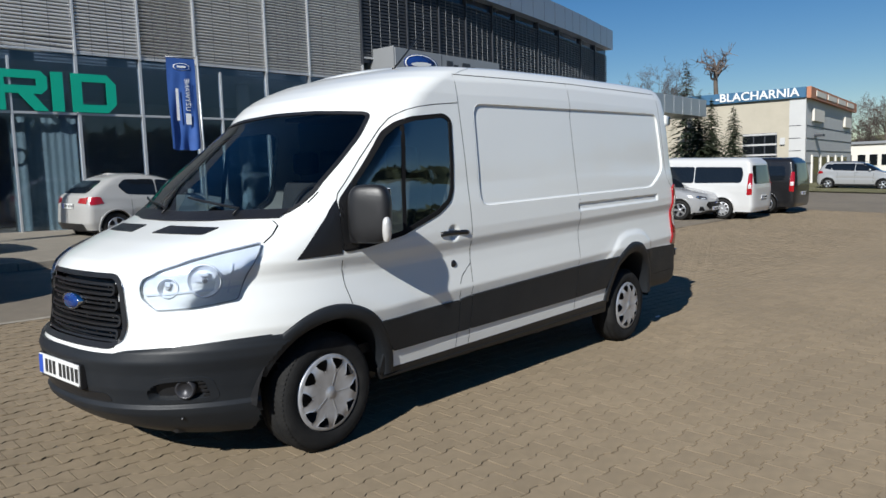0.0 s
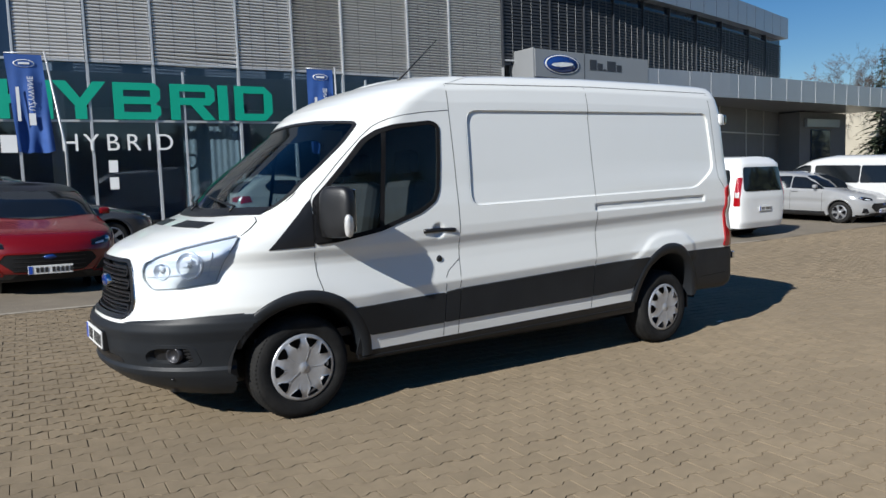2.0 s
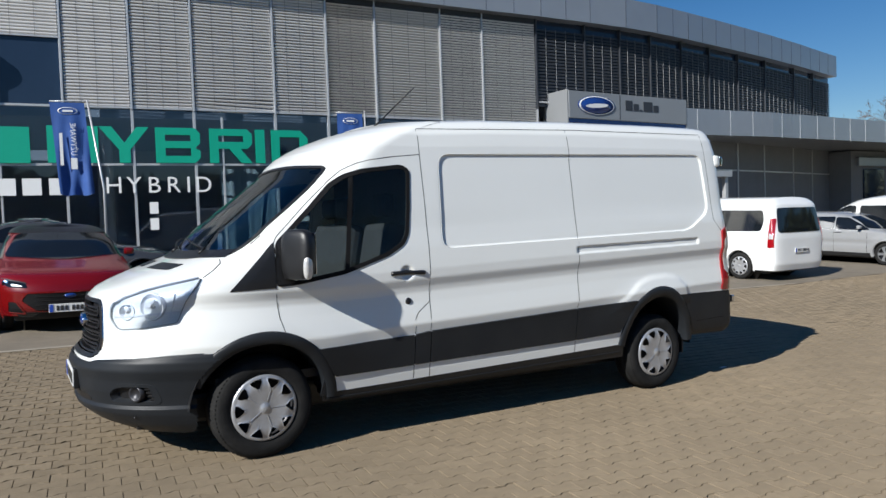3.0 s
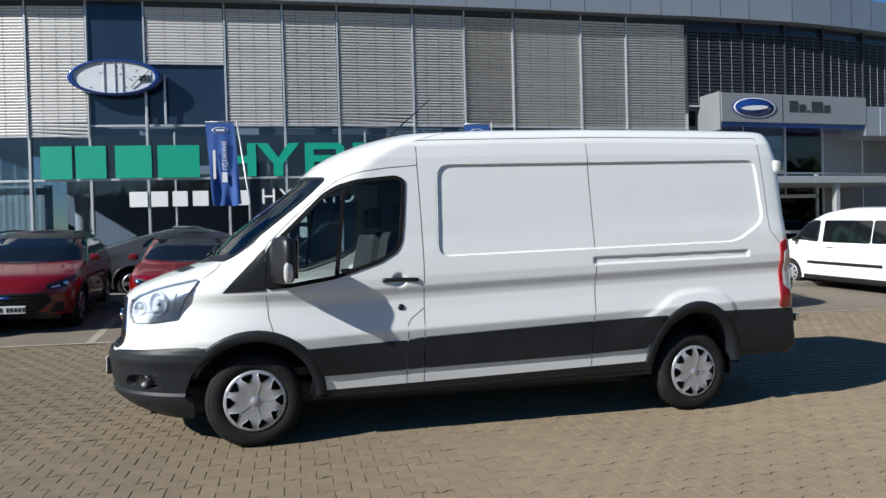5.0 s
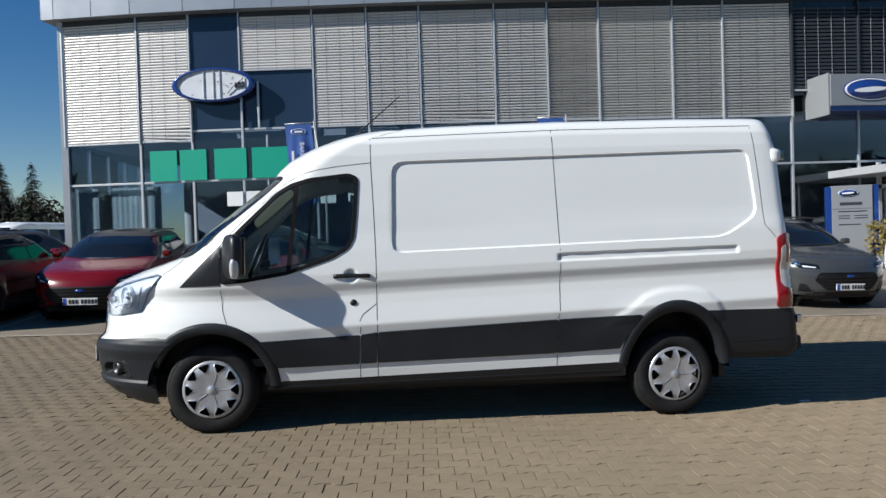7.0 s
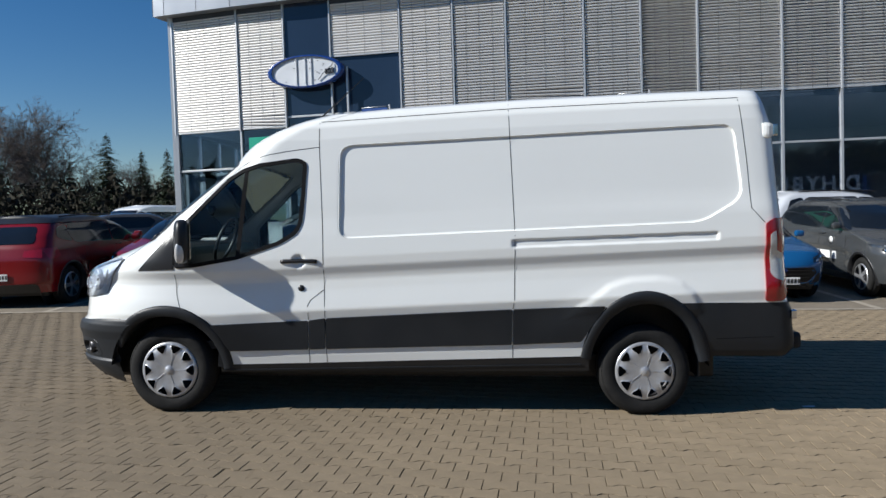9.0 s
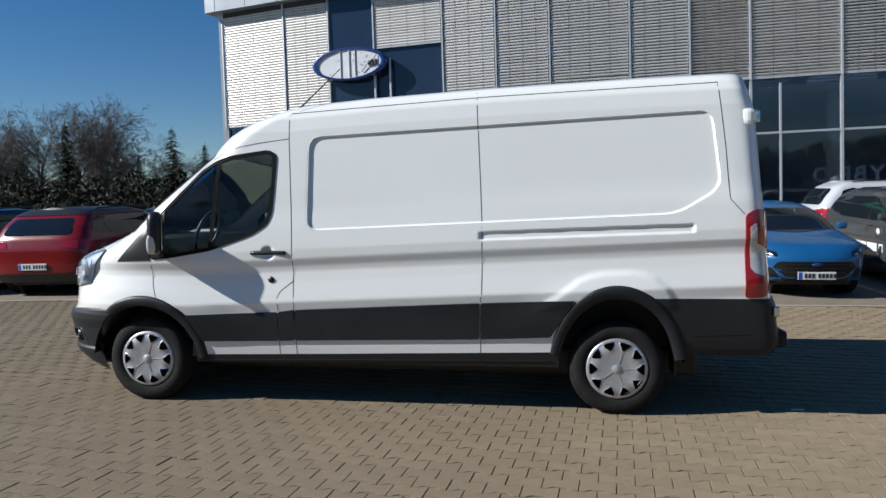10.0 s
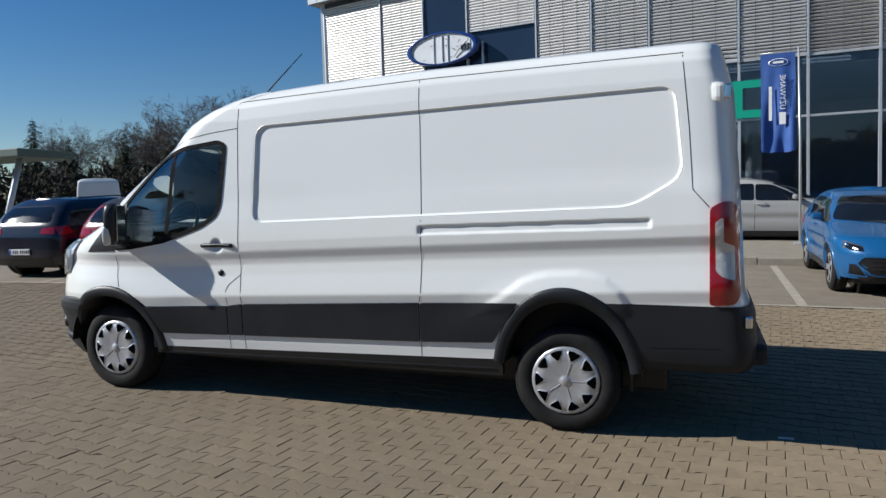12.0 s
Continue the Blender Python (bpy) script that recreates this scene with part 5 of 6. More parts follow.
# ---- parked cars ----
def make_car(name, m, label, color, L, Wd, H, kind, wheel_r=.32, facing=0, alloys=True, group="", plate=True, roofcol=None, dark=False, category="car"):
    """A parked car or van. Nose at -x, standing on z = 0, origin under its middle. kind: hatch, suv, saloon or bus."""
    hw = Wd / 2
    fr, rr = -L / 2, L / 2
    if kind == 'bus':
        XF = [(.2, fr + .12), (.35, fr + .02), (.6, fr), (.9, fr + .06), (1.05, fr + .16), (1.15, fr + .5), (1.22, fr + .72), (1.6, fr + 1.12), (H - .12, fr + 1.62), (H - .04, fr + 1.95), (H, fr + 2.2)]
        XR = [(.2, rr - .06), (.4, rr), (1.0, rr - .01), (1.2, rr - .04), (H - .15, rr - .14), (H, rr - .28)]
        belt, a0, a1, roof0, b1 = 1.12, fr + .95, fr + 1.75, fr + 1.8, rr - .25
        WW = [(.2, hw - .06), (.45, hw - .02), (.9, hw), (1.1, hw - .005), (H * .8, hw - .09), (H - .12, hw - .14), (H - .05, hw - .2), (H, hw - .32)]
        fx, rx = fr + .96, rr - .98
    elif kind == 'saloon':
        XF = [(.2, fr + .15), (.35, fr + .03), (.55, fr), (.7, fr + .06), (.78, fr + .25), (.88, fr + .8), (.96, fr + 1.25), (1.2, fr + 1.75), (H - .08, fr + 2.15), (H, fr + 2.5)]
        XR = [(.2, rr - .1), (.4, rr), (.85, rr - .03), (1.0, rr - .12), (1.06, rr - .45), (1.25, rr - 1.0), (H - .06, rr - 1.6), (H, rr - 1.9)]
        belt = .98
        WW = [(.2, hw - .08), (.4, hw - .02), (.7, hw), (.95, hw - .03), (1.2, hw - .18), (H - .08, hw - .28), (H, hw - .42)]
        fx, rx = fr + .92, rr - 1.05
    else:
        s = H / 1.48
        XF = [(.2, fr + .12), (.35, fr + .02), (.58, fr), (.72 * s, fr + .05), (.84 * s, fr + .18), (.92 * s, fr + .5), (1.0 * s, fr + .98), (1.03 * s, fr + 1.1), (1.25 * s, fr + 1.48), (H - .09, fr + 1.85), (H - .03, fr + 2.1), (H, fr + 2.35)]
        XR = [(.2, rr - .1), (.4, rr), (.8, rr - .02), (1.0 * s, rr - .08), (1.2 * s, rr - (.22 if kind == "suv" else .32)), (H - .1, rr - (.42 if kind == "suv" else .60)), (H, rr - (.62 if kind == "suv" else .9))]
        belt = 1.0 * s
        WW = [(.2, hw - .07), (.42, hw - .02), (.72, hw), (.95 * s, hw - .025), (1.25 * s, hw - .13), (H - .1, hw - .2), (H - .03, hw - .28), (H, hw - .38)]
        fx, rx = fr + .84, rr - .70
    arch = wheel_r + .055

    def w(x, z):
        b = lerp(WW, z)
        for cx in (fx, rx):
            b += .022 * (1 - ss(arch, arch + .22, math.hypot(x - cx, z - wheel_r)))
        b -= .018 * math.exp(-((z - belt * .62) / .07) ** 2) * ss(fx + .3, fx + .6, x) * ss(rx - .3, rx - .6, x)
        return b
    sh = Shell(w, lambda z: lerp(XF, z), lambda z: lerp(XR, z), .55, fr + .75, .30 if kind != 'bus' else .2, 2.5, 3.8 if kind != 'bus' else 5)
    car = empty(name, m, label, category, group)
    drop = lambda x, y, z: any(math.hypot(x - cx, z - wheel_r) < arch for cx in (fx, rx)) or z < .24
    body = paint_for(color)
    zs = rows(.22, H - .06, .035) + [H - .045, H - .03, H - .018, H - .008, H]
    weld(part("body", sh.build(zs, 26, 90, 14, drop, True, .03, 4), body, car))
    part("underbody", box(fr + .35, rr - .35, -hw + .22, hw - .22, .17, .42, .03), BLACK, car)
    f_, r_ = sh.front(), sh.rear()
    for sgn in (-1, 1):
        f = sh.side(sgn)
        o = (lambda p: p) if sgn < 0 else (lambda p: p[::-1])
        part("lower_trim", ringpatch(o([(fx + arch + .05, .22), (rx - arch - .05, .22), (rx - arch - .05, .33), (fx + arch + .05, .33)]), f, .006, .01, 2, .15), BLACK, car)
        if kind == 'bus':
            zt = H - .28
            wins = [[(fr + 1.0, 1.20), (fr + 1.85, 1.14), (fr + 1.85, zt), (fr + 1.60, zt), (fr + 1.30, 1.55)],
                    [(fr + 1.98, 1.14), (fr + 3.35, 1.14), (fr + 3.35, zt), (fr + 1.98, zt)], [(fr + 3.38, 1.14), (rr - .42, 1.18), (rr - .36, zt - .25), (rr - .42, zt), (fr + 3.38, zt)]]
        elif kind == 'saloon':
            zt = H - .14
            wins = [[(fr + 1.55, belt + .04), (fr + 2.5, belt + .06), (fr + 2.5, zt), (fr + 2.25, zt - .02)], [(fr + 2.56, belt + .06), (rr - 1.2, belt + .09), (rr - 1.35, zt - .1), (fr + 3.2, zt + .02), (fr + 2.56, zt)]]
        else:
            zt = H - .12
            wins = [[(fr + 1.30, belt - .01), (fr + 2.33, belt), (fr + 2.33, zt), (fr + 1.98, zt - .02), (fr + 1.6, zt - .20)], [(fr + 2.36, belt), (rr - .95, belt + .03), (rr - .78, zt - .14), (rr - .95, zt), (fr + 2.36, zt + .01)]]
            if kind == 'suv':
                wins.append([(rr - .86, belt + .05), (rr - .46, belt + .14), (rr - .56, zt - .06), (rr - .84, zt)])
        for wi in wins:
            part("side_window", ringpatch(o(rounded(wi, .06, 3)), f, .006, .010, 6, .06), DGLASS, car)
        if kind == 'bus':
            part("side_strip", ringpatch(o([(fx + .55, .60), (rx - .55, .60), (rx - .55, .67), (fx + .55, .67)]), f, .012, .016, 2, .2), BLACK, car)
        part("door_handle", tube([f(fr + 2.1, belt - .08, .012), f(fr + 2.14, belt - .08, .03), f(fr + 2.28, belt - .08, .03), f(fr + 2.32, belt - .08, .012)], .012, 6), body, car)
        for gx in ((fr + 1.36, fr + 2.34, min(rr - 1.05, fr + 3.3)) if kind != 'bus' else (fr + 1.2, fr + 1.92)):
            part("shut_line", strip([(gx, .34 + (belt - .34) * i / 8) for i in range(9)], f, .008, .0015), GAP, car)
        mx = fr + (1.55 if kind != 'bus' else 1.2)
        my = sgn * (hw + .06)
        part("door_mirror", box(mx - .06, mx + .05, my - .08, my + .07, belt + .02, belt + .13, .04), body if kind != 'bus' else BLACK, car)
        for cx in (fx, rx):
            v, fa = [], []
            for i in range(21):
                a = radians(-15 + 210 * i / 20)
                for rd, of in ((arch - .012, -.10), (arch - .012, .006), (arch + .03, .008), (arch + .035, -.002)):
                    v.append(f(cx + rd * math.cos(a), max(.21, wheel_r + rd * math.sin(a)), of))
            for i in range(20):
                fa += [(i * 4 + k, i * 4 + k + 1, (i + 1) * 4 + k + 1, (i + 1) * 4 + k) for k in range(3)]
            part("wheel_arch", (v, fa, True), BLACK if kind == 'suv' else body, car)
            part("arch_liner", tube([(cx, sgn * (hw - .35), wheel_r), (cx, sgn * (hw - .33), wheel_r)], arch + .02, 20), BLACK, car)
            wheel(car, cx, sgn * (hw - .115), wheel_r, wheel_r, .20, wheel_r - .105, sgn, not alloys, 10 if not alloys else 5)
        # lamps
        hz = .72 * (H / 1.48) if kind != 'bus' else .92
        lamp = [(fr + .16, hz - .05), (fr + .30, hz - .07), (fr + .55, hz + .05), (fr + .66, hz + .12), (fr + .40, hz + .10), (fr + .2, hz + .05)]
        hl = part("headlamp", ringpatch(o(rounded(lamp, .03, 2)), f, .006, .02, 3, .04), LENS, car)
        part("reflector", ringpatch(o(shrink(rounded(lamp, .03, 2), .01)), f, .002, .01, 3, .04), DARKRIM if not dark else BLACK, hl)
        if kind != 'bus':
            fl = [(sgn * .50, hz - .045), (sgn * (hw - .16), hz - .035), (sgn * (hw - .08), hz + .03), (sgn * (hw - .14), hz + .055), (sgn * .52, hz + .01)]
            part("lamp_front", ringpatch(rounded(fl if sgn < 0 else fl[::-1], .02, 2)[::-1], f_, .006, .012, 3, .05), DGLASS, hl)
            part("lamp_insert", ringpatch([(sgn * .56, hz - .03), (sgn * (hw - .2), hz - .02), (sgn * (hw - .2), hz + .005), (sgn * .57, hz - .015)][::1 if sgn > 0 else -1], f_, .009, .006, 2, .05), REFLECT, hl)
            part("lamp_shade", ringpatch(rounded([(a, b + (.018 if k > 2 else .05)) for k, (a, b) in enumerate(fl)] if sgn < 0 else [(a, b + (.018 if k > 2 else .05)) for k, (a, b) in enumerate(fl)][::-1], .01, 2)[::-1], f_, .002, .004, 2, .05), BLACK, hl)
        bowl = part("bulb_bowl", [lathe([(0, -.01), (.045, -.012), (.055, .01)], 16)][0], CHROME, hl)
        bowl.matrix_local = Matrix.Translation(f(fr + .30, hz + .01, .006)) @ Matrix.Rotation(radians(-50 if sgn < 0 else 230), 4, 'Z')
        if kind == 'bus':
            tl = [(rr - .22, .80), (rr - .07, .80), (rr - .075, 1.1), (rr - .115, 1.48), (rr - .20, 1.48)]
        else:
            tl = [(rr - .42, belt - .16), (rr - .14, belt - .20), (rr - .12, belt - .02), (rr - .36, belt - .02)]
        t = part("tail_lamp", ringpatch(o(rounded(tl, .02, 2)), f, .008, .02, 3, .04), REDLENS, car)
        if kind == 'bus':
            part("clear_section", ringpatch(o([(rr - .19, 1.0), (rr - .09, 1.0), (rr - .10, 1.14), (rr - .185, 1.14)]), f, .012, .01, 2), CLEARLENS, t)
        fog = rounded([(sgn * (hw - .36), .29), (sgn * (hw - .15), .31), (sgn * (hw - .15), .46), (sgn * (hw - .24), .46)][::sgn], .02, 2)
        fb_ = part("fog_bay", ringpatch(fog, f_, .005, .01, 3, .04), GRILLEBLACK, car)
        part("bay_frame", strip(dense(fog, .04), f_, .016, .010, True, .012), body, fb_)
    ws_z0, ws_z1 = (1.26, H - .2) if kind == 'bus' else (belt - .01, H - .085)
    k0, k1 = (sh.W(0, ws_z0) - .12, sh.W(0, ws_z1) - .1) if kind == 'bus' else (sh.W(0, ws_z0) - .075, sh.W(0, ws_z1) - .075)
    part("windscreen", ringpatch(rounded([(k0, ws_z0 + .05), (0, ws_z0 + .01), (-k0, ws_z0 + .05), (-k1, ws_z1 - .02), (0, ws_z1), (k1, ws_z1 - .02)], .06, 3), f_, .010, .014, 11, .06), DGLASS, car)
    rz0, rz1 = (1.15, H - .22) if kind == 'bus' else (belt + .06, H - .14)
    k0, k1 = sh.W(0, rz0) - (.14 if kind == 'bus' else .2), sh.W(0, rz1) - (.1 if kind == 'bus' else .17)
    part("rear_window", ringpatch(rounded([(-k0, rz0), (k0, rz0), (k1, rz1), (-k1, rz1)], .09, 3), r_, .010, .014, 9, .06), DGLASS, car)
    gs = H / 1.46
    g0 = .46 * gs if kind != 'bus' else .62
    gh = .20 if kind != 'bus' else .22
    if kind != 'bus':
        part("bumper_lip", ringpatch(rounded([(hw - .28, .24), (-hw + .28, .24), (-hw + .24, .31), (hw - .24, .31)], .03, 2), f_, .006, .01, 4, .06), BLACK, car)
        part("bumper_lip", ringpatch(rounded([(-hw + .2, .25), (hw - .2, .25), (hw - .2, .40), (-hw + .2, .40)], .03, 2), r_, .006, .01, 4, .06), BLACK, car)
        for sg in (-1, 1):
            part("tail_lamp", ringpatch(rounded([(sg * (hw - .42), belt - .15), (sg * (hw - .12), belt - .17), (sg * (hw - .14), belt - .03), (sg * (hw - .40), belt - .05)][::sg], .02, 2), r_, .008, .014, 3, .05), REDLENS, car)
    if kind == 'bus':
        go = [(.48, .51), (-.48, .51), (-.56, .69), (-.42, .84), (.42, .84), (.56, .69)]
    else:
        go = [(.40, .335 * gs), (-.40, .335 * gs), (-.585, .49 * gs), (-.51, .60 * gs), (.51, .60 * gs), (.585, .49 * gs)]
    gl = part("grille", ringpatch(rounded(go, .04, 3), f_, .004, .008, 5), GRILLEBLACK, car)
    part("grille_frame", strip(dense(rounded(go[::-1], .04, 3), .04), f_, .018, .010, True, .012), body if kind == 'hatch' else GRILLEBLACK, gl)
    part("lower_intake", ringpatch(rounded([(.46, .235), (-.46, .235), (-.38, .30), (.38, .30)], .03, 2), f_, .008, .008, 3), GRILLEBLACK, car)
    for i in range(4):
        part("bar", strip([(-.42 + .84 * k / 10, g0 - gh * .45 + gh * .28 * i) for k in range(11)], f_, .010, .010, False, .01), BLACK, gl)
    bd = part("badge", [lathe([(0, 0), (.5, 0), (.5, .1)], 20)][0], BADGE, car)
    bd.matrix_local = Matrix.Translation((f_(0, (.545 * gs if kind != 'bus' else .82), .012)[0], 0, (.545 * gs if kind != 'bus' else .82))) @ Matrix.Rotation(radians(-90), 4, 'Z') @ Matrix.Diagonal((.15, .12, .06, 1))
    if plate:
        for nm, fn, pz, sg in (("front_plate", f_, .375 * gs if kind != 'bus' else .5, -1), ("rear_plate", r_, .52 if kind == 'suv' else .78 if kind == 'hatch' else .55, 1)):
            if kind == 'bus' and sg > 0:
                pz = .72
            x0 = fn(0, pz, .012)[0]
            p = part(nm, box(min(x0, x0 + sg * .014), max(x0, x0 + sg * .014), -.26, .26, pz - .055, pz + .055, .003), PLATE, car)
            xs_ = x0 + sg * .016
            part("blue_strip", box(min(xs_, xs_ - .003), max(xs_, xs_ - .003), *((.21, .255) if sg < 0 else (-.255, -.21)), pz - .05, pz + .05), EUBLUE, p)
            for k in range(8):
                yy = .17 - k * .052 - (.03 if k > 2 else 0)
                part("plate_bar", box(min(xs_, xs_ - .003), max(xs_, xs_ - .003), (yy - .034) * -sg, yy * -sg, pz - .032, pz + .032) if sg < 0 else box(xs_ - .003, xs_, -yy, -yy + .034, pz - .032, pz + .032), PLATEINK, p)
    if roofcol:
        rsh = Shell(lambda x, z: w(x, z - .006) + .006, lambda z: lerp(XF, z - .006) - .004, lambda z: lerp(XR, z - .006) + .004, .55, fr + .75, .30, 2.5, 3.8)
        weld(part("roof_panel", rsh.build([H - .09, H - .06, H - .03, H - .012, H + .006], 26, 90, 14, None, True, .032, 4), roofcol, car, "black roof"))
    if kind in ('suv',):
        for sgn in (-1, 1):
            part("roof_rail", tube([(fr + 1.9 + .1 * i, sgn * (hw - .30), H + .005 + .02 * math.sin(math.pi * i / 17)) for i in range(18)], .014, 6), BLACK, car)
    return car


paints = {}


def paint_for(c):
    if c not in paints:
        paints[c] = paint("car_paint", c, .15 if c in (BLUE, SILVER) else 0.0)
    return paints[c]


RED, BLUE, GREY, SILVER, NAVY, WHITEP, BLACKP = (.15, .003, .004), (.009, .095, .25), (.045, .048, .05), (.32, .325, .33), (.006, .008, .018), (.78, .79, .78), (.012, .012, .013)
UP, DOWN, RIGHT = -90, 90, 180   # nose to +y, to -y, to +x
make_car("red_car", stand(-.74, 7.3, DOWN), "red crossover with black grille, nose out in its bay", RED, 4.15, 1.76, 1.40, 'hatch', roofcol=BLACK)
make_car("red_car", stand(-3.2, 7.25, DOWN), "red compact SUV with a black roof, nose out", RED, 4.05, 1.74, 1.42, 'suv', roofcol=BLACK)
make_car("red_car", stand(-5.4, 6.8, UP), "dark red estate SUV seen from its rear", (.17, .003, .004), 4.5, 1.84, 1.46, 'suv', roofcol=BLACK)
make_car("dark_car", stand(-7.75, 6.9, UP), "dark navy SUV parked nose in", NAVY, 4.5, 1.84, 1.50, 'suv')
make_car("blue_car", stand(7.02, 6.75, DOWN), "bright blue hatchback with black grille, nose out", BLUE, 3.95, 1.62, 1.36, 'hatch')
kuga = make_car("grey_car", stand(9.5, 7.05, DOWN), "grey SUV with white advertising on its doors", GREY, 4.6, 1.88, 1.55, 'suv')
text("lettering", "NOWY", .19, Matrix(((-1, 0, 0, .62), (0, 0, 1, .930), (0, 1, 0, .60), (0, 0, 0, 1))), WHITEFILM, kuga, 1.2, .004)
for x0, x1 in ((.26, .02), (-.0, -.40), (-.46, -.62)):
    part("text_bar", box(x1, x0 - .02, .926, .934, .535, .665), WHITEFILM, kuga)
part("emblem_disc", [lathe([(0, 0), (.5, 0), (.5, .03)], 24)][0], WHITEFILM, kuga).matrix_local = Matrix.Translation((-.45, .945, .86)) @ Matrix.Rotation(math.pi, 4, 'Z') @ Matrix.Diagonal((.13, .3, .13, 1))
make_car("grey_saloon", stand(-.65, 10.65, RIGHT), "dark grey saloon parked along the pavement", (.05, .052, .058), 4.85, 1.85, 1.47, 'saloon')
make_car("silver_car", stand(6.0, 12.6, RIGHT), "silver hatchback parked on the pavement by the glass", (.36, .355, .34), 4.0, 1.72, 1.48, 'hatch')
make_car("silver_van", stand(11.05, 11.2, RIGHT), "pale silver people carrier with roof rails", (.45, .47, .50), 4.4, 1.83, 1.70, 'suv')
make_car("white_minibus", stand(14.75, 7.2, UP), "white minibus van with dark windows, nose in", WHITEP, 5.2, 1.97, 1.95, 'bus', .33, 0, False, category="van")
make_car("silver_car", stand(20.55, 6.55, DOWN), "silver hatchback with its nose out of the bay", SILVER, 4.35, 1.8, 1.47, 'hatch')
make_car("white_minibus", stand(21.9, 6.0, UP), "silver-white long minibus with dark windows, nose in", (.55, .55, .54), 5.3, 1.97, 1.95, 'bus', .33, 0, False, category="van")
make_car("black_minibus", stand(25.2, 5.5, UP), "black van with tinted windows, nose in", BLACKP, 5.0, 1.97, 1.95, 'bus', .34, category="van")
make_car("silver_suv", stand(48, 5.7, 92), "silver SUV parked by the far grass strip", SILVER, 4.5, 1.84, 1.68, 'suv')

# ---- workshop and far buildings ----
ws = tagged(empty("workshop_building", Matrix.Translation((54, 10.3, 0)) @ Matrix.Rotation(radians(3.7), 4, 'Z') @ Matrix.Translation((-54, -10.3, 0)), "cream flat-roofed body shop with blue and rust sign bands", "building"), kind="")
part("wall", box(54.0, 54.3, 10.6, 34, -.3, 6.3), CREAM, ws, "cream rendered end wall")
part("wall", box(54.0, 75.0, 10.3, 10.6, -.3, 6.3), PALEPANEL, ws, "grey panelled front wall")
part("roof", box(54.2, 75, 10.5, 34, 6.2, 6.4), DARKMETAL, ws)
part("sign_band", box(53.75, 54.0, 10.3, 34, 6.28, 7.03, .02), SIGNBLUE, ws, "blue sign band with white lettering")
part("sign_band", box(53.75, 75.2, 9.95, 10.25, 6.22, 7.03, .02), BRICKRED, ws, "faded rust-coloured sign band")
mm = Matrix(((0, 0, -1, 53.70), (-1, 0, 0, 13.65), (0, 1, 0, 6.655), (0, 0, 0, 1)))
lt = text("lettering", "-BLACHARNIA", 1.0, Matrix.Identity(4), WHITEFILM, ws, 1.0, .02, "", .015)
lw = max(v.co.x for v in lt.data.vertices) - min(v.co.x for v in lt.data.vertices)
lt.data.transform(mm @ Matrix.Diagonal((5.85 / lw, .86, 1, 1)))
for k in range(4):
    part("text_bar", box(55.6 + k * 4.6, 59.4 + k * 4.6, 9.9, 9.95, 6.45, 6.84), OFFWHITE, ws)
for z in (1.6, 2.5, 3.4, 4.3):
    part("wall_joint", box(54.3, 75, 10.27, 10.3, z, z + .05), DARKMETAL, ws)
    part("wall_joint", box(53.94, 53.97, 10.6, 11.4, z, z + .05), DARKMETAL, ws)
part("corner_pilaster", box(53.95, 54.0, 10.3, 11.4, -.3, 6.27), PALEPANEL, ws)
gd = part("roller_door", box(53.9, 54.0, 12.2, 14.6, -.2, 3.9, .02), DARKMETAL, ws, "sectional workshop door with window rows")
for z in (1.65, 2.4, 3.15):
    for y in (12.3, 13.08, 13.86):
        part("pane", box(53.86, 53.9, y, y + .68, z, z + .55), DGLASS, gd)
for z in (1.5, 2.25, 3.0, 3.75):
    part("rail", box(53.85, 53.9, 12.2, 14.6, z, z + .12), PALEPANEL, gd)
part("meter_box", box(53.85, 54.0, 11.65, 12.0, 3.0, 3.5, .02), PALEPANEL, ws)
for x in (56.2, 59.6, 63, 66.4, 69.8):
    dr = part("showroom_opening", box(x, x + 2.5, 10.24, 10.3, -.2, 2.1, .01), DGLASS, ws)
    part("frame", box(x - .15, x + .1, 10.18, 10.3, -.2, 2.2, .01), OFFWHITE, dr)
part("sign_panel", box(56, 60, 10.1, 10.27, 4.7, 5.6, .02), OFFWHITE, ws)
part("sign_panel", box(70, 73.4, 10.1, 10.27, 4.7, 5.6, .02), OFFWHITE, ws)
part("wall_lamp", box(57, 57.9, 9.7, 10.3, 3.6, 3.75, .03), DARKMETAL, ws)
lowb = tagged(empty("white_outbuilding", Matrix.Identity(4), "low white building with dark windows in the distance", "building"), kind="")
part("wall", box(92, 120, 10, 16.5, -.3, 3.6), OFFWHITE, lowb)
part("roof", box(91.7, 120, 9.8, 16.8, 3.6, 3.9), SIGNGREY, lowb)
for y in (11.2, 12.4, 13.6, 15.0):
    w = part("window", box(91.9, 92.0, y, y + .8, 1.2, 2.4), DGLASS, lowb)
    part("frame", box(91.86, 91.9, y - .06, y, 1.14, 2.46), OFFWHITE, w)


def mound(x0, x1, y0, y1, h, n=24):
    v, f = [], []
    for j in range(n + 1):
        for i in range(n + 1):
            s, t = i / n, j / n
            hh = h * math.sin(math.pi * s) ** .7 * math.sin(math.pi * t) ** .7 * (1 + .25 * noise.noise((s * 6, t * 6, 1)))
            v.append((x0 + (x1 - x0) * s, y0 + (y1 - y0) * t, -.5 + hh))
    return v, [(j * (n + 1) + i, j * (n + 1) + i + 1, (j + 1) * (n + 1) + i + 1, (j + 1) * (n + 1) + i) for j in range(n) for i in range(n)], True


tagged(part("backdrop", mound(125, 260, -60, 60, 9), GRASS), "brown wooded rise in the far distance", "hill", kind="structure")


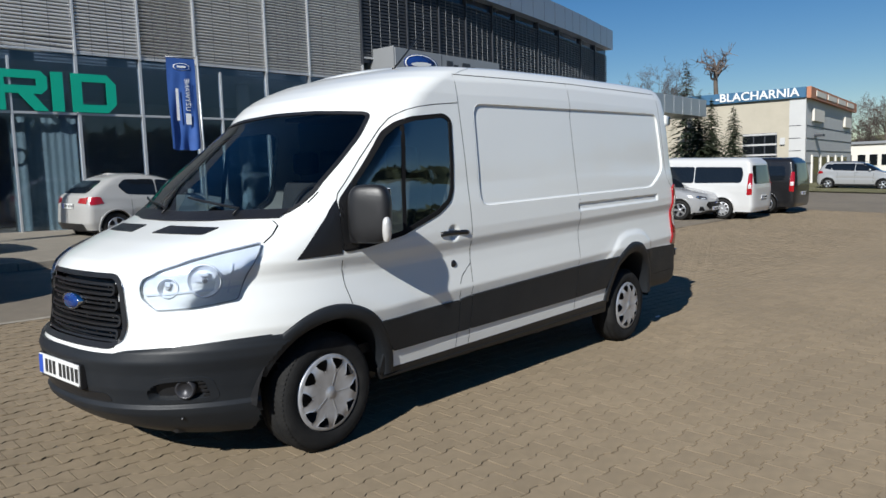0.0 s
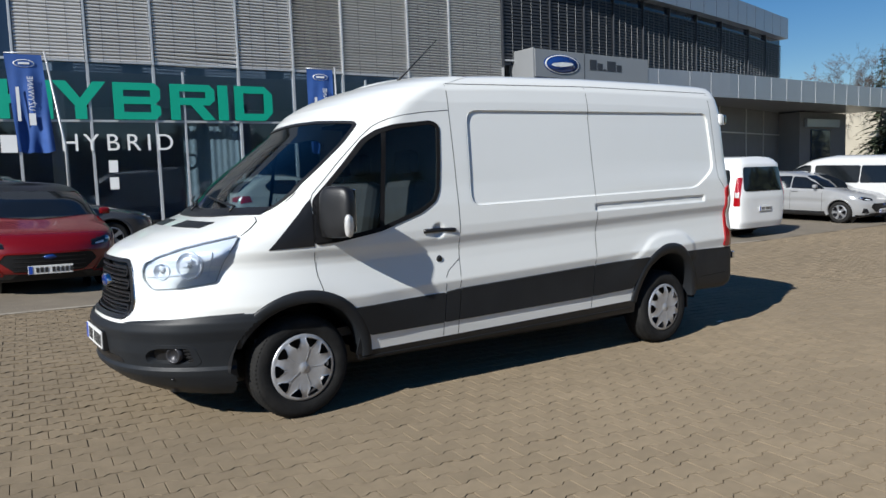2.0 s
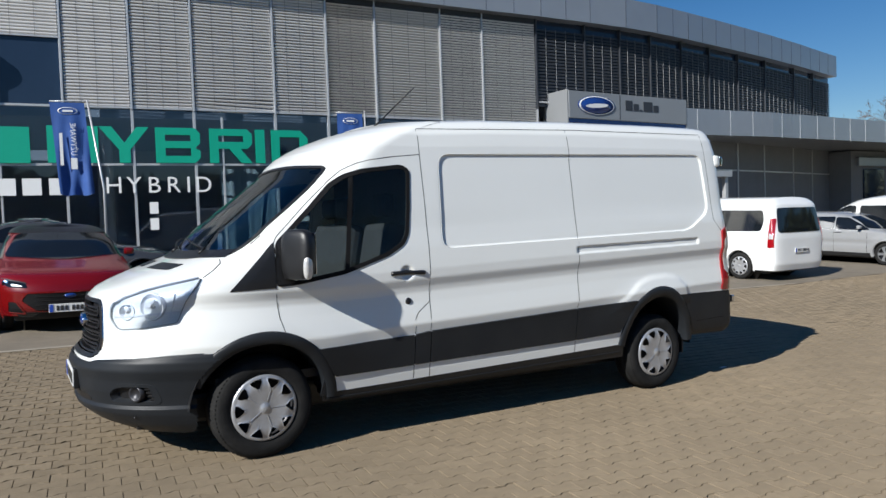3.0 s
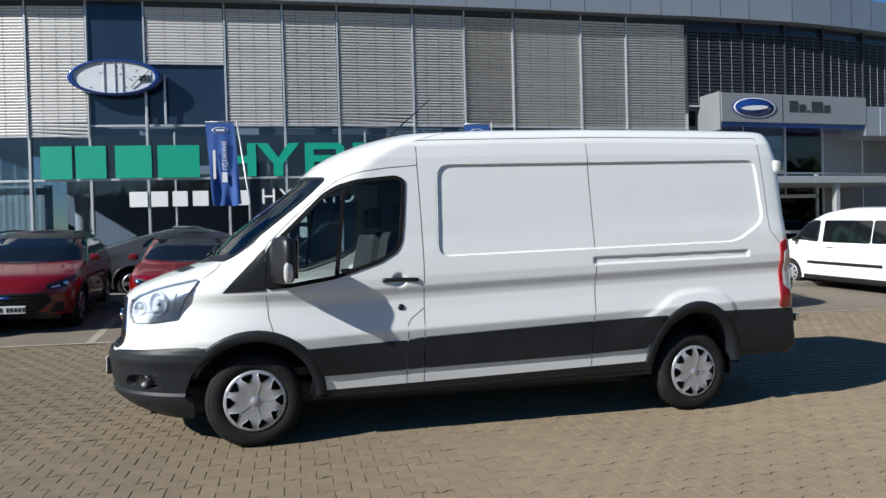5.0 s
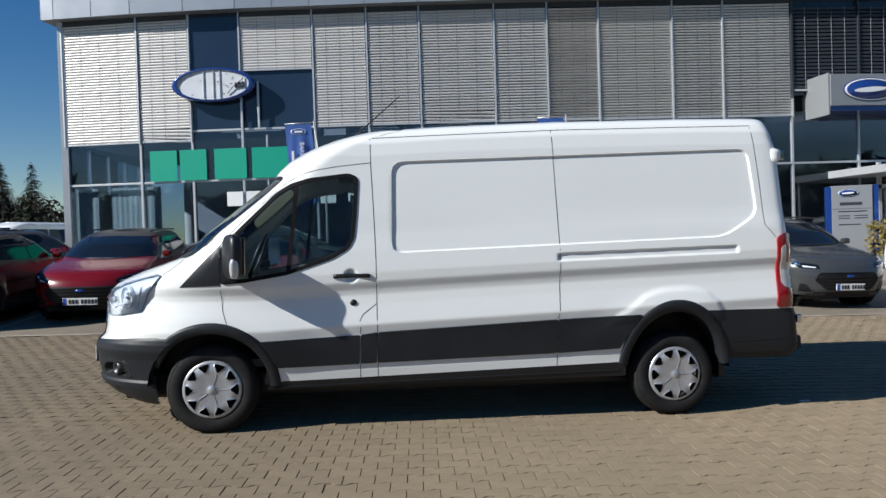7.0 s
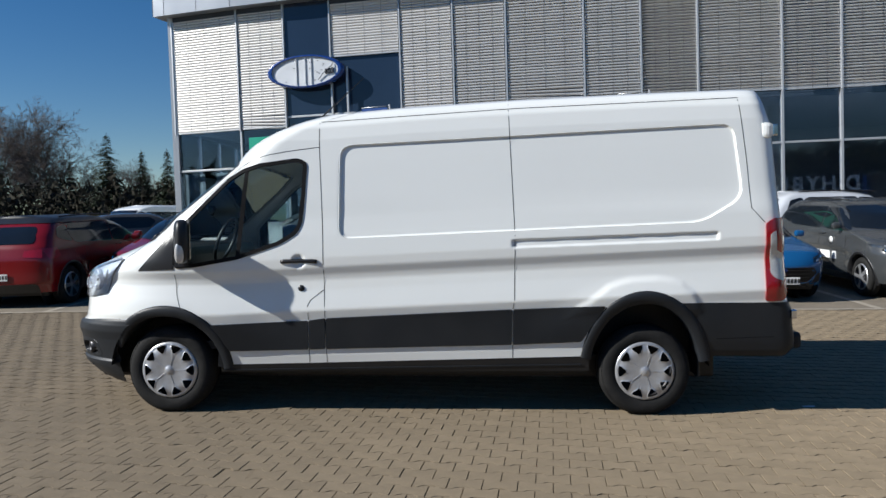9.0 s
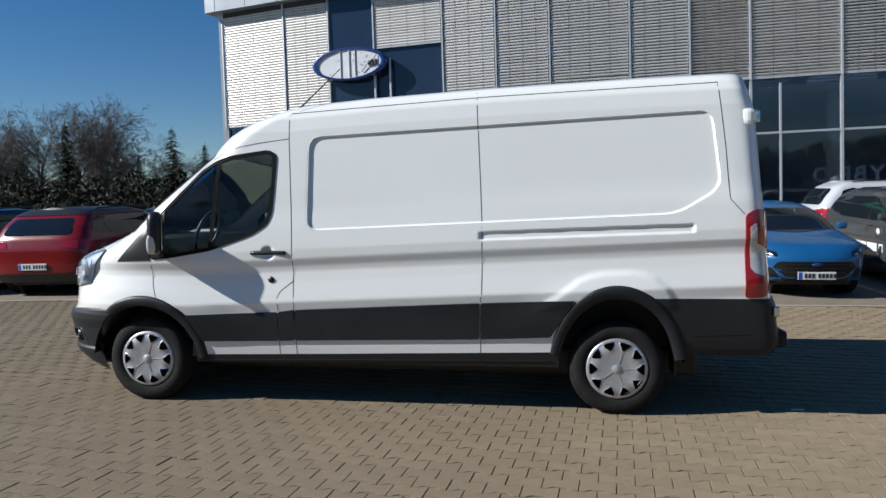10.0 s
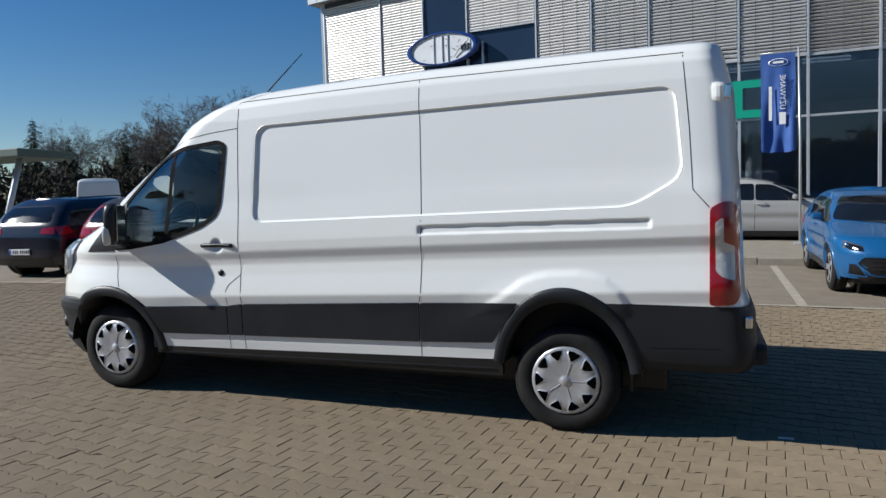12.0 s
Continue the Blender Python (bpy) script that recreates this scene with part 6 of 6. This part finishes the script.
# ---- trees ----
def bare_tree(seed, height, spread, droop=0.0, dens=1.0, thick=1.0):
    rng = random.Random(seed)
    tv, tf, wv, wf = [], [], [], []

    def seg(p, q, r0, r1, V, F, n):
        d = (q - p).normalized()
        a = d.orthogonal().normalized()
        b = d.cross(a)
        o = len(V)
        for c, r in ((p, r0), (q, r1)):
            for k in range(n):
                t = 2 * math.pi * k / n
                V.append(c + (a * math.cos(t) + b * math.sin(t)) * r)
        for k in range(n):
            F.append((o + k, o + (k + 1) % n, o + n + (k + 1) % n, o + n + k))

    def grow(p, d, l, r, lev):
        n = 4 if lev < 2 else 2
        q = p
        for i in range(n):
            d2 = (d + Vector((rng.gauss(0, .12), rng.gauss(0, .12), rng.gauss(.02, .08) - droop * lev * .05))).normalized()
            nq = q + d2 * l / n
            seg(q, nq, r * (1 - .35 * i / n), r * (1 - .35 * (i + 1) / n), tv if lev < 2 else wv, tf if lev < 2 else wf, 6 if lev < 1 else 4 if lev < 2 else 3)
            q, d = nq, d2
            if lev < 5 and (lev > 0 or i > 0):
                for _ in range(int((2 if lev < 4 else 2.7) * dens + rng.random() * .8)):
                    ang = rng.uniform(0, 2 * math.pi)
                    side = d.orthogonal().normalized()
                    side.rotate(Matrix.Rotation(ang, 3, d))
                    nd = (d * rng.uniform(.35, .9) + side * rng.uniform(.5, .9) * spread).normalized()
                    grow(q, nd, l * rng.uniform(.42, .62), max(.0095, r * rng.uniform(.35, .5)), lev + 1)
    grow(Vector((0, 0, 0)), Vector((rng.gauss(0, .03), rng.gauss(0, .03), 1)), height * .62, height * .016 * thick, 0)
    return mesh_of("trunk", tv, tf, BARK, True), mesh_of("crown", wv, wf, TWIG)


def spruce(seed, height, width, gap=1.0):
    """Conical fir: whorls of drooping branches set with needle sprays, thinning to a spire."""
    rng = random.Random(seed)
    tv, tf, _ = tube([(0, 0, 0), (0, 0, height * .5), (0, 0, height)], [height * .016, height * .008, .006], 6)
    v, f = [], []
    z = height * .05
    while z < height * .97:
        k = 1 - z / height
        rad = width * (k ** .9 + .02) * rng.uniform(.82, 1.12)
        for b in range(int((6 + 7 * k) * gap)):
            a = rng.uniform(0, 2 * math.pi)
            L = rad * rng.uniform(.55, 1.15)
            n = max(2, int(L / .13))
            zz = z + rng.uniform(-.5, .5) * height * .02
            for i in range(n):
                s = (i + .7) / n
                c = Vector((math.cos(a) * L * s, math.sin(a) * L * s, zz + (.30 * s - .62 * s * s) * L * (.4 + k) + .04 * rng.random()))
                for q in range(3):
                    w = (.26 - .12 * s) * rng.uniform(.6, 1.3) * (.55 + .6 * k)
                    ang = a + rng.uniform(-1.0, 1.0)
                    d = Vector((math.cos(ang), math.sin(ang), rng.uniform(-.55, .1))) * w * 1.5
                    sd = Vector((-math.sin(ang), math.cos(ang), rng.uniform(-.2, .2))) * w * .46
                    o = len(v)
                    v += [c - sd, c + sd, c + d]
                    f.append((o, o + 1, o + 2))
        z += height * (.022 + .018 * k)
    for q in range(14):
        z = height * (1 - .004 * q)
        a = rng.uniform(0, 6.28)
        d = Vector((math.cos(a), math.sin(a), .9)) * (.05 + .012 * q)
        o = len(v)
        v += [Vector((-.02, 0, z)), Vector((.02, 0, z)), Vector((0, 0, z)) + d]
        f.append((o, o + 1, o + 2))
    return mesh_of("trunk", tv, tf, BARK, True), mesh_of("crown", v, f, NEEDLE)


def lopped(seed):
    """Bare trunk, cut back, with a knotty tuft of short limbs at its top."""
    rng = random.Random(seed)
    tv, tf, _ = tube([(0, 0, 0), (.1, .05, 3), (.25, -.05, 6), (.2, .1, 8.0)], [.24, .20, .16, .12], 8)
    v, f = [], []
    for i in range(9):
        a, h = i * 2.4, 7.0 + .12 * i
        p = Vector((.2, .05, h))
        pts = [p]
        d = Vector((math.cos(a), math.sin(a), .9))
        for q in range(4):
            d = (d + Vector((rng.gauss(0, .45), rng.gauss(0, .45), rng.gauss(.1, .35)))).normalized()
            p = p + d * rng.uniform(.28, .5)
            pts.append(p)
        a_v, a_f, _ = tube(pts, [.08, .07, .055, .045, .03], 5)
        o = len(v)
        v += a_v
        f += [tuple(k + o for k in q) for q in a_f]
        for q in range(26):
            s0 = pts[rng.randrange(2, 5)]
            e = s0 + Vector((rng.gauss(0, .3), rng.gauss(0, .3), rng.gauss(.18, .3)))
            a_v, a_f, _ = tube([s0, e], [.022, .010], 3)
            o = len(v)
            v += a_v
            f += [tuple(k + o for k in q2) for q2 in a_f]
    return mesh_of("trunk", tv, tf, BARK, True), mesh_of("crown", v, f, TWIG)


spr = [spruce(s, 8.0, 2.6, 1.9) for s in (1, 2, 3)] + [spruce(4, 8.0, 2.1, .6)]
bare = [bare_tree(s, 11.0, .62, .3, 1.25) for s in (11, 12)] + [bare_tree(13, 10.0, 1.0, 0.0, .9, 1.2)]
pollard = lopped(17)


def plant(name, meshes, x, y, s, rz, label, base=None, group=""):
    t = empty(name, Matrix.Translation((x, y, (gz(x, y) if base is None else base) - .05)) @ Matrix.Rotation(rz, 4, 'Z') @ Matrix.Diagonal((s, s, s, 1)), label, "tree", group)
    part("trunk", meshes[0], BARK, t)
    part("crown", meshes[1], TWIG, t)
    return t


def polar(eye, az, d):
    return eye[0] + d * math.cos(radians(az)), eye[1] + d * math.sin(radians(az))


E0, E9 = (-2.6, -4.1), (2.96, -6.5)
for k, (az, d, s, v) in enumerate(((21.4, 50, .78, 0), (19.0, 50, .66, 1), (22.3, 58, 1.2, 3), (20.5, 51, .74, 2))):
    plant("spruce", spr[v], *polar(E0, az, d), s, k * 1.7, "dark green spruce beside the workshop", group="workshop trees")
for az, d, s, v in ((27.4, 62, .66, 0), (23.9, 64, .80, 0), (26.2, 70, .66, 1)):
    plant("bare_tree", bare[v], *polar(E0, az, d), s, az, "leafless broad tree behind the canopy", group="workshop trees")
plant("pollarded_tree", pollard, *polar(E0, 20.1, 66), 1.22, 1.0, "leafless tree with lopped crown behind the workshop")
for az, d, s, v in ((10.2, 150, .8, 2), (9.4, 150, .9, 1), (8.4, 155, .85, 2), (11.0, 158, .7, 0)):
    plant("bare_tree", bare[v], *polar(E0, az, d), s, az, "leafless tree on the far rise", 2.0, group="rise trees")
# boundary trees: plan place and height
def grown(meshes, h):
    return h / max(v.co.z for v in meshes[1].vertices)


FIRS = [(-29.2, 38, 8.0, 0), (-21.5, 38, 7.3, 1), (-19.5, 38.5, 6.2, 2), (-17.6, 38, 6.1, 0), (-45.7, 38, 8.9, 2), (-42, 38, 7.1, 1), (-36.5, 38, 7.2, 2), (-24.6, 39, 5.6, 2), (-26.6, 40, 5.4, 1),
        (-33.5, 39, 5.8, 0), (-31.4, 41, 6.0, 1), (-39.4, 40, 5.6, 0), (-48.5, 39, 6.6, 0), (-52, 38, 7.8, 1), (-15.4, 40, 5.2, 2), (-23.2, 42, 5.4, 0), (-28, 42, 5.0, 2), (-44, 42, 5.4, 1)]
for k, (x, y, h, v) in enumerate(FIRS):
    plant("spruce", spr[v], x, y, grown(spr[v], h), k * 1.3, "dark green spruce in the row behind the car park", group="boundary spruces")
BIRCHES = [(-27.4, 41, 8.9, 0), (-31.2, 41, 9.9, 1), (-34.2, 42, 9.8, 0), (-29.6, 43, 8.0, 1), (-39.8, 42, 8.6, 1), (-24.2, 43, 6.0, 0), (-37, 44, 7.6, 0), (-42.6, 43, 8.0, 1), (-47, 43, 8.8, 0), (-22.5, 44, 5.6, 1), (-50, 44, 8.0, 1)]
for k, (x, y, h, v) in enumerate(BIRCHES):
    plant("bare_tree", bare[v], x, y, grown(bare[v], h * 1.1), k * 2.1, "leafless birch behind the spruce row", group="boundary birches")
# unseen woods closing the yard's open side, added to darken reflections in glass
wv, wf = [], []
rngw = random.Random(5)
for t in range(900):
    a = radians(rngw.uniform(172, 345))
    d = rngw.uniform(52, 68)
    cx, cy, h = d * math.cos(a), d * math.sin(a), 6.5 + 1.6 * noise.noise((a * 5, 0, 0)) + rngw.uniform(0, .8)
    for i in range(46):
        z = h * rngw.random()
        w = 1.6
        c = Vector((cx + rngw.gauss(0, w), cy + rngw.gauss(0, w), z))
        s = Vector((rngw.gauss(0, 1.0), rngw.gauss(0, 1.0), rngw.gauss(0, .6)))
        u = Vector((rngw.gauss(0, .6), rngw.gauss(0, .6), rngw.gauss(0, 1.0)))
        o = len(wv)
        wv += [c, c + s, c + u]
        wf.append((o, o + 1, o + 2))
tagged(part("far_woods", (wv, wf), NEEDLE), "dark belt of unseen woods round the yard, added for reflections", "woods", kind="stuff")
hv, hf = [], []
for i in range(46000):
    az = rngw.uniform(110, 156)
    hx, hy = polar(E9, az, rngw.uniform(46, 66))
    c = Vector((hx, hy, (4.3 + 1.5 * noise.noise((az * .9, 3, 0))) * rngw.random() ** 1.1 + .05))
    s = Vector((rngw.gauss(0, .18), rngw.gauss(0, .18), rngw.gauss(0, .15)))
    u = Vector((rngw.gauss(0, .12), rngw.gauss(0, .12), rngw.gauss(0, .20)))
    o = len(hv)
    hv += [c, c + s, c + u]
    hf.append((o, o + 1, o + 2))
tagged(part("far_hedge", (hv, hf), THICKET), "low dark undergrowth beneath the boundary trees", "hedge", kind="stuff")
# fence at the back of the car park
fen = empty("metal_fence", Matrix.Identity(4), "dark metal bar fence behind the car park", "fence")
pm = None
for i in range(150):
    x, y = -36 + i * .14, 34 - i * .02
    if pm is None:
        pm = part("bar", box(-.02, .02, -.02, .02, 0, 1.7), DARKMETAL, fen)
        pm.location = (x, y, .3)
        pm = pm.data
    else:
        part("bar", pm, DARKMETAL, fen).location = (x, y, .3)
part("rail", tube([(-36, 34, 1.8), (-15, 31, 1.8)], .03, 6), DARKMETAL, fen)
part("rail", tube([(-36, 34, .6), (-15, 31, .6)], .03, 6), DARKMETAL, fen)
# carport post and roof edge
cp = empty("carport", Matrix.Identity(4), "carport roof on a leaning steel post", "carport")
px, py = polar((4.6, -5.6), 140.5, 26)
part("post", tube([(px - .45, py - .3, .1), (px + .15, py + .2, 3.3)], .09, 8), ALU, cp)
part("roof", box(px - 8, px + .9, py - .5, py + 1.6, 3.25, 3.5, .03), mat("carport_green", (.10, .14, .12), .6), cp)
px, py = polar((4.6, -5.6), 135.2, 40)
boxvan = make_car("white_box_van", stand(px, py, -45), "white box van with a plain closed rear", WHITEP, 5.4, 2.0, 2.6, 'bus', .34, category="van")
for o in list(boxvan.children):
    if o.name.startswith("rear_window"):
        bpy.data.objects.remove(o)
px, py = polar((.8, -6.6), 113.5, 33)
make_car("white_minibus", stand(px, py, 70), "white minibus parked behind the showroom corner", WHITEP, 5.0, 1.97, 2.0, 'bus', .34, category="van")
px, py = polar(E9, 119.5, 26)
make_car("grey_car", stand(px, py, 30), "dark grey estate car further back in the car park", (.05, .052, .055), 4.5, 1.8, 1.5, 'hatch')
# shrub by the porch
sv, sf = [], []
for i in range(900):
    a, z = random.uniform(0, 6.28), random.random()
    r = .42 * math.sqrt(random.random()) * (1 - .5 * abs(z - .4))
    c = Vector((r * math.cos(a), r * math.sin(a), .15 + z * 1.1))
    d = Vector((random.gauss(0, .05), random.gauss(0, .05), random.gauss(.03, .05)))
    s = Vector((random.gauss(0, .03), random.gauss(0, .03), random.gauss(0, .02)))
    o = len(sv)
    sv += [c - s, c + s, c + d]
    sf.append((o, o + 1, o + 2))
shr = empty("potted_shrub", Matrix.Translation((15.2, 11.3, gz(15.2, 11.3) + .12)), "yellow-green potted shrub by the entrance porch", "shrub")
part("leaves", (sv, sf), SHRUB, shr)
part("pot", lathe([(0, 0), (.2, 0), (.27, .35), (.24, .35), (.22, .3)], 20, 'z'), GREYWALL, shr)
# small white scrap on the pavers
tagged(part("paper_scrap", box(5.02, 5.11, -.70, -.67, gz(5.05, -.7) + .002, gz(5.05, -.7) + .006), WHITEFILM), "small white scrap lying on the pavers", "litter")

# ---- interlocking concrete pavers ----
pav = tagged(empty("pavement_pavers", Matrix.Identity(4), "yard of beige double-T concrete pavers with dark joints", "paving"), kind="structure")
OUT = [(-.1, -.0825), (-.066, -.0825), (-.034, -.0565), (.034, -.0565), (.066, -.0825), (.1, -.0825), (.1, .0825), (.066, .0825), (.034, .0565), (-.034, .0565), (-.066, .0825), (-.1, .0825)]
OUT = [(x * .980, y * .950) for x, y in OUT]
INN = [(x * .980, y * .965) for x, y in OUT]
PAVV = [(x, y, 0) for x, y in INN] + [(x, y, -.0035) for x, y in OUT] + [(x, y, -.032) for x, y in OUT]
PAVF = [tuple(range(12))] + [(12 + i, 12 + (i + 1) % 12, (i + 1) % 12, i) for i in range(12)] + [(24 + i, 24 + (i + 1) % 12, 12 + (i + 1) % 12, 12 + i) for i in range(12)]
paver_mesh = mesh_of("paver", PAVV, PAVF, PAVER)
ca, sa = math.cos(radians(-5)), math.sin(radians(-5))
near, fv, ff = [], [], []
rp = random.Random(9)
for j in range(-95, 42):
    for i in range(-62, 148):
        u, w = (i + .5 * (j % 2)) * .2, j * .139
        x, y = u * ca - w * sa, u * sa + w * ca
        if not (-10.5 < x < 27 and -9.5 < y < 4.2):
            continue
        tilt = (rp.gauss(0, .0035), rp.gauss(0, .0035))
        dz = rp.gauss(0, .0012)
        if 0.4 < x < 3.0 and -3.2 < y < -1.75 and len(near) < 300:
            near.append((x, y, dz, tilt))
            continue
        o = len(fv)
        z0 = gz(x, y) + dz
        full = -4 < x < 9 and y > -6
        for (px, py, pz) in (PAVV if full else PAVV[:24]):
            fv.append((x + px * ca - py * sa, y + px * sa + py * ca, z0 + pz + px * tilt[0] + py * tilt[1] + (gz(x + px, y) - gz(x, y))))
        for q in (PAVF if full else PAVF[:13]):
            ff.append(tuple(o + k for k in q))
rest = part("paver_field", (fv, ff), PAVER, pav)
rest["kind"] = "stuff"
for x, y, dz, t in near:
    o = part("paver", paver_mesh, PAVER, pav)
    o.matrix_world = Matrix.Translation((x, y, gz(x, y) + dz)) @ Matrix.Rotation(radians(1.18), 4, 'Y') @ Matrix.Rotation(t[0], 4, 'Y') @ Matrix.Rotation(t[1], 4, 'X') @ Matrix.Rotation(radians(-5), 4, 'Z')
